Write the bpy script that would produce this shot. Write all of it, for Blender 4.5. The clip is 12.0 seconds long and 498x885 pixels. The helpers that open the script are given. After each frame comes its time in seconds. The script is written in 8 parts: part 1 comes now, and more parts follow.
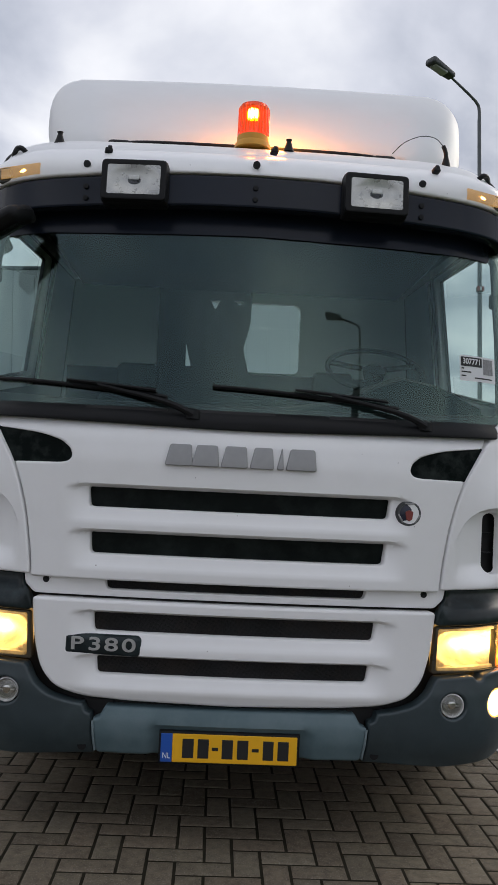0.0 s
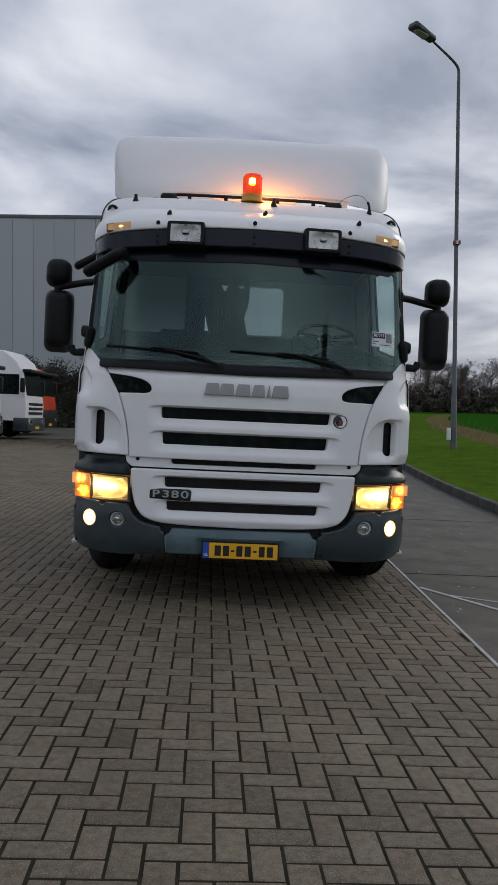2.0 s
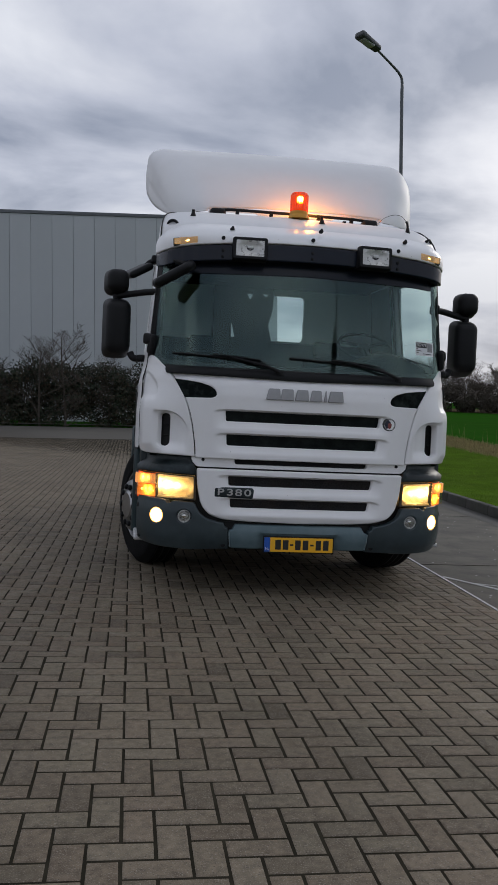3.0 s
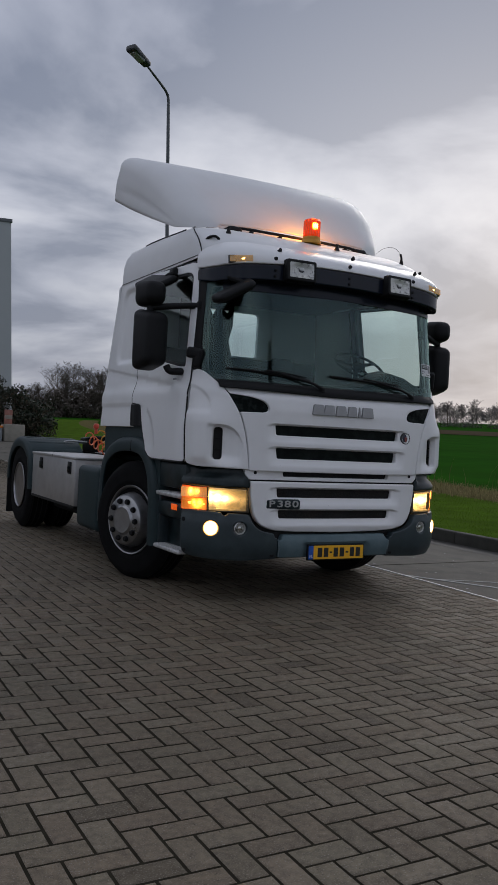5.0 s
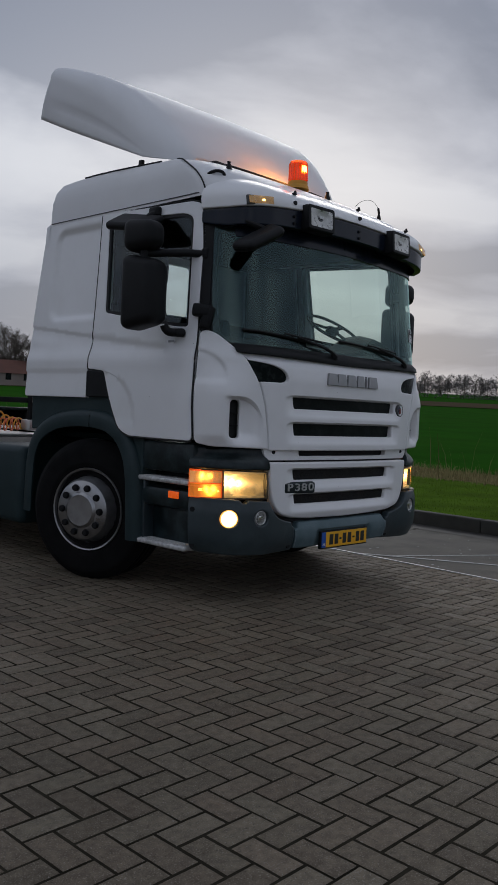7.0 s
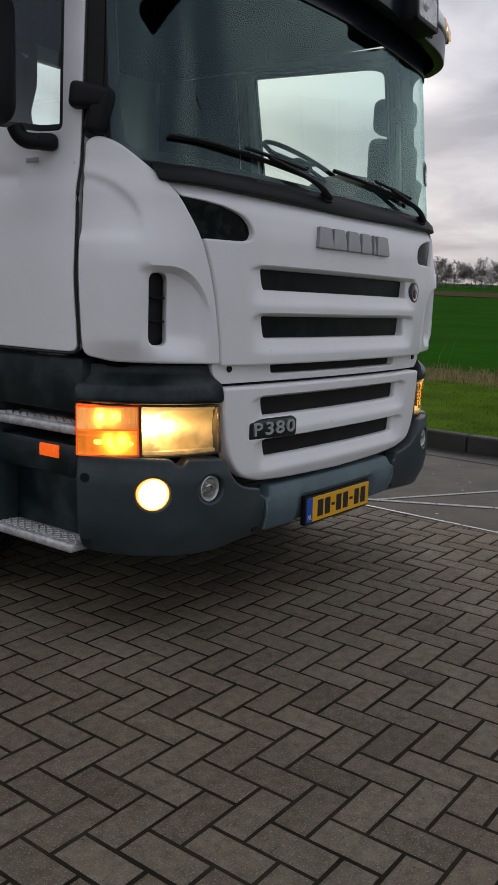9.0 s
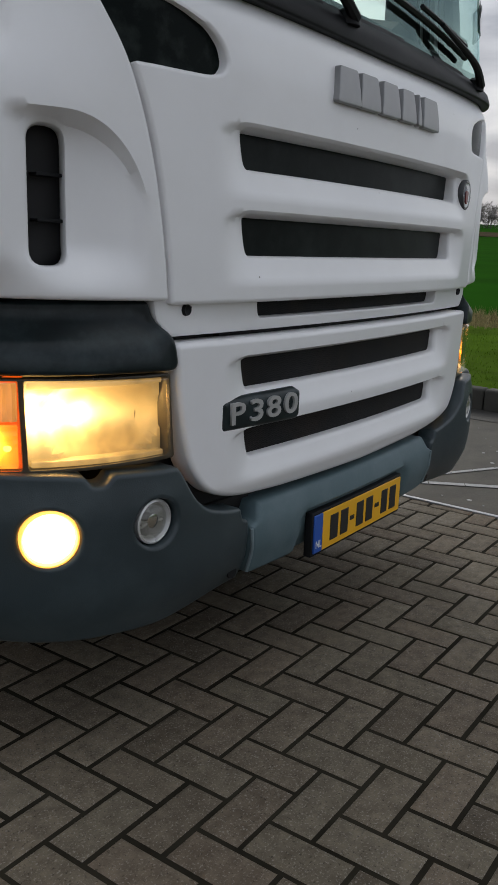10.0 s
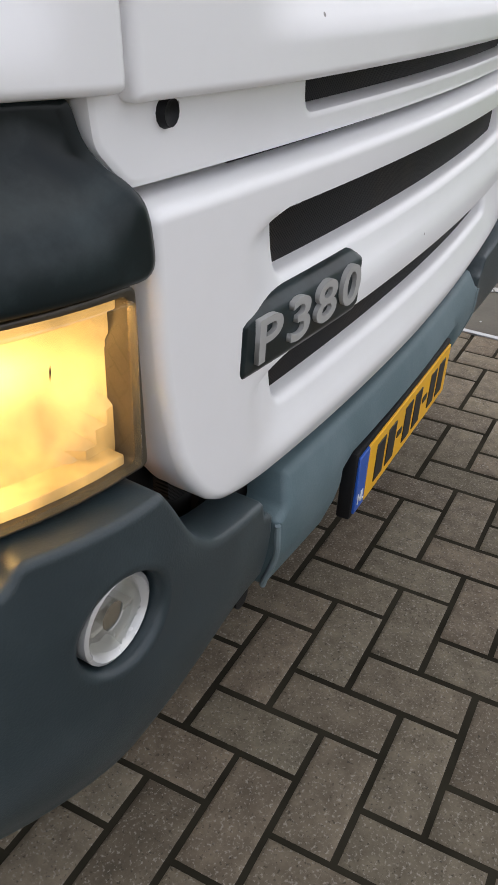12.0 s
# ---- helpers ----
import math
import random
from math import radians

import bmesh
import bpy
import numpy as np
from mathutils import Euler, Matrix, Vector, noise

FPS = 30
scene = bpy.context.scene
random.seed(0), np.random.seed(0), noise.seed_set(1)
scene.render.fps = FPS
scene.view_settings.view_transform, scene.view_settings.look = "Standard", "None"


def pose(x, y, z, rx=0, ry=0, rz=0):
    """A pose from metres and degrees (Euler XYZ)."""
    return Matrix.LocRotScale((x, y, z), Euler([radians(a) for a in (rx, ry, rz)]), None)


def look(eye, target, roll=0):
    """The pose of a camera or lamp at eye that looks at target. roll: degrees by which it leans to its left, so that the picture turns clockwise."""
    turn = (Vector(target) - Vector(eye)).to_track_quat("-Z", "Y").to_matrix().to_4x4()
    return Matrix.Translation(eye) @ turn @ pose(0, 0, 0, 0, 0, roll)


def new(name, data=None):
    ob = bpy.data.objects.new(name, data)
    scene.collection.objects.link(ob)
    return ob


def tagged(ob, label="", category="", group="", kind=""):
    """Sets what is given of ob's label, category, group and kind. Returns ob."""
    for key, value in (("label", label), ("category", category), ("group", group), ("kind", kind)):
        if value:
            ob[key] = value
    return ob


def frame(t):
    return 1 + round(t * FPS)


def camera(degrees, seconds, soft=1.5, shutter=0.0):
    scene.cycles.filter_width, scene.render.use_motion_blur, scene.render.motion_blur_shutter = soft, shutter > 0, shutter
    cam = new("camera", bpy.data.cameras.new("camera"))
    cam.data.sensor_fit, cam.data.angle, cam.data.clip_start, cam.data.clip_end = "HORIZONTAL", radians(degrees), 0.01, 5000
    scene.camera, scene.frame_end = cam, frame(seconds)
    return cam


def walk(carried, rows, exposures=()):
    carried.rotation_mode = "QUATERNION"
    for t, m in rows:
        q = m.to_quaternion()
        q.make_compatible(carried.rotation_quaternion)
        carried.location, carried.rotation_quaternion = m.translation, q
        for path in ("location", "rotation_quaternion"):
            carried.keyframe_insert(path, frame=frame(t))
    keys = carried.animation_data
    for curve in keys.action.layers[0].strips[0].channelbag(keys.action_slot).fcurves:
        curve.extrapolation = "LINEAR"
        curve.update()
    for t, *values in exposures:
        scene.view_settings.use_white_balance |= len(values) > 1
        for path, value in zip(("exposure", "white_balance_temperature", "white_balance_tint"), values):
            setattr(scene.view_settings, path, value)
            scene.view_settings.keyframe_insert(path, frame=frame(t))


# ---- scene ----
cam = camera(33.3, 12.0)
PATH = [
    (0, (-0.095, -3.225, 1.456), (-0.023, -1.228, 1.528), 2.7),
    (0.5, (-0.117, -3.887, 1.383), (-0.046, -1.891, 1.498), 2.7),
    (1, (-0.134, -4.536, 1.36), (-0.057, -2.538, 1.41), 2.6),
    (1.5, (-0.19, -5.181, 1.344), (-0.103, -3.183, 1.311), 2.5),
    (2, (-0.255, -5.742, 1.331), (-0.157, -3.746, 1.27), 2.6),
    (2.5, (-0.675, -6.088, 1.338), (-0.512, -4.095, 1.274), 2.6),
    (4.5, (-3.202, -5.693, 1.268), (-2.411, -3.856, 1.252), 2.9),
    (5, (-3.78, -5.449, 1.252), (-2.825, -3.692, 1.246), 2.8),
    (5.5, (-4.272, -5.104, 1.263), (-3.188, -3.423, 1.243), 2.8),
    (6, (-4.656, -4.685, 1.28), (-3.43, -3.106, 1.228), 2.7),
    (6.5, (-4.824, -4.126, 1.279), (-3.482, -2.645, 1.204), 2.6),
    (7, (-4.757, -3.584, 1.264), (-3.311, -2.204, 1.191), 2.5),
    (9, (-3.1, -1.847, 1.248), (-1.523, -0.663, 0.918), 2.0),
    (9.5, (-2.609, -1.487, 1.205), (-1.023, -0.339, 0.797), 2.1),
    (10, (-2.071, -1.069, 1.147), (-0.475, 0.043, 0.682), 2.0),
    (10.5, (-1.567, -0.723, 1.094), (0.04, 0.33, 0.537), 2.0),
    (11, (-1.094, -0.408, 1.004), (0.508, 0.540, 0.276), 2.4),
    (11.5, (-0.961, -0.298, 0.957), (0.604, 0.551, 0.046), 2.6),
    (12, (-1.325, -0.339, 1.126), (0.227, 0.396, 0.101), 3.7),
]
walk(cam, [(t, look(eye, target, roll)) for t, eye, target, roll in PATH],
     exposures=[(0.0, 0.85, 6750, 8), (0.5, 0.62, 6600, 7), (1.0, 0.52, 6500, 7), (1.5, 0.46, 6450, 7), (2.5, 0.45, 6450, 8), (4.5, 0.30, 6350, 10), (5.5, -0.10, 6200, 10), (6.5, -0.16, 6100, 5),
                (7.2, -0.04, 6200, 10), (9.0, 0.54, 6700, 11), (9.5, 0.62, 6900, 11), (10.0, 0.66, 6700, 6), (10.5, 0.74, 7050, 9), (11.0, 1.03, 7200, 8), (11.5, 1.44, 7250, 8), (12.0, 1.65, 7000, 9)])

# ---------------------------------------------------------------- world, sun
SUN_AZ, SUN_EL = 50.0, 14.0


def build_world():
    w = bpy.data.worlds.new("sky")
    scene.world = w
    w.use_nodes = True
    nt = w.node_tree
    nt.nodes.clear()
    N, L = nt.nodes.new, nt.links.new
    out, bg = N("ShaderNodeOutputWorld"), N("ShaderNodeBackground")
    sky = N("ShaderNodeTexSky")
    sky.sky_type, sky.sun_disc = "NISHITA", False
    sky.sun_elevation, sky.sun_rotation = radians(SUN_EL), radians(SUN_AZ)
    sky.air_density, sky.dust_density = 1.2, 2.5
    tc = N("ShaderNodeTexCoord")
    sep = N("ShaderNodeSeparateXYZ")
    L(tc.outputs["Generated"], sep.inputs[0])
    # direction projected onto a cloud deck: x / (z + k), y / (z + k)
    zc = N("ShaderNodeMath"); zc.operation = "MAXIMUM"; zc.inputs[1].default_value = 0.0
    L(sep.outputs[2], zc.inputs[0])
    za = N("ShaderNodeMath"); za.operation = "ADD"; za.inputs[1].default_value = 0.16
    L(zc.outputs[0], za.inputs[0])
    dv = []
    for k in (0, 1):
        d = N("ShaderNodeMath"); d.operation = "DIVIDE"
        L(sep.outputs[k], d.inputs[0]); L(za.outputs[0], d.inputs[1])
        dv.append(d)
    comb = N("ShaderNodeCombineXYZ")
    L(dv[0].outputs[0], comb.inputs[0]); L(dv[1].outputs[0], comb.inputs[1])
    no = N("ShaderNodeTexNoise")
    no.inputs["Scale"].default_value, no.inputs["Detail"].default_value = 1.15, 8.0
    no.inputs["Roughness"].default_value, no.inputs["Distortion"].default_value = 0.50, 0.35
    L(comb.outputs[0], no.inputs["Vector"])
    ramp = N("ShaderNodeValToRGB")
    e = ramp.color_ramp.elements
    e[0].position, e[0].color = 0.40, (0.215, 0.240, 0.310, 1)
    e[1].position, e[1].color = 0.62, (0.60, 0.61, 0.66, 1)
    mid = ramp.color_ramp.elements.new(0.5)
    mid.color = (0.38, 0.40, 0.475, 1)
    L(no.outputs[0], ramp.inputs[0])
    # the thin, bright part of the deck round the veiled sun
    az, el = radians(SUN_AZ - 6), radians(10)
    sd = N("ShaderNodeVectorMath"); sd.operation = "DOT_PRODUCT"
    sd.inputs[1].default_value = (math.sin(az) * math.cos(el), math.cos(az) * math.cos(el), math.sin(el))
    nrm = N("ShaderNodeVectorMath"); nrm.operation = "NORMALIZE"
    L(tc.outputs["Generated"], nrm.inputs[0]); L(nrm.outputs[0], sd.inputs[0])
    mr = N("ShaderNodeMapRange")
    mr.inputs["From Min"].default_value, mr.inputs["From Max"].default_value = 0.90, 1.0
    mr.inputs["To Min"].default_value, mr.inputs["To Max"].default_value = 0.0, 0.25
    L(sd.outputs["Value"], mr.inputs["Value"])
    glow = N("ShaderNodeMix"); glow.data_type = "RGBA"
    glow.inputs[7].default_value = (0.80, 0.79, 0.82, 1)
    L(mr.outputs[0], glow.inputs[0]); L(ramp.outputs[0], glow.inputs[6])
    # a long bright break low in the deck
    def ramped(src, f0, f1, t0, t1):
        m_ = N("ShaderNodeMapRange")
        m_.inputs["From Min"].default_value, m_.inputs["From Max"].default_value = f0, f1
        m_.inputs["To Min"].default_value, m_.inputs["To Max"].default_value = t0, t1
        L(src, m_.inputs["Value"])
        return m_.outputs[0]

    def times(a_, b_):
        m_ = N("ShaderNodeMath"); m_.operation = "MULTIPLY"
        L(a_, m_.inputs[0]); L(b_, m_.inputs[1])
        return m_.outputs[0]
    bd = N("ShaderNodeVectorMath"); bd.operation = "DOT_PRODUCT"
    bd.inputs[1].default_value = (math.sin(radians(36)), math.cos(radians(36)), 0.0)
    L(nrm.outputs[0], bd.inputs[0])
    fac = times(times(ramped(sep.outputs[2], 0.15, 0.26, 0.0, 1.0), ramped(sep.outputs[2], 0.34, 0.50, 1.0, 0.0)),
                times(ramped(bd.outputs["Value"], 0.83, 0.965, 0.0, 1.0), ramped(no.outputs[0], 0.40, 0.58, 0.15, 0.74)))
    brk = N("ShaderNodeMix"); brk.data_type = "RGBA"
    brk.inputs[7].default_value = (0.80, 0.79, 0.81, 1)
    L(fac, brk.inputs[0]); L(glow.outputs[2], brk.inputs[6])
    # light haze towards the horizon
    hz = N("ShaderNodeMapRange")
    hz.inputs["From Min"].default_value, hz.inputs["From Max"].default_value = 0.0, 0.26
    hz.inputs["To Min"].default_value, hz.inputs["To Max"].default_value = 0.60, 0.0
    L(sep.outputs[2], hz.inputs["Value"])
    haze = N("ShaderNodeMix"); haze.data_type = "RGBA"
    haze.inputs[7].default_value = (0.27, 0.28, 0.315, 1)
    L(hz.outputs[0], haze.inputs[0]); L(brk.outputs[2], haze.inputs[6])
    # a little of the clear sky's colour behind the deck
    sc = N("ShaderNodeVectorMath"); sc.operation = "SCALE"; sc.inputs["Scale"].default_value = 0.09
    L(sky.outputs[0], sc.inputs[0])
    mx = N("ShaderNodeMix"); mx.data_type = "RGBA"; mx.inputs[0].default_value = 0.965
    L(sc.outputs[0], mx.inputs[6]); L(haze.outputs[2], mx.inputs[7])
    L(mx.outputs[2], bg.inputs[0])
    bg.inputs[1].default_value = 1.0
    L(bg.outputs[0], out.inputs[0])


build_world()
sun_data = bpy.data.lights.new("sun", "SUN")
sun_data.energy, sun_data.angle, sun_data.color = 0.5, radians(25), (1.0, 0.93, 0.86)
sun = new("sun", sun_data)
_a, _e = radians(SUN_AZ), radians(SUN_EL + 14)
sun.matrix_world = look((60 * math.sin(_a), 60 * math.cos(_a), 60 * math.tan(_e)), (0, 0, 0))

# ---------------------------------------------------------------- materials


def material(name, base, rough=0.5, metal=0.0, vary=0.12, scale=6.0, grain=0.0, grain_scale=180.0, dirt=None, dirt_amount=0.0,
             dirt_scale=2.5, coat=0.0, emit=None, strength=0.0, per_object=0.0, per_island=0.0, ior=1.5, spec=0.5, chips=0.0, holes=0.0):
    m = bpy.data.materials.new(name)
    m.use_nodes = True
    nt = m.node_tree
    N, L = nt.nodes.new, nt.links.new
    b = nt.nodes["Principled BSDF"]
    tc = N("ShaderNodeTexCoord")
    no = N("ShaderNodeTexNoise")
    no.inputs["Scale"].default_value, no.inputs["Detail"].default_value = scale, 5.0
    L(tc.outputs["Object"], no.inputs["Vector"])
    mr = N("ShaderNodeMapRange")
    mr.inputs["From Min"].default_value, mr.inputs["From Max"].default_value = 0.25, 0.75
    mr.inputs["To Min"].default_value, mr.inputs["To Max"].default_value = 1 - vary, 1 + vary
    L(no.outputs[0], mr.inputs["Value"])
    sc = N("ShaderNodeVectorMath"); sc.operation = "SCALE"
    sc.inputs[0].default_value = base[:3]
    L(mr.outputs[0], sc.inputs["Scale"])
    col = sc.outputs[0]
    if per_object or per_island:
        src = N("ShaderNodeObjectInfo").outputs["Random"] if per_object else N("ShaderNodeNewGeometry").outputs["Random Per Island"]
        p = per_object or per_island
        m2 = N("ShaderNodeMapRange")
        m2.inputs["To Min"].default_value, m2.inputs["To Max"].default_value = 1 - p, 1 + p
        L(src, m2.inputs["Value"])
        s2 = N("ShaderNodeVectorMath"); s2.operation = "SCALE"
        L(col, s2.inputs[0]); L(m2.outputs[0], s2.inputs["Scale"])
        col = s2.outputs[0]
    if dirt:
        n2 = N("ShaderNodeTexNoise")
        n2.inputs["Scale"].default_value, n2.inputs["Detail"].default_value, n2.inputs["Roughness"].default_value = dirt_scale, 8.0, 0.65
        L(tc.outputs["Object"], n2.inputs["Vector"])
        r2 = N("ShaderNodeMapRange")
        r2.inputs["From Min"].default_value, r2.inputs["From Max"].default_value = 0.45, 0.75
        r2.inputs["To Max"].default_value = dirt_amount
        L(n2.outputs[0], r2.inputs["Value"])
        mx = N("ShaderNodeMix"); mx.data_type = "RGBA"
        mx.inputs[7].default_value = (*dirt[:3], 1)
        L(r2.outputs[0], mx.inputs[0]); L(col, mx.inputs[6])
        col = mx.outputs[2]
    if chips:
        # stone chips: a small dark dot in some of the cells
        vo = N("ShaderNodeTexVoronoi")
        vo.inputs["Scale"].default_value = chips
        L(tc.outputs["Object"], vo.inputs["Vector"])
        dot = N("ShaderNodeMapRange")
        dot.inputs["From Min"].default_value, dot.inputs["From Max"].default_value = 0.022, 0.036
        dot.inputs["To Min"].default_value, dot.inputs["To Max"].default_value = 0.85, 0.0
        L(vo.outputs["Distance"], dot.inputs["Value"])
        sp = N("ShaderNodeSeparateColor")
        L(vo.outputs["Color"], sp.inputs[0])
        few = N("ShaderNodeMath"); few.operation = "GREATER_THAN"; few.inputs[1].default_value = 0.6
        L(sp.outputs[0], few.inputs[0])
        both_ = N("ShaderNodeMath"); both_.operation = "MULTIPLY"
        L(dot.outputs[0], both_.inputs[0]); L(few.outputs[0], both_.inputs[1])
        cm = N("ShaderNodeMix"); cm.data_type = "RGBA"
        cm.inputs[7].default_value = (0.06, 0.045, 0.035, 1)
        L(both_.outputs[0], cm.inputs[0]); L(col, cm.inputs[6])
        col = cm.outputs[2]
    if holes:
        # a punched sheet: regular round holes seen from the front
        mp = N("ShaderNodeMapping")
        mp.inputs["Scale"].default_value = (1, 0, 1)
        mp.inputs["Rotation"].default_value = (0, radians(45), 0)
        L(tc.outputs["Object"], mp.inputs[0])
        vo = N("ShaderNodeTexVoronoi")
        vo.inputs["Scale"].default_value, vo.inputs["Randomness"].default_value = holes, 0.0
        L(mp.outputs[0], vo.inputs["Vector"])
        hole = N("ShaderNodeMapRange")
        hole.inputs["From Min"].default_value, hole.inputs["From Max"].default_value = 0.28, 0.40
        L(vo.outputs["Distance"], hole.inputs["Value"])
        hm = N("ShaderNodeMix"); hm.data_type = "RGBA"
        hm.inputs[6].default_value = (0.003, 0.003, 0.003, 1)
        L(hole.outputs[0], hm.inputs[0]); L(col, hm.inputs[7])
        col = hm.outputs[2]
    L(col, b.inputs["Base Color"])
    b.inputs["Metallic"].default_value = metal
    rr = N("ShaderNodeMapRange")
    rr.inputs["To Min"].default_value, rr.inputs["To Max"].default_value = max(rough - 0.08, 0.02), min(rough + 0.1, 1)
    L(no.outputs[0], rr.inputs["Value"]); L(rr.outputs[0], b.inputs["Roughness"])
    b.inputs["Specular IOR Level"].default_value = spec
    b.inputs["IOR"].default_value = ior
    if coat:
        b.inputs["Coat Weight"].default_value, b.inputs["Coat Roughness"].default_value = coat, 0.08
    if grain:
        n3 = N("ShaderNodeTexNoise")
        n3.inputs["Scale"].default_value, n3.inputs["Detail"].default_value = grain_scale, 3.0
        L(tc.outputs["Object"], n3.inputs["Vector"])
        bu = N("ShaderNodeBump")
        bu.inputs["Strength"].default_value, bu.inputs["Distance"].default_value = grain, 0.004
        L(n3.outputs[0], bu.inputs["Height"]); L(bu.outputs[0], b.inputs["Normal"])
    if emit:
        b.inputs["Emission Color"].default_value = (*emit, 1)
        b.inputs["Emission Strength"].default_value = strength
    return m


def glass(name, tint=(0.6, 0.7, 0.66), rough=0.0, gloss=(1.0, 1.0, 1.0), sheen=1.7):
    """A thin pane: tinted, see-through, with a gloss that grows towards grazing angles."""
    m = bpy.data.materials.new(name)
    m.use_nodes = True
    nt = m.node_tree
    nt.nodes.clear()
    N, L = nt.nodes.new, nt.links.new
    out, mix, tr, gl, lw = N("ShaderNodeOutputMaterial"), N("ShaderNodeMixShader"), N("ShaderNodeBsdfTransparent"), N("ShaderNodeBsdfGlossy"), N("ShaderNodeLayerWeight")
    tr.inputs[0].default_value = (*tint, 1)
    gl.inputs["Roughness"].default_value = rough
    gl.inputs[0].default_value = (*gloss, 1)
    lw.inputs["Blend"].default_value = 0.5
    pw = N("ShaderNodeMath"); pw.operation = "POWER"; pw.inputs[1].default_value = 5.0
    ma = N("ShaderNodeMath"); ma.operation = "MULTIPLY_ADD"; ma.use_clamp = True
    ma.inputs[1].default_value, ma.inputs[2].default_value = 0.95, 0.043 * sheen
    L(lw.outputs["Facing"], pw.inputs[0]); L(pw.outputs[0], ma.inputs[0])
    L(ma.outputs[0], mix.inputs[0]); L(tr.outputs[0], mix.inputs[1]); L(gl.outputs[0], mix.inputs[2]); L(mix.outputs[0], out.inputs[0])
    return m


def emitter(name, colour, strength):
    m = bpy.data.materials.new(name)
    m.use_nodes = True
    b = m.node_tree.nodes["Principled BSDF"]
    b.inputs["Base Color"].default_value = (*colour, 1)
    b.inputs["Emission Color"].default_value = (*colour, 1)
    b.inputs["Emission Strength"].default_value = strength
    return m


WHITE = material("white_paint", (0.85, 0.85, 0.852), 0.32, vary=0.025, scale=1.6, coat=0.25, dirt=(0.62, 0.61, 0.58), dirt_amount=0.16, dirt_scale=3.0, chips=13.0)
WHITE_ROOF = material("white_roof_paint", (0.78, 0.78, 0.785), 0.42, vary=0.03, scale=1.2, coat=0.1, dirt=(0.55, 0.54, 0.50), dirt_amount=0.2, dirt_scale=2.0)
GRP = material("white_deflector_paint", (0.77, 0.77, 0.78), 0.42, vary=0.03, scale=1.5, dirt=(0.56, 0.55, 0.53), dirt_amount=0.2, dirt_scale=1.7)
BUMPER = material("grey_bumper_plastic", (0.026, 0.040, 0.046), 0.36, ior=1.5, vary=0.22, scale=5, grain=0.12, grain_scale=420, dirt=(0.066, 0.090, 0.096), dirt_amount=0.8, dirt_scale=3)
INSERT = material("faded_grey_plastic", (0.082, 0.132, 0.148), 0.55, vary=0.16, scale=5, grain=0.12, grain_scale=420, dirt=(0.15, 0.19, 0.205), dirt_amount=0.6, dirt_scale=5)
BLACK = material("black_plastic", (0.0085, 0.009, 0.010), 0.5, ior=1.3, vary=0.25, scale=9, grain=0.1, grain_scale=400)
BLACK_GLOSS = material("black_gloss", (0.005, 0.008, 0.0075), 0.22, vary=0.3, scale=3, ior=1.12, dirt=(0.05, 0.06, 0.056), dirt_amount=0.6, dirt_scale=14)
VISOR = material("tinted_visor", (0.010, 0.014, 0.024), 0.18, ior=1.35, vary=0.2, scale=3)
RUBBER = material("tyre_rubber", (0.0065, 0.0066, 0.007), 0.85, ior=1.2, vary=0.3, scale=12, grain=0.3, grain_scale=120, dirt=(0.018, 0.017, 0.016), dirt_amount=0.4, dirt_scale=5)
# rubber seals; the same black stands for shade in gaps, holes and grooves
SEAL_AND_SHADE = material("black_seal", (0.004, 0.004, 0.0045), 0.6)
RIM = material("rim_alloy", (0.36, 0.36, 0.365), 0.30, metal=0.95, vary=0.12, scale=8, grain=0.06, grain_scale=200, dirt=(0.10, 0.10, 0.10), dirt_amount=0.5, dirt_scale=6)
STEEL = material("galvanised_steel", (0.42, 0.43, 0.44), 0.48, metal=0.75, vary=0.15, scale=14, grain=0.05, dirt=(0.22, 0.22, 0.22), dirt_amount=0.3)
ALU = material("aluminium_sheet", (0.52, 0.51, 0.50), 0.42, metal=0.8, vary=0.1, scale=5, dirt=(0.26, 0.25, 0.23), dirt_amount=0.4, dirt_scale=4)
CHASSIS = material("chassis_paint", (0.010, 0.011, 0.012), 0.7, ior=1.2, vary=0.3, scale=6, dirt=(0.045, 0.04, 0.035), dirt_amount=0.5)
FENDER = material("teal_grey_plastic", (0.013, 0.029, 0.032), 0.5, vary=0.12, scale=5, grain=0.1, grain_scale=300, dirt=(0.05, 0.066, 0.072), dirt_amount=0.4, ior=1.36)
LETTER = material("satin_grey_metal", (0.30, 0.30, 0.30), 0.38, metal=0.55, vary=0.08, scale=20)
# near-black trim and cloth: the cab's inner shade is put into the colour
CAB_IN_SHADE = material("cab_trim", (0.0040, 0.0070, 0.0066), 0.9, ior=1.08, vary=0.15, scale=5)
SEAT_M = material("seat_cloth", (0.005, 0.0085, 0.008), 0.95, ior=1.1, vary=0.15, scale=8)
PLATE_M = material("yellow_plate", (0.85, 0.44, 0.015), 0.35, vary=0.04, scale=12)
PLATE_BLUE = material("blue_plate", (0.015, 0.09, 0.42), 0.35, vary=0.04)
INK = material("black_ink", (0.012, 0.012, 0.012), 0.5)
PAPER = material("white_paper", (0.75, 0.76, 0.77), 0.6, vary=0.03)
GLASS = glass("windscreen_glass", (0.74, 0.85, 0.82), 0.0, (0.71, 1.0, 0.95), 1.7)
PANE = glass("door_glass", (0.81, 0.90, 0.90), 0.0, (0.92, 1.0, 0.98), 1.5)
CLEAR = glass("clear_lens", (0.93, 0.93, 0.91), 0.02)
ORANGE_LENS = glass("amber_lens", (1.0, 0.32, 0.03), 0.05)
MIRROR_M = material("mirror_glass", (0.85, 0.86, 0.87), 0.03, metal=1.0, vary=0.0)
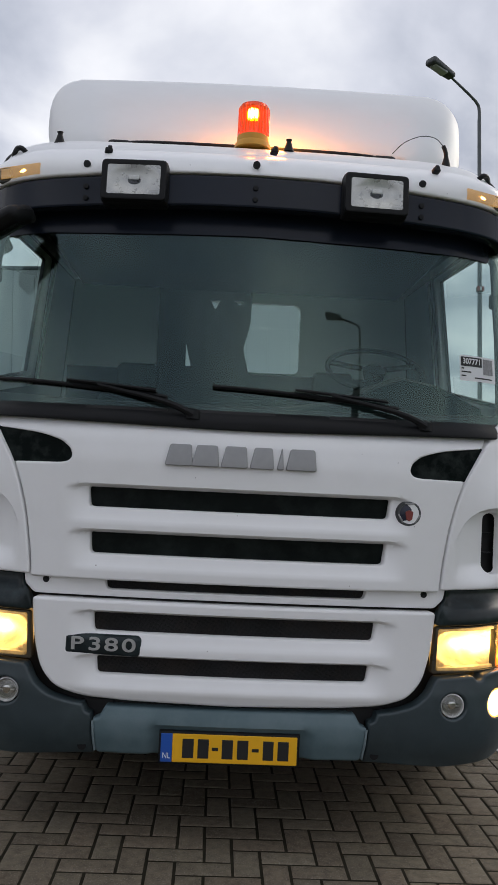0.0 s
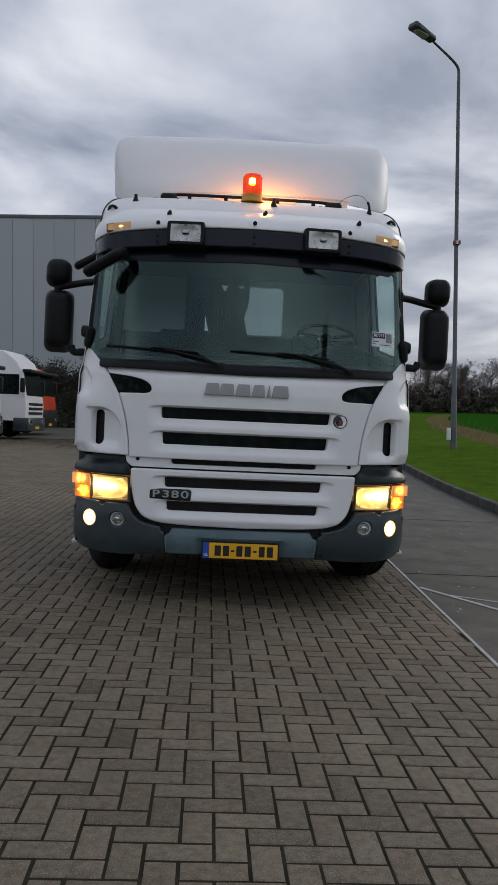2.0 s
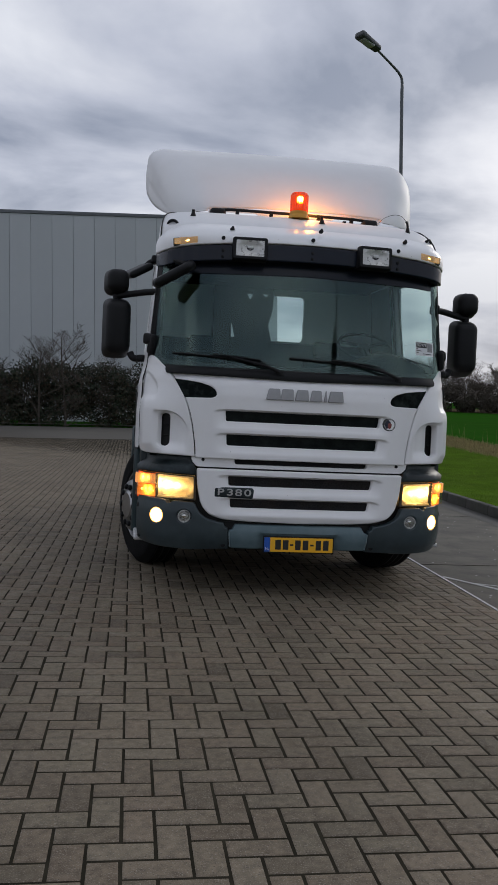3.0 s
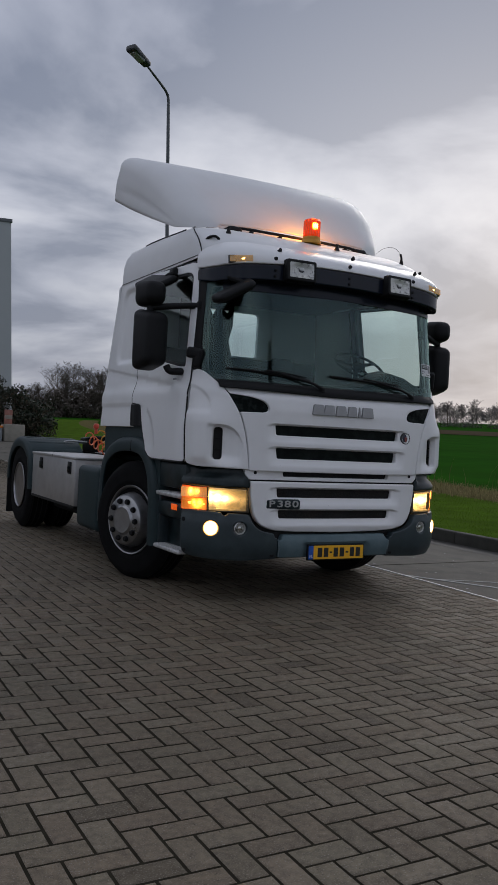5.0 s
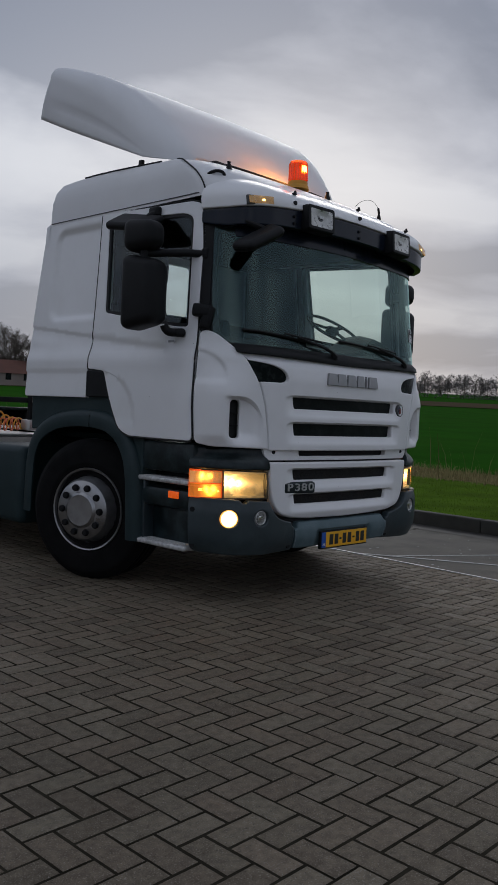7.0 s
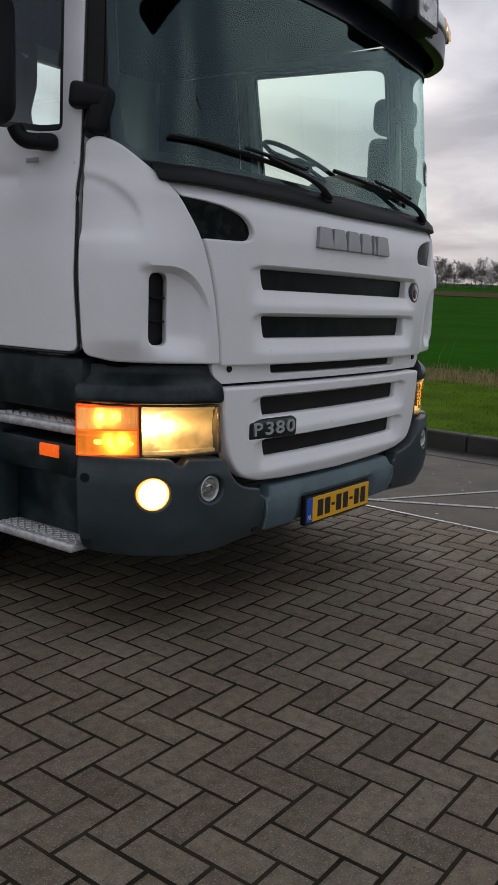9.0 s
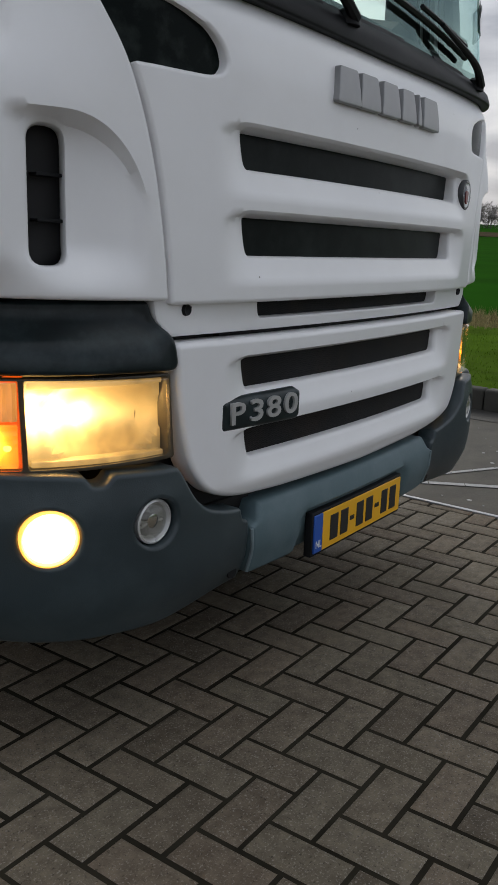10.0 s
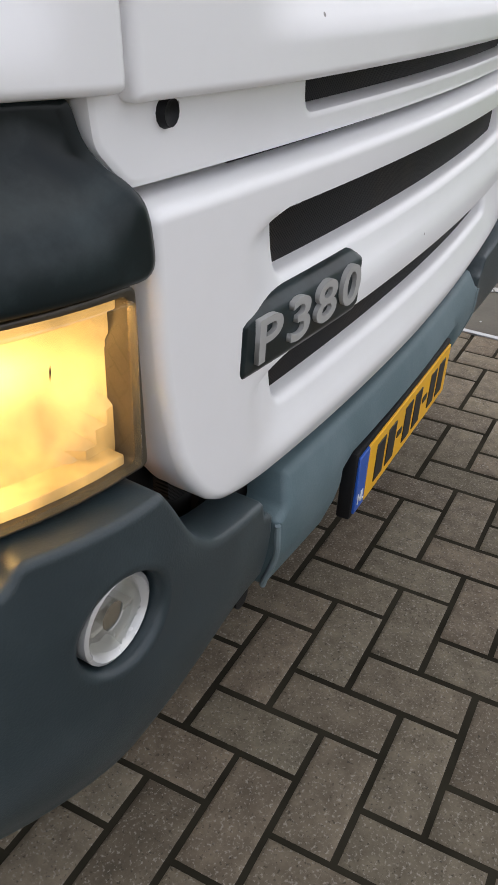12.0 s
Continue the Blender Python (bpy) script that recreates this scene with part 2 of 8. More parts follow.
GRILLE_M = material("grille_plastic", (0.005, 0.0075, 0.007), 0.35, vary=0.3, scale=4, ior=1.18, dirt=(0.030, 0.038, 0.035), dirt_amount=0.5, dirt_scale=9)
MESH_M = material("perforated_mesh", (0.026, 0.026, 0.027), 0.6, ior=1.2, vary=0.35, scale=5, dirt=(0.050, 0.036, 0.026), dirt_amount=0.6, dirt_scale=6, holes=300.0)
CHROME = material("reflector_chrome", (0.75, 0.75, 0.74), 0.12, metal=1.0, vary=0.05)
LAMP_INNER = material("work_lamp_bowl", (0.56, 0.56, 0.55), 0.28, metal=0.55, vary=0.22, scale=26)
SEAM_GREY = material("seam_grey", (0.10, 0.10, 0.105), 0.6)
SHROUD = material("shroud_plastic", (0.006, 0.014, 0.016), 0.34, ior=1.4, vary=0.5, scale=9, dirt=(0.035, 0.050, 0.054), dirt_amount=0.9, dirt_scale=9)

# ---------------------------------------------------------------- mesh tools
from mathutils.bvhtree import BVHTree
from mathutils.geometry import delaunay_2d_cdt


def finish(me, angle=38):
    me.shade_smooth()
    me.set_sharp_from_angle(angle=radians(angle))
    return me


def part(name, data, mat, parent=None, label="", angle=38, m=None):
    """Links a bmesh or mesh as one object under parent."""
    if isinstance(data, bmesh.types.BMesh):
        me = bpy.data.meshes.new(name)
        data.to_mesh(me)
        data.free()
        finish(me, angle)
    else:
        me = data
    if mat is not None and not me.materials:
        me.materials.append(mat)
    ob = new(name, me)
    if m is not None:
        ob.matrix_basis = m
    if parent is not None:
        ob.parent = parent
    if label:
        tagged(ob, label)
    return ob


def thing(name, label, category, m=None, group="", kind=""):
    ob = new(name)
    ob.empty_display_size = 0.1
    if m is not None:
        ob.matrix_basis = m
    return tagged(ob, label, category, group, kind)


def raw(name, verts, faces, angle=38, smooth=True):
    me = bpy.data.meshes.new(name)
    me.from_pydata([tuple(v) for v in verts], [], [tuple(f) for f in faces])
    me.update()
    if smooth:
        finish(me, angle)
    return me


def box(x0, x1, y0, y1, z0, z1, bevel=0.0, seg=2):
    bm = bmesh.new()
    bmesh.ops.create_cube(bm, size=1.0)
    bmesh.ops.scale(bm, vec=(abs(x1 - x0), abs(y1 - y0), abs(z1 - z0)), verts=bm.verts)
    bmesh.ops.translate(bm, vec=((x0 + x1) / 2, (y0 + y1) / 2, (z0 + z1) / 2), verts=bm.verts)
    if bevel:
        bmesh.ops.bevel(bm, geom=bm.edges[:], offset=bevel, segments=seg, profile=0.5, affect="EDGES")
    return bm


def join(*bms):
    base = bms[0]
    for b in bms[1:]:
        tmp = bpy.data.meshes.new("tmp")
        b.to_mesh(tmp)
        b.free()
        base.from_mesh(tmp)
        bpy.data.meshes.remove(tmp)
    return base


def lathe(profile, n=32, axis="z", capped=True):
    """Profile of (radius, height) turned round an axis."""
    bm = bmesh.new()
    rings = []
    for r, h in profile:
        ring = []
        for i in range(n):
            a = 2 * math.pi * i / n
            c, s = r * math.cos(a), r * math.sin(a)
            ring.append(bm.verts.new({"z": (c, s, h), "y": (c, h, s), "x": (h, c, s)}[axis]))
        rings.append(ring)
    for a, b in zip(rings, rings[1:]):
        for i in range(n):
            bm.faces.new((a[i], a[(i + 1) % n], b[(i + 1) % n], b[i]))
    for ring, r in ((rings[0], profile[0][0]), (rings[-1], profile[-1][0])):
        if r > 1e-4 and capped:
            bm.faces.new(ring)
    bmesh.ops.remove_doubles(bm, verts=bm.verts, dist=1e-5)
    bmesh.ops.recalc_face_normals(bm, faces=bm.faces)
    return bm


def tube(points, r, n=8, closed=False, r_end=None):
    """A round bar along points."""
    bm = bmesh.new()
    pts = [Vector(p) for p in points]
    rings = []
    up = Vector((0.03, 0.02, 1))
    for i, p in enumerate(pts):
        a = pts[max(i - 1, 0)] if not closed else pts[i - 1]
        b = pts[min(i + 1, len(pts) - 1)] if not closed else pts[(i + 1) % len(pts)]
        d = (b - a).normalized()
        u = d.cross(up)
        if u.length < 0.05:
            u = d.cross(Vector((1, 0, 0)))
        u.normalize()
        v = d.cross(u)
        rr = r if r_end is None else r + (r_end - r) * i / (len(pts) - 1)
        rings.append([bm.verts.new(p + rr * (math.cos(2 * math.pi * k / n) * u + math.sin(2 * math.pi * k / n) * v)) for k in range(n)])
    pairs = list(zip(rings, rings[1:])) + ([(rings[-1], rings[0])] if closed else [])
    for a, b in pairs:
        for k in range(n):
            bm.faces.new((a[k], a[(k + 1) % n], b[(k + 1) % n], b[k]))
    if not closed:
        bm.faces.new(rings[0]); bm.faces.new(rings[-1])
    bmesh.ops.recalc_face_normals(bm, faces=bm.faces)
    return bm


def bow(points, n=6):
    """A smooth line through points (Catmull-Rom)."""
    p = [Vector(q) for q in points]
    p = [2 * p[0] - p[1]] + p + [2 * p[-1] - p[-2]]
    out = []
    for i in range(1, len(p) - 2):
        for k in range(n):
            t = k / n
            out.append(0.5 * (2 * p[i] + (p[i + 1] - p[i - 1]) * t + (2 * p[i - 1] - 5 * p[i] + 4 * p[i + 1] - p[i + 2]) * t * t
                              + (3 * p[i] - p[i - 1] - 3 * p[i + 1] + p[i + 2]) * t ** 3))
    return out + [p[-2]]


def sm(a, b, x):
    """Smooth step of x from a to b."""
    t = np.clip((np.asarray(x, float) - a) / (b - a), 0, 1)
    return t * t * (3 - 2 * t)


def rounded(poly, r=0.02, n=5):
    """A polygon with its corners rounded; r one number or one a corner."""
    rs = r if isinstance(r, (list, tuple)) else [r] * len(poly)
    out = []
    for i, p in enumerate(poly):
        p, a, b = np.array(p, float), np.array(poly[i - 1], float), np.array(poly[(i + 1) % len(poly)], float)
        la, lb = np.linalg.norm(a - p), np.linalg.norm(b - p)
        k = min(rs[i], la * 0.45, lb * 0.45)
        if k < 1e-4:
            out.append(p)
            continue
        q0, q1 = p + (a - p) / la * k, p + (b - p) / lb * k
        for j in range(n + 1):
            t = j / n
            out.append((1 - t) ** 2 * q0 + 2 * t * (1 - t) * p + t * t * q1)
    return np.array(out)


def rect(a0, a1, b0, b1, r=0.02):
    return rounded([(a0, b0), (a1, b0), (a1, b1), (a0, b1)], r)


def disc(a, b, r, n=28, rb=None):
    t = np.linspace(0, 2 * np.pi, n, endpoint=False)
    return np.stack([a + r * np.cos(t), b + (rb or r) * np.sin(t)], 1)


def ccw(loop, want=True):
    x, y = loop[:, 0], loop[:, 1]
    area = np.sum(x * np.roll(y, -1) - np.roll(x, -1) * y)
    return loop if (area > 0) == want else loop[::-1]


def dense(loop, step):
    out = []
    for i in range(len(loop)):
        a, b = loop[i], loop[(i + 1) % len(loop)]
        k = max(1, int(math.ceil(np.linalg.norm(b - a) / step)))
        for j in range(k):
            q = a + (b - a) * j / k
            if not out or np.linalg.norm(q - out[-1]) > 1e-4:
                out.append(q)
    if np.linalg.norm(out[0] - out[-1]) < 1e-4:
        out.pop()
    return np.array(out)


def inset(loop, r):
    """The loop moved to its left by r."""
    e = np.roll(loop, -1, 0) - loop
    e /= np.maximum(np.linalg.norm(e, axis=1, keepdims=True), 1e-9)
    nr = np.stack([-e[:, 1], e[:, 0]], 1)
    m = nr + np.roll(nr, 1, 0)
    m /= np.maximum(np.linalg.norm(m, axis=1, keepdims=True), 1e-6)
    c = np.clip(np.sum(m * nr, 1), 0.5, 1)
    return loop + m * (r / c)[:, None]


def unfold(loop, moved):
    """Draws together the points of a moved loop where it has folded over itself."""
    q = moved.copy()
    for _ in range(12):
        e0, e1 = np.roll(loop, -1, 0) - loop, np.roll(q, -1, 0) - q
        bad = np.where(np.sum(e0 * e1, 1) < -1e-12)[0]
        if not len(bad):
            break
        for i in bad:
            k = (i + 1) % len(q)
            q[i] = q[k] = (q[i] + q[k]) / 2
    return q


def inside(pts, loop):
    x, y = pts[:, 0][:, None], pts[:, 1][:, None]
    a, b = loop, np.roll(loop, -1, 0)
    c = (a[None, :, 1] > y) != (b[None, :, 1] > y)
    with np.errstate(divide="ignore", invalid="ignore"):
        xi = (b[None, :, 0] - a[None, :, 0]) * (y - a[None, :, 1]) / (b[None, :, 1] - a[None, :, 1]) + a[None, :, 0]
    return (np.sum(c & (x < xi), 1) % 2) == 1


def sheet(outline, holes=(), step=0.04, lip=0.006, thick=0.02, fine=None, creases=()):
    """A flat panel with rounded edges: vertices (a, b, depth) and faces. Depth 0 is its outer face, and negative is inwards.
    The edges turn back by thick."""
    fine = fine or step
    loops = [ccw(dense(np.asarray(outline, float), fine))] + [ccw(dense(np.asarray(h, float), fine), False) for h in holes]
    V, F = [], []
    inner = []
    for lp in loops:
        rows = [(0, -thick), (0, -lip), (0.293 * lip, -0.293 * lip), (lip, 0.0), (1.35 * lip, 0.0)] if lip else [(0, -thick), (0, 0.0)]
        prev = None
        for r, d in rows:
            q = unfold(lp, inset(lp, r)) if r else lp
            base = len(V)
            V += [(a, b, d) for a, b in q]
            n = len(q)
            if prev is not None:
                F += [(prev + i, prev + (i + 1) % n, base + (i + 1) % n, base + i) for i in range(n)]
            prev = base
        inner.append((prev, n))
    loops_in = [np.array([V[b + i][:2] for i in range(n)]) for b, n in inner]
    lo, hi = loops_in[0].min(0), loops_in[0].max(0)
    na, nb = max(2, int((hi[0] - lo[0]) / step)), max(2, int((hi[1] - lo[1]) / step))
    ga, gb = np.meshgrid(np.linspace(lo[0], hi[0], na + 1)[1:-1], np.linspace(lo[1], hi[1], nb + 1)[1:-1])
    gp = np.stack([ga.ravel(), gb.ravel()], 1)
    if len(gp):
        keep = inside(gp, loops_in[0])
        for lp in loops_in[1:]:
            keep &= ~inside(gp, lp)
        allp = np.concatenate(loops_in)
        gp = gp[keep]
        if len(gp):
            d2 = np.min(((gp[:, None] - allp[None]) ** 2).sum(2), 1) if len(gp) * len(allp) < 4e7 else np.ones(len(gp))
            gp = gp[d2 > (0.35 * min(step, fine)) ** 2]
    idx, pts, edges = [], [], []
    for (b, n), lp in zip(inner, loops_in):
        k = len(pts)
        pts += [Vector((float(q[0]), float(q[1]))) for q in lp]
        idx += list(range(b, b + n))
        edges += [(k + i, k + (i + 1) % n) for i in range(n)]
    for line in creases:
        line = np.asarray(line, float)
        cut = []
        for a, b in zip(line, line[1:]):
            k = max(1, int(math.ceil(np.linalg.norm(b - a) / step)))
            cut += [a + (b - a) * j / k for j in range(k)]
        cut = np.array(cut + [line[-1]])
        ok = inside(cut, loops_in[0])
        for lp in loops_in[1:]:
            ok &= ~inside(cut, lp)
        allp = np.concatenate(loops_in)
        ok &= np.min(((cut[:, None] - allp[None]) ** 2).sum(2), 1) > 0.003 ** 2
        last_k = None
        for q, good in zip(cut, ok):
            if good:
                idx.append(len(V))
                V.append((q[0], q[1], 0.0))
                if last_k is not None:
                    edges.append((last_k, len(pts)))
                last_k = len(pts)
                pts.append(Vector((float(q[0]), float(q[1]))))
            else:
                last_k = None
        if len(gp):
            gp = gp[np.min(((gp[:, None] - cut[None]) ** 2).sum(2), 1) > (0.45 * step) ** 2]
    for q in gp:
        idx.append(len(V))
        V.append((q[0], q[1], 0.0))
        pts.append(Vector((float(q[0]), float(q[1]))))
    # a slight bend keeps straight runs of points from lying on one line
    mid = (lo + hi) / 2

    def bent(q):
        a, b = q[:, 0] - mid[0], q[:, 1] - mid[1]
        return np.stack([a + 0.15 * b * b, b + 0.15 * a * a], 1)
    pts = [Vector((float(q[0]), float(q[1]))) for q in bent(np.array([(p.x, p.y) for p in pts]))]
    bent_in = [bent(lp) for lp in loops_in]
    vo, _, fo, ov, _, _ = delaunay_2d_cdt(pts, edges, [], 0, 1e-7)
    remap = []
    for i, v in enumerate(vo):
        if ov[i]:
            remap.append(idx[ov[i][0]])
        else:
            remap.append(len(V))
            a, b = float(v[0]), float(v[1])
            for _ in range(6):
                a, b = float(v[0]) - 0.15 * b * b, float(v[1]) - 0.15 * a * a
            V.append((a + mid[0], b + mid[1], 0.0))
    tri = np.array(fo)
    P = np.array([(v[0], v[1]) for v in vo])
    cen = P[tri].mean(1)
    ok = inside(cen, bent_in[0])
    for lp in bent_in[1:]:
        ok &= ~inside(cen, lp)
    for f in tri[ok]:
        a, b, c = P[f]
        if (b[0] - a[0]) * (c[1] - a[1]) - (b[1] - a[1]) * (c[0] - a[0]) < 0:
            f = f[::-1]
        t = tuple(remap[i] for i in f)
        if len(set(t)) == 3:
            F.append(t)
    return np.array(V), F


def panel(name, outline, mat, parent, holes=(), at=None, step=0.04, lip=0.006, thick=0.02, bulge=None, flip=False, label="", angle=38, fine=None, creases=()):
    """A panel laid onto a surface at(a, b, depth) -> x, y, z; bulge(a, b) is added to its depth. flip: mirrored to the other side."""
    V, F = sheet(outline, holes, step, lip, thick, fine=fine, creases=creases)
    d = V[:, 2] + (bulge(V[:, 0], V[:, 1]) if bulge else 0)
    P = at(V[:, 0], V[:, 1], d)
    if flip:
        P = P * np.array([-1, 1, 1])
        F = [f[::-1] for f in F]
    return part(name, raw(name, P, F, angle), mat, parent, label)


def both(name, outline, mat, parent, label="", **kw):
    """The panel on the driver's side and mirrored to the other."""
    return [panel(name, outline, mat, parent, flip=f, label=label, **kw) for f in (False, True)]


def on_plane(origin, a_axis, b_axis):
    """A flat surface for panel()."""
    o, a, b = np.array(origin, float), np.array(a_axis, float), np.array(b_axis, float)
    n = np.cross(a, b)
    return lambda u, v, d: o + np.outer(u, a) + np.outer(v, b) + np.outer(d, n)


def writing(name, text, size, mat, parent, m, depth=0.002, label="", squeeze=1.0, bold=0.0):
    cu = bpy.data.curves.new(name, "FONT")
    cu.body, cu.size, cu.extrude, cu.align_x, cu.align_y = text, size, depth, "CENTER", "CENTER"
    cu.offset = bold
    tmp = new(name, cu)
    dg = bpy.context.evaluated_depsgraph_get()
    me = bpy.data.meshes.new_from_object(tmp.evaluated_get(dg))
    bpy.data.objects.remove(tmp)
    me.materials.clear()
    ob = part(name, me, mat, parent, label, m=m @ Matrix.Diagonal((squeeze, 1, 1, 1)))
    return ob

# ---------------------------------------------------------------- the truck: its skin
# Plan line of the cab: a gently bowed front, an elliptic corner, a straight side.


def _plan_line():
    p = [(x, -0.025 + 0.07 * x * x) for x in np.linspace(0, 0.8, 60)]
    for a in np.linspace(0, math.pi / 2, 80)[1:]:
        x = 0.8 + 0.42 * math.sin(a)
        p.append((x, -0.025 + 0.07 * x * x + 0.36 * (1 - math.cos(a))))
    y1 = p[-1][1]
    p += [(1.22, y) for y in np.linspace(y1, 2.8, 90)[1:]]
    p = np.array(p)
    arc = np.concatenate([[0], np.cumsum(np.linalg.norm(np.diff(p, axis=0), axis=1))])
    t = np.gradient(p, arc, axis=0)
    t /= np.linalg.norm(t, axis=1, keepdims=True)
    return p, arc, t


PLAN, ARC, TAN = _plan_line()


def X(x):
    """Arc along the plan line at which the front reaches x."""
    return math.copysign(float(np.interp(abs(x), PLAN[:138, 0], ARC[:138])), x)


def Y(y):
    """Arc at which the corner or side reaches y."""
    return float(np.interp(y, PLAN[60:, 1], ARC[60:]))


def setback(z):
    z = np.asarray(z, float)
    return 0.03 * sm(1.58, 1.70, z) + 0.10 * np.maximum(z - 1.68, 0)


def skin(s, z, d, lean=1.0):
    a, g = np.abs(s), np.where(np.asarray(s) < 0, -1.0, 1.0)
    x, y = np.interp(a, ARC, PLAN[:, 0]), np.interp(a, ARC, PLAN[:, 1])
    tx, ty = np.interp(a, ARC, TAN[:, 0]), np.interp(a, ARC, TAN[:, 1])
    k = np.hypot(tx, ty)
    nx, ny = ty / k, -tx / k
    wf = -ny
    dd = d - lean * setback(z) * (wf + 0.85 * (1 - wf))
    return np.stack([g * (x + nx * dd), y + ny * dd, np.asarray(z, float) + 0 * x], 1)


def skin_upright(s, z, d):
    return skin(s, z, d, 0.0)


def front(pts):
    """Points (x, z) of the front as (arc, z)."""
    return [(X(x), z) for x, z in pts]


def side(pts):
    """Points (y, z) of the side as (arc, z)."""
    return [(Y(y), z) for y, z in pts]


def mirror_line(pts):
    """A right-hand line of (x, z) from bottom to top, closed over the middle by its mirror image."""
    return list(pts) + [(-x, z) for x, z in reversed(pts)]


truck = thing("truck", "white tractor truck with a raised roof deflector, headlights lit", "truck")

# grille slots: half width, bottom, top
SLOTS = [(0.588, 1.298, 1.374), (0.575, 1.120, 1.201), (0.508, 0.984, 1.034), (0.547, 0.824, 0.892), (0.528, 0.663, 0.726)]


def slot(i):
    h, b, t = SLOTS[i]
    return rounded(front([(-h, t), (-h + 0.006, b), (h - 0.010, b), (h, t)]), [0.010, 0.016, 0.016, 0.010])


def scoops(which):
    """Each slot lies in a scoop with a sharp brow above and a ramp that runs out below."""
    def f(s, z):
        out = np.zeros(len(s))
        for i in which:
            h, b, t = SLOTS[i]
            zt, zb = t + 0.014 - 0.014 * sm(h, h + 0.10, np.abs(s)), b - 0.055
            u = (zt - z) / (zt - zb)
            prof = np.where((u > 0) & (u < 1), (1 - np.clip(u, 0, 1) ** 2.2), 0) * sm(0.0, 0.10, u)
            ends = 1 - sm(h - 0.02, h + 0.10, np.abs(s))
            out -= 0.032 * prof * ends
        return out
    return f


def brows(which):
    """Lines along the sharp upper edge of each scoop."""
    out = []
    for i in which:
        h, b, t = SLOTS[i]
        for dz in (0.0145, 0.007, 0.0015):
            out.append([(X(x), t + dz - 0.014 * float(sm(h, h + 0.10, abs(X(x))))) for x in np.linspace(-h - 0.10, h + 0.10, 120)])
    return out


# bonnet panel with the two upper slots
hood_side = [(0.792, 1.022), (0.80, 1.12), (0.822, 1.26), (0.850, 1.37), (0.884, 1.460), (0.70, 1.463), (0.668, 1.470), (0.655, 1.490), (0.665, 1.520),
             (0.70, 1.548), (0.78, 1.572), (0.88, 1.584), (0.962, 1.592), (1.015, 1.648), (0.6, 1.640)]
hood_line = rounded(front(mirror_line(hood_side)), [0.008, 0.05, 0.05, 0.05, 0.012, 0.02, 0.02, 0.02, 0.03, 0.04, 0.05, 0.03, 0.01, 0.01, 0.02] + [0.02, 0.01, 0.01, 0.03, 0.05, 0.04, 0.03, 0.02, 0.02, 0.02, 0.012, 0.05, 0.05, 0.05, 0.008])


def hood_bulge(s, z):
    crown = 0.016 * sm(1.60, 1.47, z) * (1 - sm(0.55, 0.80, np.abs(s))) - 0.016
    return scoops((0, 1))(s, z) + crown + 0.016 - 0.022 * sm(1.55, 1.65, z)


bonnet = panel("bonnet", hood_line, WHITE, truck, holes=[slot(0), slot(1)], at=skin, step=0.011, fine=0.014, lip=0.007, thick=0.05, bulge=hood_bulge, angle=50, creases=brows((0, 1)))
panel("strip_panel", rounded(front([(-0.782, 0.956), (0.782, 0.956), (0.820, 0.992), (0.828, 1.045), (-0.828, 1.045), (-0.820, 0.992)]), 0.012), WHITE, truck, holes=[slot(2)], at=lambda s, z, d: skin(s, z, d - 0.018), step=0.03, lip=0.006, thick=0.04)
low_side = [(0.0, 0.556), (0.40, 0.563), (0.58, 0.574), (0.68, 0.607), (0.738, 0.675), (0.768, 0.79), (0.783, 0.944)]
low_line = rounded(front(mirror_line(low_side)[1:]), [0.05, 0.06, 0.06, 0.06, 0.06, 0.018, 0.018, 0.06, 0.06, 0.06, 0.06, 0.05, 0.02])
panel("lower_grille_panel", low_line, WHITE, truck, holes=[slot(3), slot(4)], at=skin, step=0.011, fine=0.014, lip=0.010, thick=0.06,
      bulge=lambda s, z: scoops((3, 4))(s, z) + 0.004 - 0.02 * sm(0.62, 0.55, z), angle=50, creases=brows((3, 4)))
# dark panels behind the slots
panel("grille_backing", rect(X(-0.74), X(0.74), 1.045, 1.42, 0.02), GRILLE_M, truck, at=lambda s, z, d: skin(s, z, d - 0.044), step=0.08, lip=0, thick=0.02)
panel("grille_backing", rect(X(-0.70), X(0.70), 0.60, 0.93, 0.02), MESH_M, truck, at=lambda s, z, d: skin(s, z, d - 0.042), step=0.08, lip=0, thick=0.02)
panel("grille_backing", rect(X(-0.6), X(0.6), 0.935, 1.045, 0.02), MESH_M, truck, at=lambda s, z, d: skin(s, z, d - 0.05), step=0.08, lip=0, thick=0.02)
for x in (-0.735, 0.735):
    part("panel_screw", lathe([(0.0, 0.002), (0.008, 0.0), (0.011, -0.003), (0.013, 0.002), (0.013, 0.01)], 14, "y"), BLACK, truck, "recessed dark screw", m=Matrix.Translation((x, 0.028, 1.010)))
# black sheet added so that the gaps round the lower panel look shaded
panel("gap_backing", rounded(front([(-0.86, 0.50), (0.86, 0.50), (0.80, 1.06), (-0.80, 1.06)]), 0.02), SEAL_AND_SHADE, truck, at=lambda s, z, d: skin(s, z, d - 0.075), step=0.1, lip=0, thick=0.01)
# dark triangular inlays beside the bonnet
inlay = front([(0.70, 1.458), (0.668, 1.466), (0.650, 1.490), (0.662, 1.525), (0.70, 1.553), (0.78, 1.578), (0.88, 1.590), (0.975, 1.596), (0.96, 1.57), (0.90, 1.458)])
both("corner_inlay", rounded(inlay, 0.01), BLACK_GLOSS, truck, label="dark scratched inlay panel", at=lambda s, z, d: skin(s, z, d - 0.016), step=0.05, lip=0.003, thick=0.03)

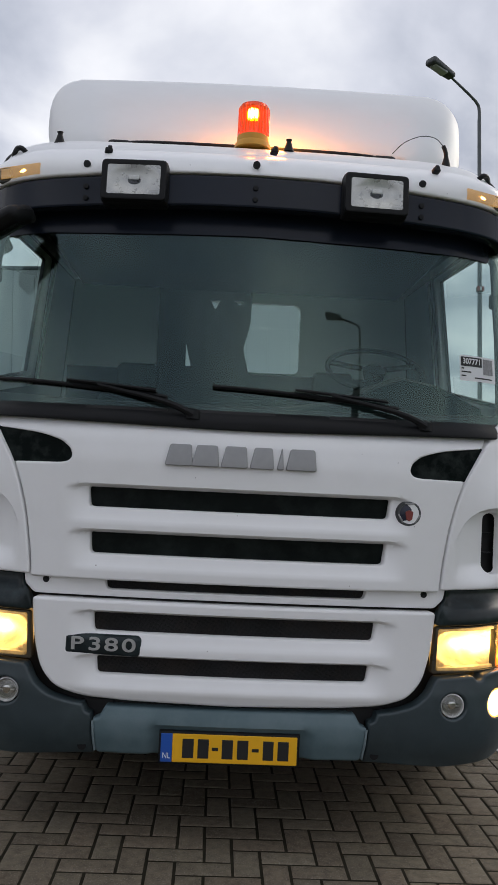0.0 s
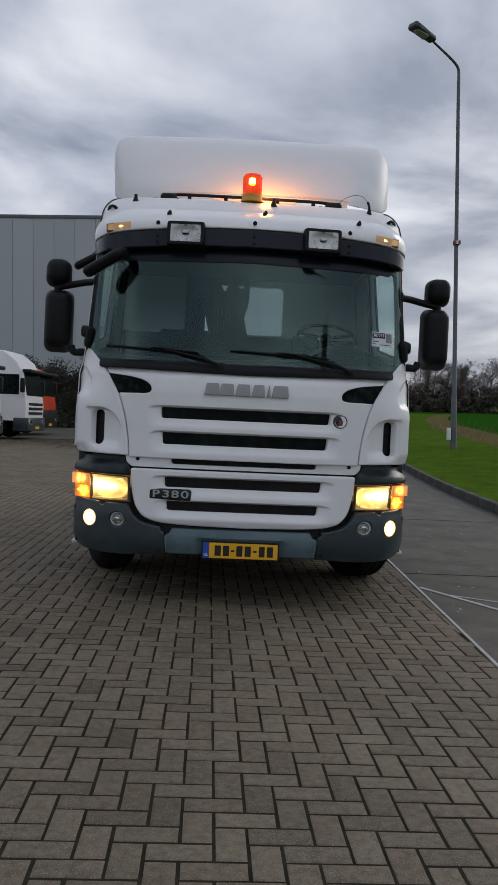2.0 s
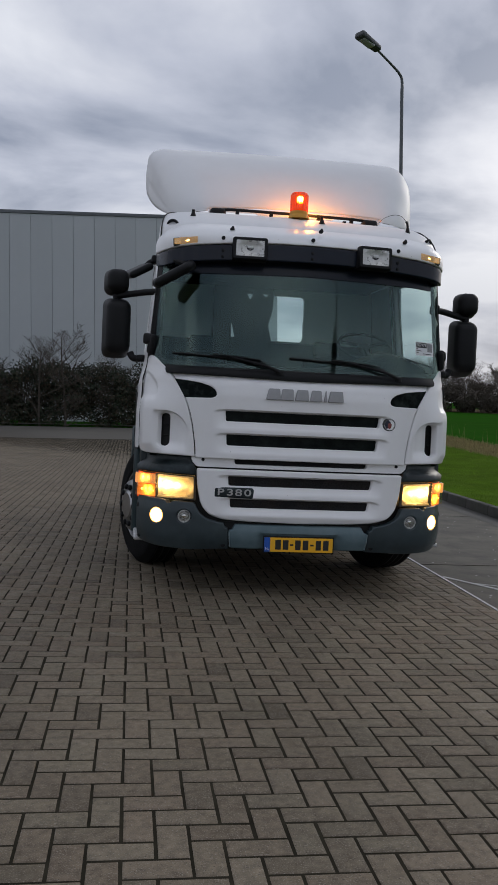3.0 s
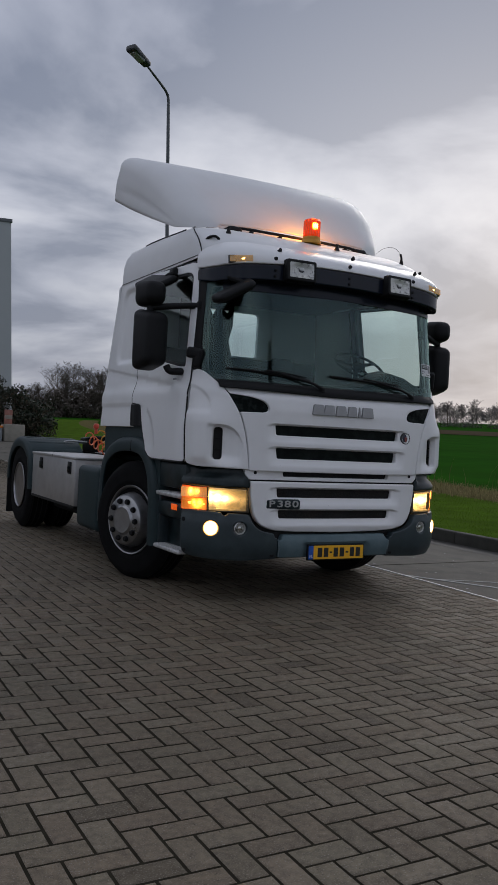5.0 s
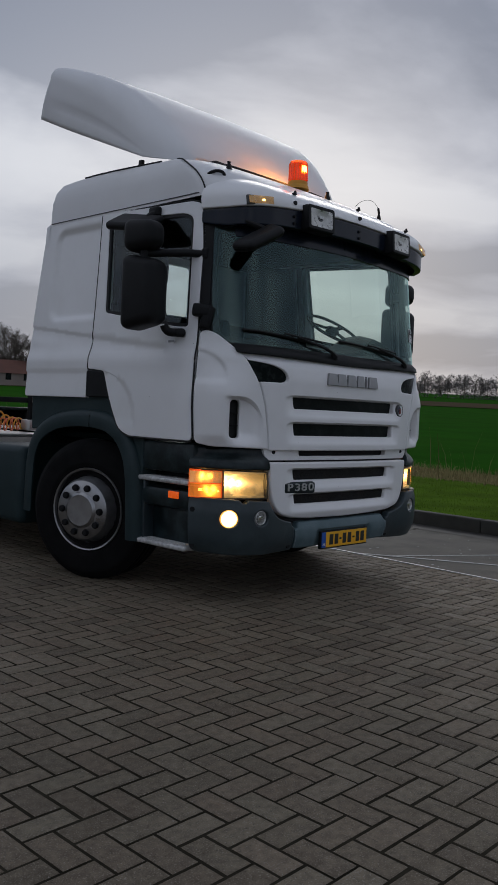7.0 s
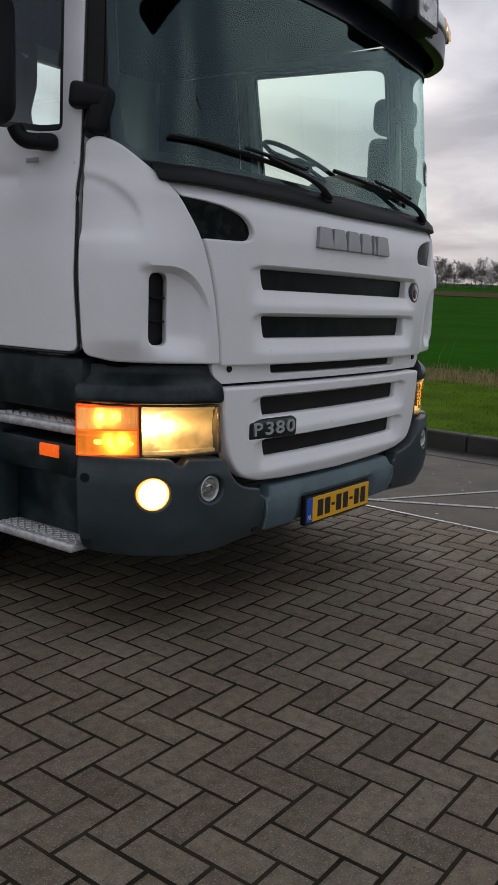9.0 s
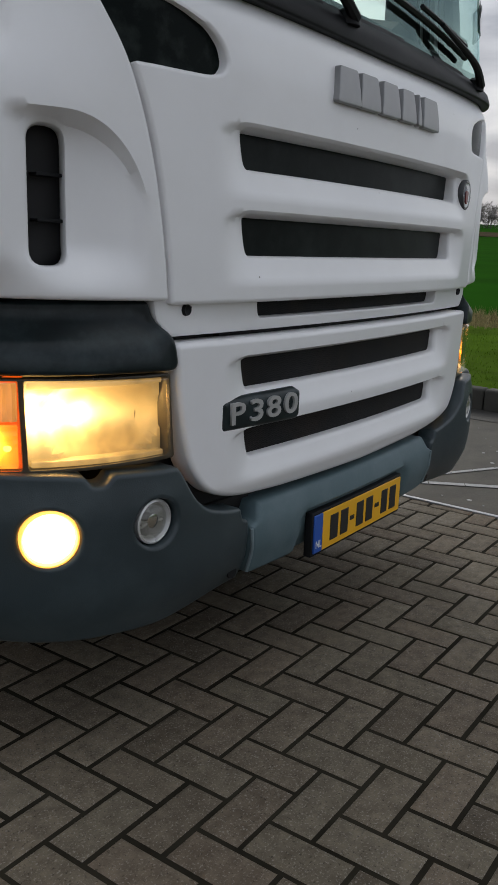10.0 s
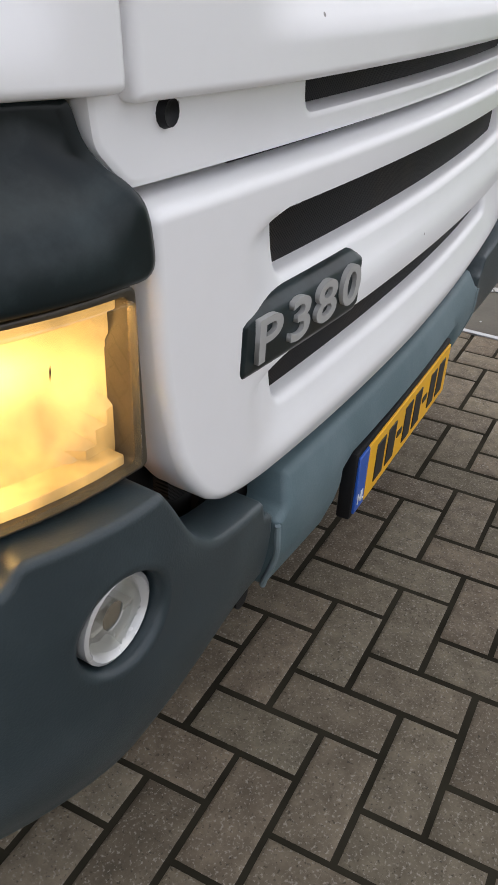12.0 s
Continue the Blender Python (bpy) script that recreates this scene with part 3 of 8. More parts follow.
# corner panels with the air slot
VENT = (1.000, 1.058, 1.095, 1.338)
corner_line = rounded([(X(0.800), 1.030), (Y(0.210), 1.040), (Y(0.298), 1.058), (Y(0.312), 1.30), (Y(0.310), 1.755), (Y(0.27), 1.775), (X(1.135), 1.755), (X(1.09), 1.712), (X(1.020), 1.650), (X(0.970), 1.592),
                       (X(0.892), 1.462), (X(0.858), 1.37), (X(0.830), 1.26), (X(0.808), 1.12)],
                      [0.01, 0.03, 0.03, 0.05, 0.03, 0.03, 0.04, 0.05, 0.05, 0.04, 0.06, 0.06, 0.06, 0.06])


def vent_top(s):
    k = np.clip((s - X(0.845)) / (X(1.01) - X(0.845)), 0, 1)
    return 1.145 + 0.215 * (1 - (1 - k) ** 2.1) ** (1 / 2.1)


def corner_bulge(s, z):
    out = 0.052 * sm(1.60, 1.36, z) * sm(X(0.86), X(1.08), s) * (1 - 0.5 * sm(1.12, 1.03, z)) * (1 - 0.72 * sm(Y(0.20), Y(0.315), s))
    # scoop that leads to the slot: a sharp arched top, a soft bottom
    top = vent_top(s)
    win = sm(0.0, 0.020, top - z) * sm(1.045, 1.135, z)
    out -= (0.062 - 0.040 * np.clip((s - X(0.998)) / (X(1.060) - X(0.998)), 0, 1)) * (0.30 * sm(X(0.845), X(0.885), s) + 0.70 * sm(X(0.87), X(0.998), s)) * (1 - sm(X(1.0605), X(1.085), s)) * win
    # shallow pressed field that runs in from the door seam and ends in a round
    k = np.clip((1.33 - s) / 0.225, 0, 1)
    brim = 1.468 + 0.185 * np.sqrt(1 - k * k)
    out -= 0.014 * sm(-0.004, 0.020, brim - z) * sm(1.425, 1.475, z) * sm(1.09, 1.13, s)
    return out


VENT_LINE = rounded([(X(VENT[0]), VENT[2]), (X(VENT[1]), VENT[2]), (X(VENT[1]), VENT[3]), (X(VENT[0]), VENT[3])], 0.03)
both("corner_panel", corner_line, WHITE, truck, label="white air-guide corner panel", holes=[VENT_LINE], at=skin, step=0.011, fine=0.012, lip=0.007, thick=0.05, bulge=corner_bulge, angle=50,
     creases=[[(v, float(vent_top(v)) - dz) for v in np.linspace(X(0.846), X(1.072), 40)] for dz in (0.0, 0.020)] + [[(X(x), z) for z in np.linspace(1.06, 1.34, 20)] for x in (1.0605, 1.085)])
both("corner_duct", rect(X(0.97), X(1.09), 1.07, 1.365, 0.02), SEAL_AND_SHADE, truck, at=lambda s, z, d: skin(s, z, d - 0.085 + 0.045 * np.clip((s - X(0.998)) / (X(1.060) - X(0.998)), 0, 1)), step=0.06, lip=0, thick=0.02)
for f in (1, -1):
    for z in (1.175, 1.255):
        p = skin(np.array([X(1.028)]), np.array([z]), np.array([-0.045]))[0]
        part("duct_bar", box(-0.028, 0.028, -0.012, 0.012, -0.003, 0.003, 0.001), BLACK, truck, m=Matrix.Translation((f * p[0], p[1], p[2])) @ pose(0, 0, 0, 0, 0, f * 5))

# ---------------------------------------------------------------- bumper and lights
bump_line = rounded([(X(0.522), 0.352), (X(0.80), 0.345), (X(1.05), 0.352), (Y(0.26), 0.362), (Y(0.315), 0.372), (Y(0.326), 0.70), (Y(0.30), 0.716), (Y(0.10), 0.708), (X(0.985), 0.703), (X(0.972), 0.682), (X(0.950), 0.682),
                     (X(0.935), 0.702), (X(0.790), 0.694), (X(0.778), 0.676), (X(0.751), 0.624), (X(0.698), 0.580), (X(0.620), 0.557), (X(0.566), 0.549), (X(0.556), 0.520), (X(0.534), 0.512)],
                    [0.01, 0.05, 0.08, 0.08, 0.05, 0.02, 0.02, 0.05, 0.01, 0.01, 0.01, 0.01, 0.02, 0.03, 0.05, 0.05, 0.04, 0.006, 0.008, 0.006])
FOGS = [(0.852, 0.590, 0.050), (1.040, 0.586, 0.056)]


def bump_bulge(s, z):
    return -0.022 + 0.040 * sm(0.50, 0.86, np.abs(s)) - 0.034 * sm(X(0.98), X(1.19), np.abs(s)) + 0.022 * sm(0.33, 0.50, z) - 0.012 * sm(0.62, 0.70, z) - 0.02 * sm(0.42, 0.345, z)


both("bumper_corner", bump_line, BUMPER, truck, label="dark grey bumper corner", holes=[disc(X(x), z, r) for x, z, r in FOGS], at=skin, step=0.03, fine=0.025, lip=0.008, thick=0.06, bulge=bump_bulge, angle=50)
ins_line = rounded(front([(-0.512, 0.362), (0.512, 0.362), (0.526, 0.494), (0.502, 0.501), (0.482, 0.541), (-0.482, 0.541), (-0.502, 0.501), (-0.526, 0.494)]), [0.02, 0.02, 0.006, 0.006, 0.006, 0.006, 0.006, 0.006])


def ins_bulge(s, z):
    pocket = (1 - sm(0.285, 0.325, np.abs(s))) * sm(0.485, 0.462, z)
    return -0.020 + 0.024 * sm(0.35, 0.45, z) - 0.018 * sm(0.49, 0.545, z) - 0.022 * pocket


panel("bumper_centre", ins_line, INSERT, truck, at=skin, step=0.02, lip=0.010, thick=0.06, bulge=ins_bulge, angle=50, label="paler faded bumper centre piece")
# black sheet added as the shade inside the bumper joint
both("joint_shadow", rect(X(0.46), X(0.61), 0.37, 0.552, 0.01), SEAL_AND_SHADE, truck, at=lambda s, z, d: skin(s, z, d - 0.065), step=0.05, lip=0, thick=0.01)
FADED = material("chalky_plastic_edge", (0.16, 0.21, 0.225), 0.6, vary=0.2, scale=30)
for g in (-1, 1):
    zz = np.linspace(0.372, 0.488, 14)
    ss_ = np.array([X(0.514 + 0.012 * (q - 0.37) / 0.14) for q in zz])
    part("joint_edge", tube([Vector((g * p[0], p[1], p[2])) for p in skin(ss_, zz, ins_bulge(ss_, zz) - 0.001)], 0.0045, 8), FADED, truck, "chalky faded edge of the bumper joint")
for x, z in ((-0.565, 0.385), (0.565, 0.385), (-1.186, 0.635), (1.186, 0.635), (-1.186, 0.405), (1.186, 0.405)):
    p = skin(np.array([X(x)]), np.array([z]), bump_bulge(np.array([X(x)]), np.array([z])) - 0.004)[0]
    part("bumper_bolt", lathe([(0, -0.006), (0.017, -0.006), (0.017, 0.0), (0.009, 0.0), (0.009, -0.003), (0, -0.003)][:4] + [(0, 0.001)], 14, "y"), BLACK, truck,
         m=Matrix.Translation(Vector(p)) @ pose(0, 0, 0, 0, 0, 0 if abs(x) < 1 else math.copysign(66, x)))
# number plate: holder, yellow and blue fields, dark bars in place of the characters
plate = new("number_plate")
plate.parent = truck
plate.matrix_basis = Matrix.Translation((0, -0.026, 0.4025))
tagged(plate, "yellow number plate with a blue strip in a black holder")
part("plate_holder", box(-0.268, 0.268, 0.002, 0.026, -0.062, 0.062, 0.004), BLACK, plate, "black plastic holder")
part("plate_field", box(-0.216, 0.258, -0.002, 0.004, -0.053, 0.053, 0.0015, 1), PLATE_M, plate)
part("plate_strip", box(-0.260, -0.2165, -0.002, 0.004, -0.053, 0.053, 0.0015, 1), PLATE_BLUE, plate, "blue country strip")
for x0, x1 in ((-0.178, -0.135), (-0.120, -0.078), (-0.028, 0.014), (0.030, 0.072), (0.128, 0.168), (0.184, 0.226)):
    part("plate_bar", box(x0, x1, -0.0035, -0.001, -0.036, 0.036, 0.001, 1), INK, plate)
for x0, x1 in ((-0.066, -0.042), (0.086, 0.112)):
    part("plate_dash", box(x0, x1, -0.0035, -0.001, -0.006, 0.006), INK, plate)
writing("country_letters", "NL", 0.030, PAPER, plate, Matrix.Translation((-0.238, -0.003, -0.030)) @ pose(0, 0, 0, 90, 0, 0), 0.0006, squeeze=0.8)

# headlamp clusters
LAMP_ON = emitter("lit_headlamp", (1.0, 0.80, 0.42), 2.2)


def lit_reflector(name, base, glow, floor, spots):
    """A bowl lit from inside: the glow falls off in streaks from the bulb."""
    m = material(name, base, 0.3, metal=0.2, vary=0.25, scale=20)
    nt = m.node_tree
    N, L = nt.nodes.new, nt.links.new
    b = nt.nodes["Principled BSDF"]
    tc, mp, no = N("ShaderNodeTexCoord"), N("ShaderNodeMapping"), N("ShaderNodeTexNoise")
    mp.inputs["Scale"].default_value = (34, 34, 9)
    no.inputs["Scale"].default_value, no.inputs["Detail"].default_value = 1.0, 5.0
    L(tc.outputs["Object"], mp.inputs[0]); L(mp.outputs[0], no.inputs["Vector"])
    mr = N("ShaderNodeMapRange")
    mr.inputs["From Min"].default_value, mr.inputs["From Max"].default_value = 0.32, 0.70
    mr.inputs["To Min"].default_value, mr.inputs["To Max"].default_value = floor
    L(no.outputs[0], mr.inputs["Value"])
    # upright flutes of the lens break the glow into fine stripes
    wv = N("ShaderNodeTexWave")
    wv.wave_type, wv.bands_direction = "BANDS", "X"
    wv.inputs["Scale"].default_value, wv.inputs["Distortion"].default_value = 70.0, 0.0
    L(tc.outputs["Object"], wv.inputs["Vector"])
    fl_ = N("ShaderNodeMapRange")
    fl_.inputs["To Min"].default_value, fl_.inputs["To Max"].default_value = 0.93, 1.04
    L(wv.outputs["Fac"], fl_.inputs["Value"])
    mu = N("ShaderNodeMath"); mu.operation = "MULTIPLY"
    L(mr.outputs[0], mu.inputs[0]); L(fl_.outputs[0], mu.inputs[1])
    b.inputs["Emission Color"].default_value = (*glow, 1)
    # the filament's image: two soft spots that fall off quickly
    sx = N("ShaderNodeSeparateXYZ")
    L(tc.outputs["Object"], sx.inputs[0])
    ab = N("ShaderNodeMath"); ab.operation = "ABSOLUTE"
    L(sx.outputs[0], ab.inputs[0])
    wob = N("ShaderNodeMath"); wob.operation = "MULTIPLY_ADD"
    wob.inputs[1].default_value, wob.inputs[2].default_value = 0.024, -0.012
    L(no.outputs[0], wob.inputs[0])
    zw = N("ShaderNodeMath"); zw.operation = "ADD"
    L(sx.outputs[2], zw.inputs[0]); L(wob.outputs[0], zw.inputs[1])
    total = mu.outputs[0]
    for cx_, cz_, rx_, rz_, k_ in spots:
        acc = None
        for src, c_, r_ in ((ab.outputs[0], cx_, rx_), (zw.outputs[0], cz_, rz_)):
            d_ = N("ShaderNodeMath"); d_.operation = "SUBTRACT"; d_.inputs[1].default_value = c_
            L(src, d_.inputs[0])
            e_ = N("ShaderNodeMath"); e_.operation = "DIVIDE"; e_.inputs[1].default_value = r_
            L(d_.outputs[0], e_.inputs[0])
            p_ = N("ShaderNodeMath"); p_.operation = "MULTIPLY"
            L(e_.outputs[0], p_.inputs[0]); L(e_.outputs[0], p_.inputs[1])
            if acc is None:
                acc = p_.outputs[0]
            else:
                t_ = N("ShaderNodeMath"); t_.operation = "ADD"
                L(acc, t_.inputs[0]); L(p_.outputs[0], t_.inputs[1])
                acc = t_.outputs[0]
        o_ = N("ShaderNodeMath"); o_.operation = "ADD"; o_.inputs[1].default_value = 1.0
        L(acc, o_.inputs[0])
        q_ = N("ShaderNodeMath"); q_.operation = "DIVIDE"; q_.inputs[0].default_value = k_
        L(o_.outputs[0], q_.inputs[1])
        r_ = N("ShaderNodeMath"); r_.operation = "DIVIDE"
        L(q_.outputs[0], r_.inputs[0]); L(o_.outputs[0], r_.inputs[1])
        t_ = N("ShaderNodeMath"); t_.operation = "ADD"
        L(total, t_.inputs[0]); L(r_.outputs[0], t_.inputs[1])
        total = t_.outputs[0]
    L(total, b.inputs["Emission Strength"])
    return m


GLOW = lit_reflector("lit_reflector", (0.30, 0.24, 0.13), (1.0, 0.56, 0.165), (0.045, 0.22),
                     ((0.945, 0.800, 0.080, 0.020, 6.5), (0.985, 0.806, 0.028, 0.024, 30.0), (0.912, 0.800, 0.024, 0.022, 13.0), (1.046, 0.814, 0.018, 0.030, 14.0), (1.030, 0.850, 0.040, 0.010, 4.0)))


def lamp_x(x):
    """Where a place on the wrapped front lies across the truck."""
    return float(skin(np.array([X(x)]), np.array([0.8]), np.array([-0.012]))[0][0])


SIGNAL_GLOW = lit_reflector("lit_signal_cell", (0.60, 0.16, 0.02), (1.0, 0.25, 0.016), (0.22, 0.55), ((lamp_x(1.150), 0.768, 0.013, 0.020, 16.0), (lamp_x(1.116), 0.764, 0.014, 0.022, 20.0), (lamp_x(1.131), 0.735, 0.016, 0.014, 9.0)))
SIDE_GLOW = lit_reflector("lit_side_cell", (0.55, 0.38, 0.27), (1.0, 0.34, 0.035), (0.22, 0.50), ((lamp_x(1.174), 0.852, 0.012, 0.020, 16.0), (lamp_x(1.136), 0.852, 0.010, 0.014, 12.0), (lamp_x(1.160), 0.832, 0.026, 0.020, 2.5)))
AMBER_ON = emitter("lit_amber", (1.0, 0.50, 0.06), 3.6)
SIDE_CLEAR = material("clear_signal_cell", (0.62, 0.50, 0.44), 0.25, metal=0.4, vary=0.3, scale=60, emit=(1.0, 0.42, 0.12), strength=0.35)
# emission added: signal body and side reflector glow by themselves
AMBER_DIM_GLOW = material("amber_plastic", (0.70, 0.13, 0.015), 0.25, vary=0.1, scale=40, emit=(1.0, 0.12, 0.010), strength=0.45)
FOG_ON = emitter("lit_fog_lamp", (1.0, 0.80, 0.48), 4.2)
FOG_RIM = material("lit_fog_bowl", (0.7, 0.5, 0.2), 0.3, metal=0.5, vary=0.2, emit=(1.0, 0.40, 0.07), strength=1.2)
PALE_BOWL = material("pale_lamp_bowl", (0.62, 0.62, 0.61), 0.25, metal=0.35, vary=0.05)
LAMP_FRAME = material("amber_lit_frame", (0.055, 0.045, 0.030), 0.3, vary=0.2, scale=15)
LAMP_BODY = material("lamp_body_plastic", (0.05, 0.052, 0.055), 0.4)

for f in (False, True):
    g = -1.0 if f else 1.0
    flipper = lambda P: P * np.array([g, 1, 1])
    cluster = new("headlight")
    cluster.parent = truck
    tagged(cluster, "lit headlamp with an amber turn signal beside it")
    hl = rounded([(X(0.794), 0.718), (X(1.066), 0.714), (X(1.070), 0.886), (X(0.800), 0.878)], 0.008)
    ts = rounded([(X(1.074), 0.714), (X(1.194), 0.714), (X(1.197), 0.886), (X(1.078), 0.886)], 0.006)
    panel("lamp_frame", rounded([(X(0.775), 0.706), (Y(0.312), 0.706), (Y(0.312), 0.892), (X(0.79), 0.886)], 0.01), LAMP_FRAME, cluster, holes=[hl, ts], at=lambda s, z, d: skin(s, z, d - 0.006), step=0.04, lip=0.003, thick=0.03, flip=f)
    # reflector bowl, stepped deeper towards its middle
    cx, cz = X(0.93), 0.80

    def bowl(s, z):
        r = np.hypot((s - cx) / 0.14, (z - cz) / 0.085)
        return -0.085 * np.clip(1 - r * r, 0, 1) ** 0.7
    panel("reflector", rect(X(0.79), X(1.075), 0.708, 0.886, 0.008), GLOW, cluster, at=lambda s, z, d: skin(s, z, d - 0.03), bulge=bowl, step=0.014, lip=0, thick=0.04, flip=f)
    panel("bulb", disc(X(0.985), 0.804, 0.010, 16, 0.008), LAMP_ON, cluster, at=lambda s, z, d: skin(s, z, d - 0.05), step=0.03, lip=0.002, thick=0.04, flip=f)
    for z0, z1, a0, a1 in ((0.716, 0.728, 0.802, 1.062), (0.868, 0.880, 0.808, 1.066)):
        panel("lamp_ledge", rounded([(X(a0), z0), (X(a1), z0), (X(a1), z1), (X(a0), z1)], 0.003), GLOW, cluster, at=lambda s, z, d: skin(s, z, d - 0.012), step=0.04, lip=0.002, thick=0.03, flip=f)
    panel("headlamp_lens", hl, CLEAR, cluster, at=lambda s, z, d: skin(s, z, d + 0.004), step=0.04, lip=0.003, thick=0.012, flip=f)
    wrap = lambda off: (lambda s, z, d: skin(s, z, d + off + 0.020 * sm(X(1.09), X(1.19), s)))
    panel("signal_body", rect(X(1.07), X(1.20), 0.710, 0.890, 0.005), AMBER_DIM_GLOW, cluster, at=wrap(-0.022), step=0.03, lip=0, thick=0.02, flip=f)
    panel("signal_cell", rect(X(1.080), X(1.196), 0.716, 0.800, 0.004), SIGNAL_GLOW, cluster, at=wrap(-0.014), bulge=lambda s, z: 0.002 * np.sin(z * 380), step=0.008, lip=0.002, thick=0.01, flip=f)
    for bx, bz, ba, bb in ((1.165, 0.762, 0.017, 0.010), (1.118, 0.768, 0.018, 0.011), (1.140, 0.746, 0.010, 0.008), (1.095, 0.757, 0.009, 0.009), (1.168, 0.848, 0.016, 0.014), (1.128, 0.846, 0.013, 0.012)):
        panel("signal_bulb", disc(X(bx), bz, ba, 14, bb), AMBER_ON, cluster, at=wrap(-0.013), step=0.03, lip=0.003, thick=0.008, flip=f)
    panel("side_lamp_window", rect(X(1.080), X(1.194), 0.806, 0.880, 0.004), SIDE_GLOW, cluster, at=wrap(-0.015), bulge=lambda s, z: 0.003 * np.sin(s * 420) + 0.024 * sm(X(1.15), X(1.19), s), step=0.006, lip=0.002, thick=0.01, flip=f)
    panel("signal_lens", ts, CLEAR, cluster, at=wrap(0.004), step=0.04, lip=0.003, thick=0.012, flip=f)
    # dark shroud over the lamps
    panel("lamp_shroud", rounded([(X(0.778), 0.892), (Y(0.326), 0.900), (Y(0.326), 1.03), (X(0.832), 1.03), (X(0.824), 0.990), (X(0.790), 0.955)], [0.025, 0.02, 0.02, 0.01, 0.03, 0.03]), SHROUD, truck, at=skin, step=0.025, lip=0.008, thick=0.04,
          bulge=lambda s, z: 0.012 - 0.055 * sm(0.945, 0.985, z) * sm(X(0.79), X(0.86), s), flip=f, label="dark grey shroud over the headlamp", angle=55)
    for x, z, r in FOGS:
        lit = x > 1
        dp = bump_bulge(np.array([X(x)]), np.array([z])) - (0.005 if lit else 0.016)
        r = r + 0.004 if lit else r
        p = skin(np.array([X(x)]), np.array([z]), dp)[0] * np.array([g, 1, 1])
        m = Matrix.Translation(Vector(p)) @ pose(0, 0, 0, 0, 0, g * (34 if lit else 4))
        fog = part("fog_lamp", lathe([(r - 0.003, 0.05), (r - 0.003, -0.002), (r - 0.007, -0.004), (r - 0.010, 0.0), (r - 0.014, 0.012), (r * 0.5, 0.036), (0, 0.040)], 28, "y"), FOG_RIM if lit else PALE_BOWL, truck,
                   "lit round fog lamp" if lit else "round fog lamp", m=m)
        part("lens", lathe([(r - 0.009, 0.004), (r * 0.6, -0.005), (0, -0.008)], 28, "y"), FOG_ON if lit else CLEAR, fog)
        if not lit:
            part("bulb_holder", lathe([(0.015, 0.03), (0.015, 0.004), (0, 0.0)], 14, "y"), CHROME, fog)
            part("bowl_shelf", box(-0.030, 0.030, 0.004, 0.03, -0.006, 0.0, 0.002), PALE_BOWL, fog)

# ---------------------------------------------------------------- lettering and badges
# six plain raised blocks stand where the maker's word is
for i, (a, b) in enumerate(((-0.297, -0.190), (-0.195, -0.090), (-0.085, 0.020), (0.026, 0.120), (0.130, 0.158), (0.164, 0.283))):
    sl = 0.018
    ol = rounded(front([(a, 1.470), (b, 1.470), (b - sl * 0.4, 1.553), (a + sl, 1.553)]), 0.010)
    panel("raised_block", ol, LETTER, truck, at=skin, bulge=lambda s, z: hood_bulge(s, z) + 0.016, step=0.03, lip=0.003, thick=0.03, label="satin grey raised block")
badge = rounded(front([(-0.638, 0.739), (-0.366, 0.734), (-0.354, 0.742), (-0.354, 0.801), (-0.366, 0.813), (-0.634, 0.813), (-0.643, 0.804), (-0.645, 0.748)]), 0.008)
badge_ob = panel("model_badge", badge, SHROUD, truck, at=lambda s, z, d: skin(s, z, d + 0.006), bulge=lambda s, z: -0.008 * sm(0.799, 0.813, z), step=0.012, lip=0.008, thick=0.06, label="dark badge with raised grey characters", angle=55)
BADGE_CH = material("badge_grey", (0.42, 0.42, 0.41), 0.45, metal=0.2, vary=0.08, scale=30)
for ch, bx, sq in (("P", -0.598, 1.5), ("3", -0.529, 1.62), ("8", -0.466, 1.62), ("0", -0.399, 1.62)):
    b0 = skin(np.array([X(bx)]), np.array([0.7755]), np.array([0.0075]))[0]
    writing("badge_character", ch, 0.069, BADGE_CH, badge_ob, Matrix.Translation(Vector(b0)) @ pose(0, 0, 0, 90, 0, 4.0 * bx / 0.5), 0.0042, squeeze=sq, bold=0.0009)
ep = skin(np.array([X(0.657)]), np.array([1.325]), np.array([-0.01]))[0]
emb = part("round_emblem", lathe([(0.052, 0.02), (0.052, -0.010), (0.047, -0.018), (0.040, -0.018), (0.038, -0.012), (0, -0.014)], 28, "y"), LAMP_BODY, truck, "round dark emblem with a red shield", m=Matrix.Translation(Vector(ep)) @ pose(0, 0, 0, 0, 0, 7))
part("emblem_disc", lathe([(0.037, -0.0125), (0.020, -0.0165), (0, -0.017)], 24, "y"), material("emblem_blue", (0.02, 0.023, 0.045), 0.25), emb)
panel("emblem_shield", rounded([(-0.016, 0.008), (-0.012, -0.022), (0, -0.03), (0.012, -0.022), (0.016, 0.008), (0, 0.014)], 0.004), material("emblem_red", (0.20, 0.04, 0.035), 0.3), emb,
      at=on_plane((0, -0.020, 0), (1, 0, 0), (0, 0, 1)), step=0.03, lip=0.001, thick=0.006)
for a in (90, 210, 330):
    part("emblem_bar", box(-0.02, 0.02, -0.02, -0.016, 0.036, 0.043, 0.002), LETTER, emb, m=pose(0, 0, 0, 0, a - 90, 0))

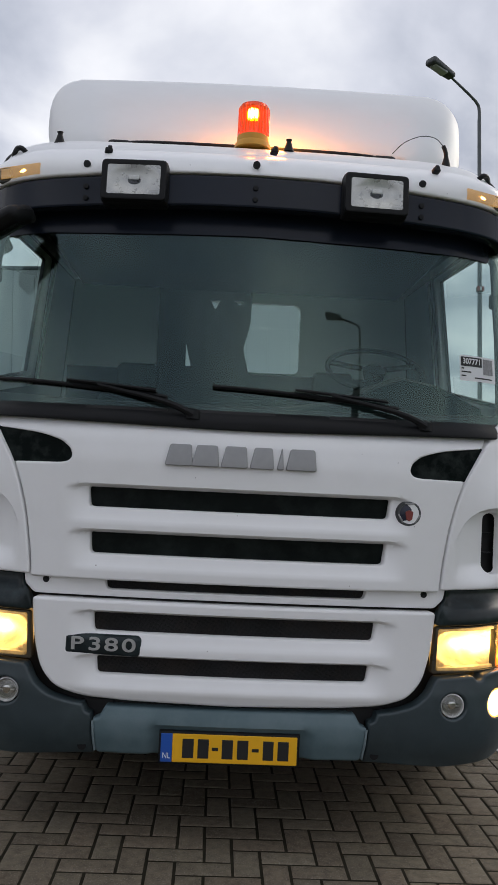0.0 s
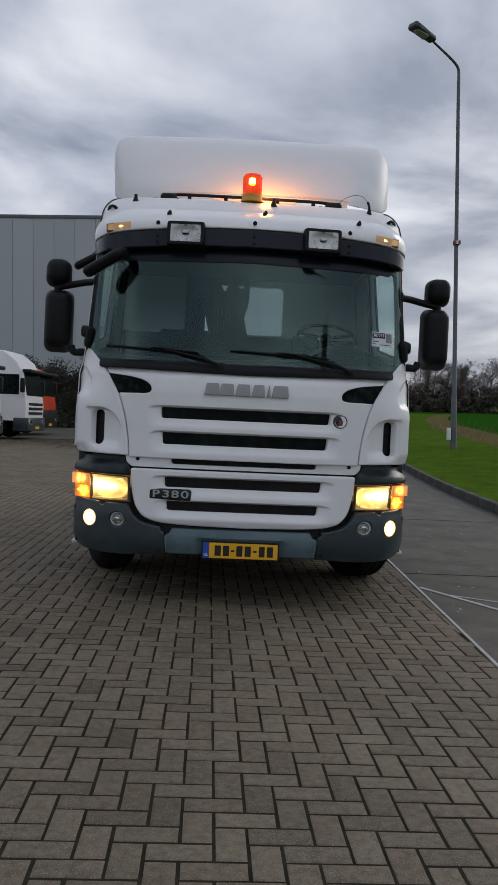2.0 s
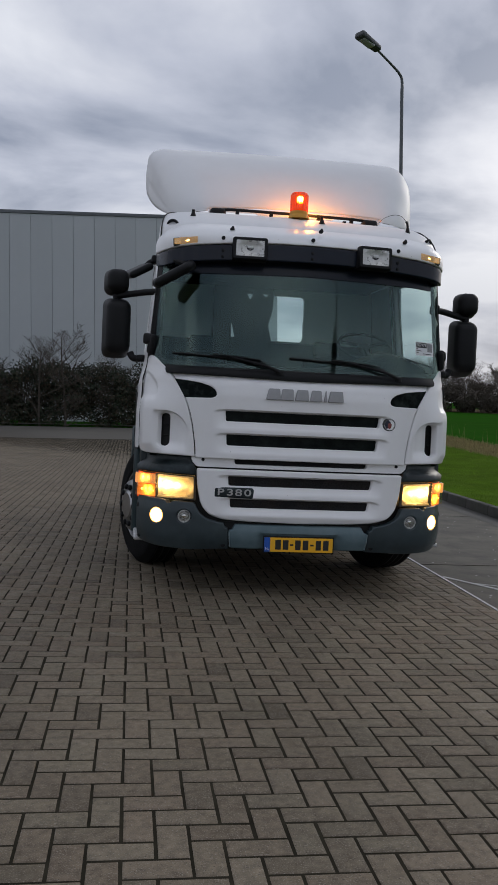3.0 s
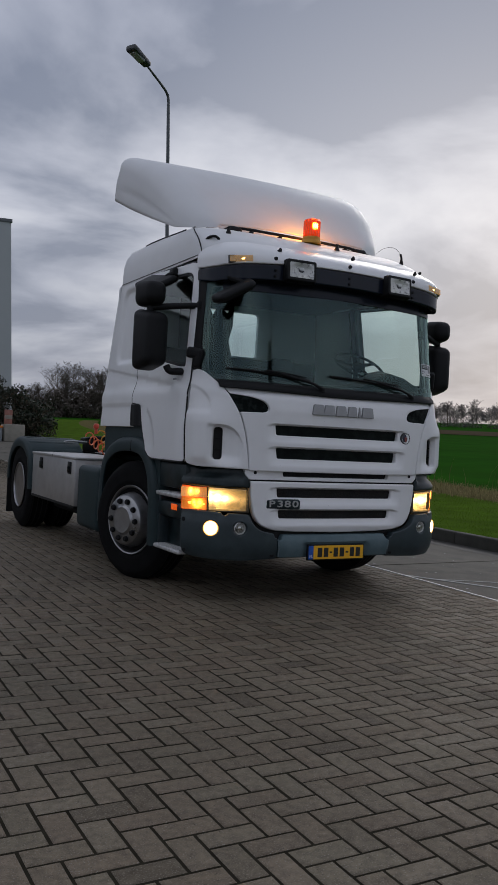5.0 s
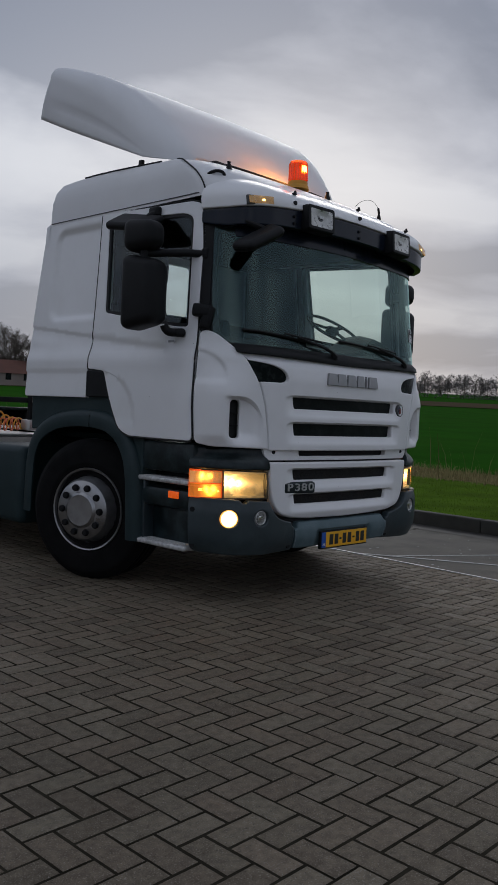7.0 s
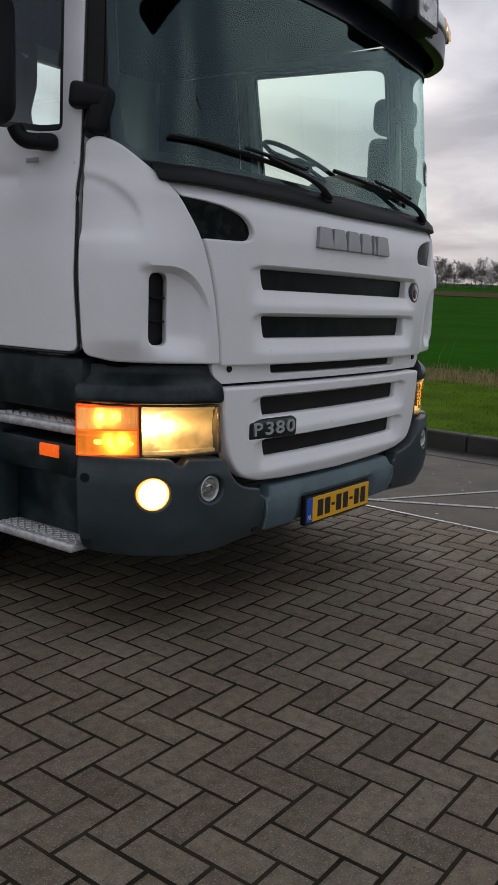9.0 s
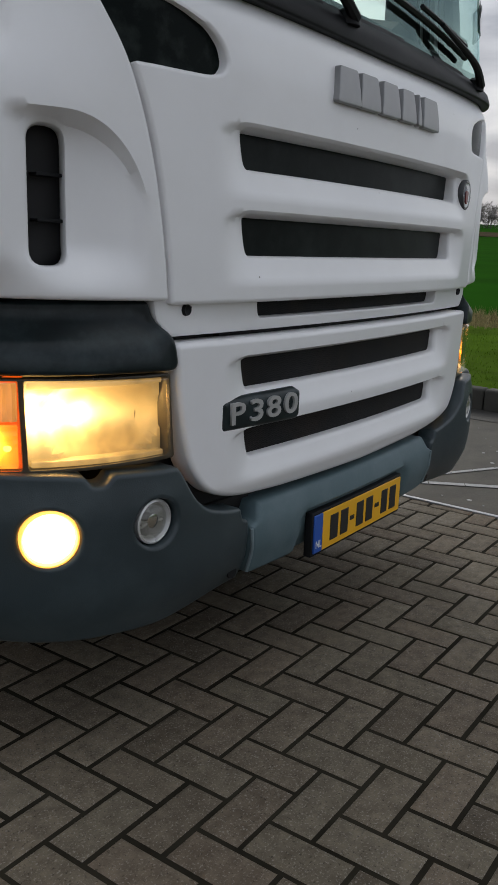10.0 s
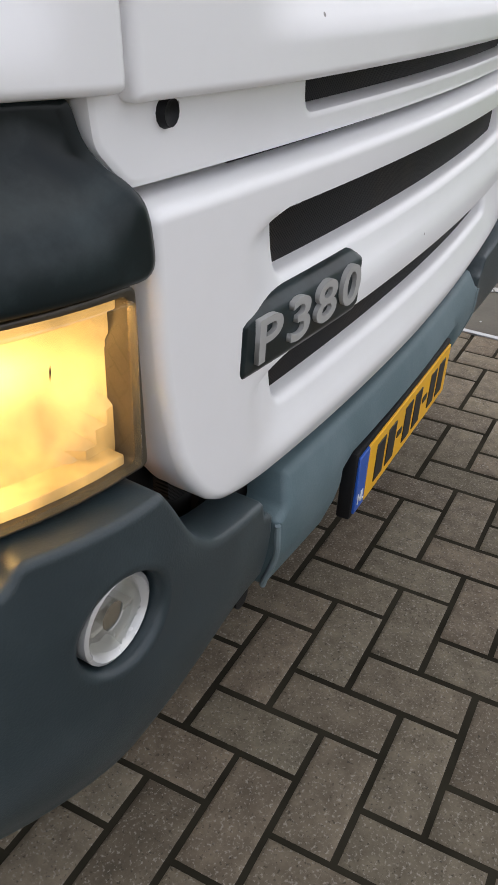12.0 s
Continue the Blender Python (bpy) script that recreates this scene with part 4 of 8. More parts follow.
# ---------------------------------------------------------------- windscreen, cowl, wipers, visor
WS_TOP = 2.56
ws_line = rounded([(X(-1.145), 1.705), (X(-0.6), 1.678), (X(0), 1.668), (X(0.6), 1.678), (X(1.145), 1.705), (X(1.165), 2.1), (X(1.17), WS_TOP), (X(-1.17), WS_TOP), (X(-1.165), 2.1)], [0.03, 0.2, 0.2, 0.2, 0.03, 0.2, 0.02, 0.02, 0.2])
ws = panel("windscreen", ws_line, GLASS, truck, at=lambda s, z, d: skin(s, z, d - 0.004), step=0.09, lip=0, thick=0.002, label="tinted curved windscreen")
ws.visible_shadow = False
border_out = rounded([(X(-1.14), 1.66), (X(-0.6), 1.640), (X(0), 1.632), (X(0.6), 1.640), (X(1.14), 1.66), (X(1.16), 1.76), (X(1.18), 2.1), (X(1.18), 2.60), (X(-1.18), 2.60), (X(-1.18), 2.1), (X(-1.16), 1.76)], 0.03)
border_in = rounded([(X(-1.118), 1.738), (X(-0.6), 1.712), (X(0), 1.705), (X(0.6), 1.712), (X(1.118), 1.738), (X(1.147), 2.1), (X(1.150), 2.40), (X(0.9), 2.43), (X(-0.9), 2.43), (X(-1.150), 2.40), (X(-1.147), 2.1)], [0.05, 0.2, 0.2, 0.2, 0.05, 0.2, 0.05, 0.05, 0.05, 0.05, 0.2])
panel("windscreen_surround", border_out, BLACK, truck, holes=[border_in], at=lambda s, z, d: skin(s, z, d - 0.010), step=0.05, lip=0.003, thick=0.03, label="black windscreen surround")
# cowl below the glass
panel("cowl", rounded(front([(-1.03, 1.636), (0, 1.612), (1.03, 1.636), (1.06, 1.715), (0.6, 1.70), (0, 1.69), (-0.6, 1.70), (-1.06, 1.715)]), [0.01, 0.2, 0.01, 0.02, 0.1, 0.1, 0.1, 0.02]), BLACK, truck,
      at=skin, bulge=lambda s, z: 0.018 - 0.034 * sm(1.665, 1.71, z) - 0.012 * sm(1.645, 1.615, z), step=0.02, lip=0.004, thick=0.03, label="black plastic cowl under the windscreen", angle=60)
for x0, x1 in ((-0.62, -0.30), (0.33, 0.60), (-0.22, 0.12)):
    panel("cowl_recess", rect(X(x0), X(x1), 1.668, 1.690, 0.01), SEAL_AND_SHADE, truck, at=skin, bulge=lambda s, z: 0.008 + 0 * s, step=0.05, lip=0.003, thick=0.01)


def on_screen(x, z, d):
    return Vector(skin(np.array([X(x)]), np.array([z]), np.array([d]))[0])


for px, tip in ((-0.275, -1.0), (0.635, -0.13)):
    wiper = new("wiper")
    wiper.parent = truck
    tagged(wiper, "black windscreen wiper at rest")
    arm = [on_screen(px + 0.075, 1.668, 0.03), on_screen(px, 1.702, 0.045), on_screen(px - 0.10, 1.728, 0.045), on_screen(px - 0.30, 1.768, 0.035)]
    part("wiper_arm", tube(bow(arm, 5), 0.015, 8, r_end=0.007), BLACK, wiper)
    part("wiper_pivot", lathe([(0.030, 0.0), (0.028, 0.03), (0.012, 0.04), (0, 0.041)], 16), BLACK, wiper, m=Matrix.Translation(arm[0] + Vector((0, 0.02, -0.015))))
    bl = [on_screen(tip + (px - 0.03 - tip) * k / 8, 1.783 - 0.050 * (k / 8) ** 1.4, 0.014) for k in range(9)]
    part("wiper_blade", tube(bl, 0.009, 6), BLACK, wiper)
    sup = [on_screen(tip + (px - tip) * k, 1.80 - 0.05 * k ** 1.3, 0.030) for k in (0.42, 0.55, 0.62, 0.75, 0.9)]
    part("wiper_bridge", tube(sup, 0.007, 6), BLACK, wiper)

# sun visor: an arched dark band, and the white roof lip over it


def vis_lo(x):
    return 2.428 + 0.058 * (1 - min(abs(x) / 1.1, 1) ** 2)


def vis_hi(x):
    return 2.538 + 0.070 * (1 - min(abs(x) / 1.1, 1) ** 2)


xs = [-1.105, -0.95, -0.75, -0.5, -0.25, 0, 0.25, 0.5, 0.75, 0.95, 1.105]
vis_line = [(-Y(0.36), 2.455)] + [(X(x), vis_lo(x)) for x in xs] + [(Y(0.36), 2.455), (Y(0.36), 2.540)] + [(X(x), vis_hi(x)) for x in reversed(xs)] + [(-Y(0.36), 2.540)]
panel("sun_visor", rounded(vis_line, 0.02), VISOR, truck, at=skin_upright, step=0.03, lip=0.008, thick=0.05, bulge=lambda s, z: -0.004 - 0.078 * sm(X(0.95), Y(0.36), np.abs(s)), label="dark tinted sun visor band")
cap_top = 2.80
cap_line = [(-Y(0.365), 2.545)] + [(X(x), vis_hi(x) + 0.004) for x in xs] + [(Y(0.365), 2.545), (Y(0.385), cap_top - 0.06)] + [(X(x), cap_top) for x in reversed(xs)] + [(-Y(0.385), cap_top - 0.06)]


def cap_bulge(s, z):
    u = np.clip((z - 2.60) / 0.20, 0, 1)
    side_in = sm(X(0.95), Y(0.36), np.abs(s))
    return 0.004 - (0.30 - 0.12 * side_in) * u ** 2.0 - 0.080 * sm(X(0.95), Y(0.36), np.abs(s))


panel("roof_lip", rounded(cap_line, 0.02), WHITE, truck, at=skin_upright, step=0.025, lip=0.008, thick=0.05, bulge=cap_bulge, label="white roof lip over the visor", angle=55)
# dark header behind the visor
panel("header_panel", rounded(front([(-1.06, 2.375), (0, 2.398), (1.06, 2.375), (1.06, 2.60), (-1.06, 2.60)]), 0.03), VISOR, truck, at=lambda s, z, d: skin(s, z, d + 0.004), step=0.06, lip=0.002, thick=0.01, label="dark tinted band at the top of the windscreen")
for x in (-0.66, -0.645 + 1.305, 0.0):
    for dz in (0.03, 0.075):
        p = skin_upright(np.array([X(x)]), np.array([vis_lo(x) + dz]), np.array([0.0]))[0]
        part("visor_screw", lathe([(0.011, 0.0), (0.010, -0.006), (0, -0.007)], 12, "y"), BLACK, truck, m=Matrix.Translation(Vector(p)))
for x in (-0.66, 0.0, 0.66):
    p = skin_upright(np.array([X(x)]), np.array([vis_hi(x) + 0.045]), np.array([0.0]))[0]
    part("roof_lip_plug", lathe([(0.015, 0.006), (0.014, -0.006), (0, -0.008)], 12, "y"), BLACK, truck, m=Matrix.Translation(Vector(p)))
    part("washer_nozzle", join(box(-0.015, 0.015, -0.012, 0.015, -0.010, 0.008, 0.005), box(-0.004, 0.012, -0.014, 0.0, 0.0, 0.018, 0.003)), BLACK, truck, m=Matrix.Translation(Vector(p) + Vector((0.07, 0.07, 0.085))) @ pose(0, 0, 0, -25, 0, 20))

PALE_AMBER = glass("pale_amber_lens", (1.0, 0.74, 0.42), 0.05)
MARKER_ON = emitter("lit_marker", (1.0, 0.62, 0.20), 14.0)
# work lamps on the lip and amber marker lamps
for g in (-1, 1):
    wl = new("work_lamp")
    wl.parent = truck
    wl.matrix_basis = Matrix.Translation((g * 0.468, -0.055, 2.553)) @ pose(0, 0, 0, -4, 0, g * 4)
    tagged(wl, "rectangular work lamp in a black housing")
    part("lamp_housing", box(-0.128, 0.128, 0.0, 0.09, -0.083, 0.083, 0.014), BLACK, wl)
    fr = panel("lamp_rim", rect(-0.126, 0.126, -0.080, 0.080, 0.02), BLACK, wl, holes=[rect(-0.100, 0.100, -0.056, 0.056, 0.012)], at=on_plane((0, -0.014, 0), (1, 0, 0), (0, 0, 1)), step=0.03, lip=0.006, thick=0.02)
    panel("lamp_reflector", rect(-0.102, 0.102, -0.058, 0.058, 0.006), LAMP_INNER, wl, at=on_plane((0, -0.003, 0), (1, 0, 0), (0, 0, 1)), bulge=lambda a, b: 0.010 - 0.014 * (1 - np.clip(np.hypot(a / 0.1, b / 0.06), 0, 1) ** 2), step=0.01, lip=0, thick=0.001)
    panel("lamp_glass", rect(-0.101, 0.101, -0.057, 0.057, 0.01), CLEAR, wl, at=on_plane((0, -0.0175, 0), (1, 0, 0), (0, 0, 1)), step=0.03, lip=0.002, thick=0.004)
    part("bulb_cap", box(-0.020, 0.020, -0.014, -0.006, 0.0, 0.018, 0.003), PAPER, wl)
    part("lamp_bracket", box(-0.02, 0.02, 0.05, 0.13, -0.03, 0.03, 0.005), BLACK, wl)
    mk = new("marker_lamp")
    mk.parent = truck
    mp = skin_upright(np.array([X(0.93)]), np.array([2.598]), np.array([-0.012]))[0] * np.array([g, 1, 1])
    mk.matrix_basis = Matrix.Translation(Vector(mp)) @ pose(0, 0, 0, -8, g * 5, g * 16)
    tagged(mk, "lit amber and clear marker lamp")
    part("marker_base", box(-0.096, 0.096, -0.006, 0.03, -0.030, 0.030, 0.004), LAMP_BODY, mk)
    part("marker_lens", box(-0.089, 0.089, -0.020, -0.004, -0.024, 0.024, 0.005), PALE_AMBER, mk)
    part("marker_reflector", box(-0.086, 0.086, -0.009, -0.007, -0.022, 0.022), CHROME, mk)
    part("marker_bulb", lathe([(0.0, -0.019), (0.016, -0.015), (0.022, -0.010), (0, -0.008)], 14, "y"), MARKER_ON, mk, m=Matrix.Translation((g * -0.02, 0, 0)) @ Matrix.Diagonal((1.5, 1, 0.8, 1)))

# ---------------------------------------------------------------- doors and sides
door_line = rounded(side([(0.314, 1.066), (0.93, 1.068), (1.03, 1.11), (1.10, 1.19), (1.165, 1.318), (1.255, 1.512), (1.432, 1.528), (1.432, 1.90), (1.446, 2.30), (1.463, 2.652), (0.50, 2.615), (0.375, 2.585), (0.335, 2.30), (0.326, 1.78), (0.328, 1.30)]),
                    [0.03, 0.08, 0.05, 0.05, 0.03, 0.02, 0.01, 0.05, 0.05, 0.02, 0.02, 0.05, 0.05, 0.05, 0.05])
win_line = rounded(side([(0.408, 1.792), (0.52, 1.797), (1.310, 1.928), (1.372, 2.592), (0.56, 2.545), (0.462, 2.51)]), [0.03, 0.03, 0.03, 0.04, 0.05, 0.05])


def crease_z(s):
    """Height of the body crease, which falls towards the front."""
    return 1.635 + 0.119 * (np.asarray(s, float) - Y(0.366))


CREASES = [[(v, float(crease_z(v)) + dz) for v in np.linspace(Y(0.36), Y(2.2), 60)] for dz in (0.005, -0.007)]


def arch_edge(z):
    """The pressed field round the wheel arch: where its curved edge lies."""
    k = np.clip((np.asarray(z, float) - 1.16) / 0.352, 0, 1)
    return Y(0.875) + 0.40 * (1 - (1 - k ** 2.4) ** (1 / 1.6))


ARCH_LINES = [[(float(arch_edge(z)) + ds, z) for z in np.linspace(1.14, 1.508, 34)] for ds in (-0.010, 0.010)]


def side_bulge(s, z):
    zc = crease_z(s)
    rib = -0.009 * sm(zc + 0.004, zc - 0.006, z) * sm(zc - 0.14, zc - 0.02, z)
    flare = 0.012 * sm(1.55, 1.30, z)
    arch = -0.010 * sm(-0.009, 0.009, s - arch_edge(z)) * (1 - sm(1.500, 1.518, z)) * sm(1.12, 1.19, z)
    return rib * sm(Y(0.5), Y(0.7), s) + flare + arch


for f in (False, True):
    door = panel("cab_door", door_line, WHITE, truck, holes=[win_line], at=skin, step=0.035, lip=0.004, thick=0.045, bulge=side_bulge, flip=f, label="white cab door", angle=50, creases=CREASES + ARCH_LINES)
    pane = panel("door_window", inset(ccw(dense(win_line, 0.05)), -0.005), PANE, door, at=lambda s, z, d: skin(s, z, d - 0.016), step=0.12, lip=0, thick=0.002, flip=f)
    pane.visible_shadow = False
    panel("window_seal", inset(ccw(dense(win_line, 0.04)), -0.002), SEAL_AND_SHADE, door, holes=[inset(ccw(dense(win_line, 0.04)), 0.022)], at=lambda s, z, d: skin(s, z, d - 0.006), step=0.08, lip=0.002, thick=0.02, flip=f)
    panel("door_recess", rounded(side([(1.250, 1.505), (1.428, 1.515), (1.430, 1.325), (1.17, 1.325)]), [0.03, 0.02, 0.02, 0.03]), BLACK, door, at=skin, bulge=lambda s, z: 0.014 - 0.02 * (1 - sm(Y(1.24), Y(1.34), s)), step=0.025, lip=0.006, thick=0.04,
          flip=f, label="black handle recess")
    # rear side panel with its pressed field
    rear_line = rounded(side([(1.443, 1.318), (2.262, 1.318), (2.250, 1.9), (2.205, 2.45), (2.175, 2.665), (1.474, 2.655), (1.457, 2.30), (1.443, 1.90)]), [0.01, 0.02, 0.1, 0.1, 0.03, 0.01, 0.05, 0.05])

    def press(s, z):
        # rounded field that runs out towards the door seam
        cu, cv, hu, hv, rr = Y(1.62), 2.245, Y(2.03) - Y(1.62), 0.345, 0.10
        qu, qv = np.abs(s - cu) - hu + rr, np.abs(z - cv) - hv + rr
        sd = np.hypot(np.maximum(qu, 0), np.maximum(qv, 0)) + np.minimum(np.maximum(qu, qv), 0) - rr
        return side_bulge(s, z) - 0.026 * sm(0.012, -0.030, sd) * sm(Y(1.40), Y(1.50), s)
    panel("rear_side_panel", rear_line, WHITE, truck, at=skin, step=0.018, lip=0.004, thick=0.045, bulge=press, flip=f, label="white cab side behind the door", angle=50, creases=CREASES)
    # black sheet added behind the seams for the shade of the gap
    panel("door_gap", rounded(side([(0.34, 1.05), (2.2, 1.33), (2.1, 2.63), (0.36, 2.56)]), 0.02), SEAL_AND_SHADE, truck, holes=[rounded(side([(0.385, 1.74), (1.36, 1.88), (1.40, 2.59), (0.42, 2.54)]), 0.03)], at=lambda s, z, d: skin(s, z, d - 0.05), step=0.08, lip=0, thick=0.004, flip=f)
    g = -1.0 if f else 1.0
    lp = inset(ccw(dense(door_line, 0.03)), -0.006)
    part("door_seal", tube([Vector(p) * 1.0 if g > 0 else Vector((-p[0], p[1], p[2])) for p in skin(lp[:, 0], lp[:, 1], side_bulge(lp[:, 0], lp[:, 1]) - 0.005)], 0.0055, 6, closed=True), SEAL_AND_SHADE, door)
    part("key_plate", box(-0.004, 0.004, -0.03, 0.03, -0.008, 0.008, 0.002), STEEL, door, m=Matrix.Translation((g * 1.213, 0.53, 1.700)))
    # black window pillar strip beside the windscreen
    panel("pillar_trim", rounded([(X(1.166), 1.755), (Y(0.316), 1.765), (Y(0.325), 2.30), (Y(0.352), 2.55), (X(1.170), 2.55)], 0.02), BLACK, truck, at=lambda s, z, d: skin(s, z, d - 0.004), step=0.05, lip=0.004, thick=0.03, flip=f, label="black pillar trim")

# roof: rings that draw in towards the crown


def roof_ring(z, fx, ff, fb):
    ss = np.concatenate([np.linspace(0, X(1.0), 12), np.linspace(X(1.0), Y(0.5), 14)[1:], np.linspace(Y(0.5), Y(2.12), 14)[1:]])
    P = skin(ss, np.full(len(ss), 2.645), np.full(len(ss), 0.0))
    xs_, ys_ = P[-1, 0], P[-1, 1]
    for a in np.linspace(0, math.pi / 2, 8)[1:]:
        P = np.vstack([P, (xs_ - 0.06 * (1 - math.cos(a)), ys_ + 0.06 * math.sin(a), 0)])
    for x in np.linspace(xs_ - 0.06, 0, 6)[1:]:
        P = np.vstack([P, (x, ys_ + 0.06, 0)])
    full = np.vstack([P, (P[1:-1] * np.array([-1, 1, 1]))[::-1]])
    yc = 1.15
    y = np.where(full[:, 1] < yc, yc + (full[:, 1] - yc) * ff, yc + (full[:, 1] - yc) * fb)
    rise = 0.040 * sm(0.65, 1.8, y) * (z - 2.64) / 0.366
    return np.stack([full[:, 0] * fx, y, z + rise], 1)


ROOF = [(2.640, 1, 1, 1), (2.665, 1.0, 0.995, 1.0), (2.74, 0.998, 0.94, 1.0), (2.81, 0.992, 0.855, 0.998), (2.88, 0.976, 0.72, 0.982), (2.935, 0.945, 0.59, 0.945), (2.972, 0.885, 0.43, 0.865), (2.994, 0.75, 0.28, 0.70), (3.004, 0.38, 0.12, 0.34), (3.006, 0.02, 0.02, 0.02)]
rings = [roof_ring(*r) for r in ROOF]
nR = len(rings[0])
rv = np.vstack(rings)
rf = [(k * nR + i, k * nR + (i + 1) % nR, (k + 1) * nR + (i + 1) % nR, (k + 1) * nR + i) for k in range(len(rings) - 1) for i in range(nR)]
part("cab_roof", raw("cab_roof", rv, rf, 60), WHITE_ROOF, truck, "white domed cab roof")
# rubber seams of the roof
for g in (-1, 1):
    col = [r[20] * np.array([g, 1, 1]) + np.array([g * 0.003, -0.002, 0.004]) for r in rings[1:7]]
    part("roof_seam", tube(bow(col, 4), 0.005, 6), SEAL_AND_SHADE, truck)
    line = [rings[1][i] * np.array([g, 1, 1]) + np.array([g * 0.002, 0, -0.004]) for i in range(22, 39)]
    part("gutter_seam", tube(line, 0.0035, 6), SEAM_GREY, truck)
    bow_pts = [rings[6][i] * np.array([g, 1, 1]) + np.array([0, 0, 0.004]) for i in range(26, 37)]
    part("roof_rubber", tube(bow_pts, 0.007, 6), BLACK, truck)

# back wall with its window
back_at = lambda u, v, d: np.stack([-np.asarray(u), 2.235 - 0.035 * (np.asarray(v) - 1.3) + d, np.asarray(v, float)], 1)
panel("cab_back_wall", rounded([(-1.17, 1.25), (1.17, 1.25), (1.12, 2.66), (-1.12, 2.66)], 0.03), WHITE, truck, holes=[rect(-0.395, 0.45, 2.105, 2.555, 0.05)], at=back_at, step=0.15, lip=0.004, thick=0.05, label="white cab back wall with a window")
rw = panel("rear_window", rect(-0.40, 0.455, 2.10, 2.56, 0.05), PANE, truck, at=lambda u, v, d: back_at(u, v, d - 0.02), step=0.2, lip=0, thick=0.002)
rw.visible_shadow = False

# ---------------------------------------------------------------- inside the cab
part("cab_floor", box(-1.12, 1.12, 0.2, 2.2, 1.02, 1.06), CAB_IN_SHADE, truck)
part("cab_tunnel", box(-0.42, 0.42, 0.35, 2.1, 1.06, 1.42, 0.05), CAB_IN_SHADE, truck)
part("cab_lining", box(-1.09, 1.09, 2.13, 2.15, 1.06, 2.09), CAB_IN_SHADE, truck, "grey rear lining")
part("roof_lining", box(-1.0, 1.0, 0.35, 2.05, 2.60, 2.62), CAB_IN_SHADE, truck)
dash_prof = [(0.13, 1.66), (0.16, 1.705), (0.30, 1.735), (0.45, 1.725), (0.56, 1.67), (0.58, 1.45), (0.55, 1.2)]
dv_, df_ = [], []
for i, x in enumerate(np.linspace(-1.02, 1.02, 13)):
    hump = 0.18 * math.exp(-((x - 0.72) / 0.30) ** 2)
    for y, z in dash_prof:
        dv_.append((x, y + 0.10 * x * x + hump * 0.5, z + (hump if z > 1.66 else 0)))
for i in range(12):
    for k in range(len(dash_prof) - 1):
        a = i * len(dash_prof) + k
        df_.append((a, a + 1, a + 1 + len(dash_prof), a + len(dash_prof)))
# dashboard colour darkened for the shade behind the glass
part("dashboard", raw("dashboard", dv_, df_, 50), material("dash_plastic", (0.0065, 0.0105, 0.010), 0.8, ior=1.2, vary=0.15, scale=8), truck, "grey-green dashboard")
sw = new("steering_wheel")
sw.parent = truck
sw.matrix_basis = Matrix.Translation((0.62, 0.66, 1.965)) @ pose(0, 0, 0, 32, 0, 0)
tagged(sw, "dark steering wheel")
part("wheel_ring", tube([(0.222 * math.cos(a), 0.225 * math.sin(a), 0) for a in np.linspace(0, 2 * math.pi, 40, endpoint=False)], 0.0125, 8, closed=True), CAB_IN_SHADE, sw)
part("wheel_hub", lathe([(0.045, -0.05), (0.058, 0.0), (0.04, 0.015), (0, 0.018)], 20), CAB_IN_SHADE, sw)
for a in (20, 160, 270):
    part("wheel_spoke", box(0.06, 0.22, -0.018, 0.018, -0.012, 0.004, 0.005), CAB_IN_SHADE, sw, m=pose(0, 0, 0, 0, 0, a))
for x in (-0.62, 0.60):
    seat = new("cab_seat")
    seat.parent = truck
    seat.matrix_basis = Matrix.Translation((x, 1.58, 1.16))
    tagged(seat, "dark cloth cab seat")
    part("seat_base", box(-0.2, 0.2, -0.22, 0.2, -0.26, 0.02, 0.03), BLACK, seat)
    part("cushion", box(-0.25, 0.25, -0.28, 0.24, 0.0, 0.14, 0.05, 3), SEAT_M, seat)
    part("backrest", box(-0.24, 0.24, -0.06, 0.07, 0.0, 0.66, 0.05, 3), SEAT_M, seat, m=Matrix.Translation((0, 0.26, 0.10)) @ pose(0, 0, 0, -10, 0, 0))
    part("headrest", box(-0.13, 0.13, -0.04, 0.05, 0.70, 0.86, 0.04, 3), SEAT_M, seat, m=Matrix.Translation((0, 0.26, 0.10)) @ pose(0, 0, 0, -10, 0, 0))
# a dark curtain drawn half over the rear window, with slits left open
curt = panel("rear_curtain", rounded([(-0.52, 2.03), (0.085, 2.03), (0.03, 2.25), (0.07, 2.40), (0.075, 2.62), (-0.52, 2.62)], [0.02, 0.02, 0.03, 0.03, 0.02, 0.02]), SEAT_M, truck,
             holes=[rounded([(-0.16, 2.49), (-0.13, 2.55), (-0.19, 2.55)], 0.004), rounded([(0.0, 2.525), (0.025, 2.552), (-0.04, 2.552)], 0.004), rounded([(-0.335, 2.12), (-0.30, 2.12), (-0.335, 2.26)], 0.004)],
             at=lambda u, v, d: np.stack([np.asarray(u), 2.10 - d + 0.003 * np.sin(np.asarray(u) * 55), np.asarray(v, float)], 1), step=0.02, lip=0, thick=0.004, label="dark cab curtain")
# paper sticker inside the glass
st_at = lambda u, v, d: skin(u, v, d - 0.0010)
stk = panel("paper_sticker", rect(X(0.876), X(1.068), 1.868, 1.972, 0.004), PAPER, truck, at=st_at, step=0.06, lip=0, thick=0.001, label="white paper stock sticker with a printed number")
on_st = lambda u, v, d: skin(u, v, d + 0.0004)
panel("sticker_band", rect(X(0.881), X(0.990), 1.928, 1.966, 0.002), INK, stk, at=on_st, step=0.06, lip=0, thick=0.0005)
sp = skin(np.array([X(0.9355)]), np.array([1.947]), np.array([0.0012]))[0]
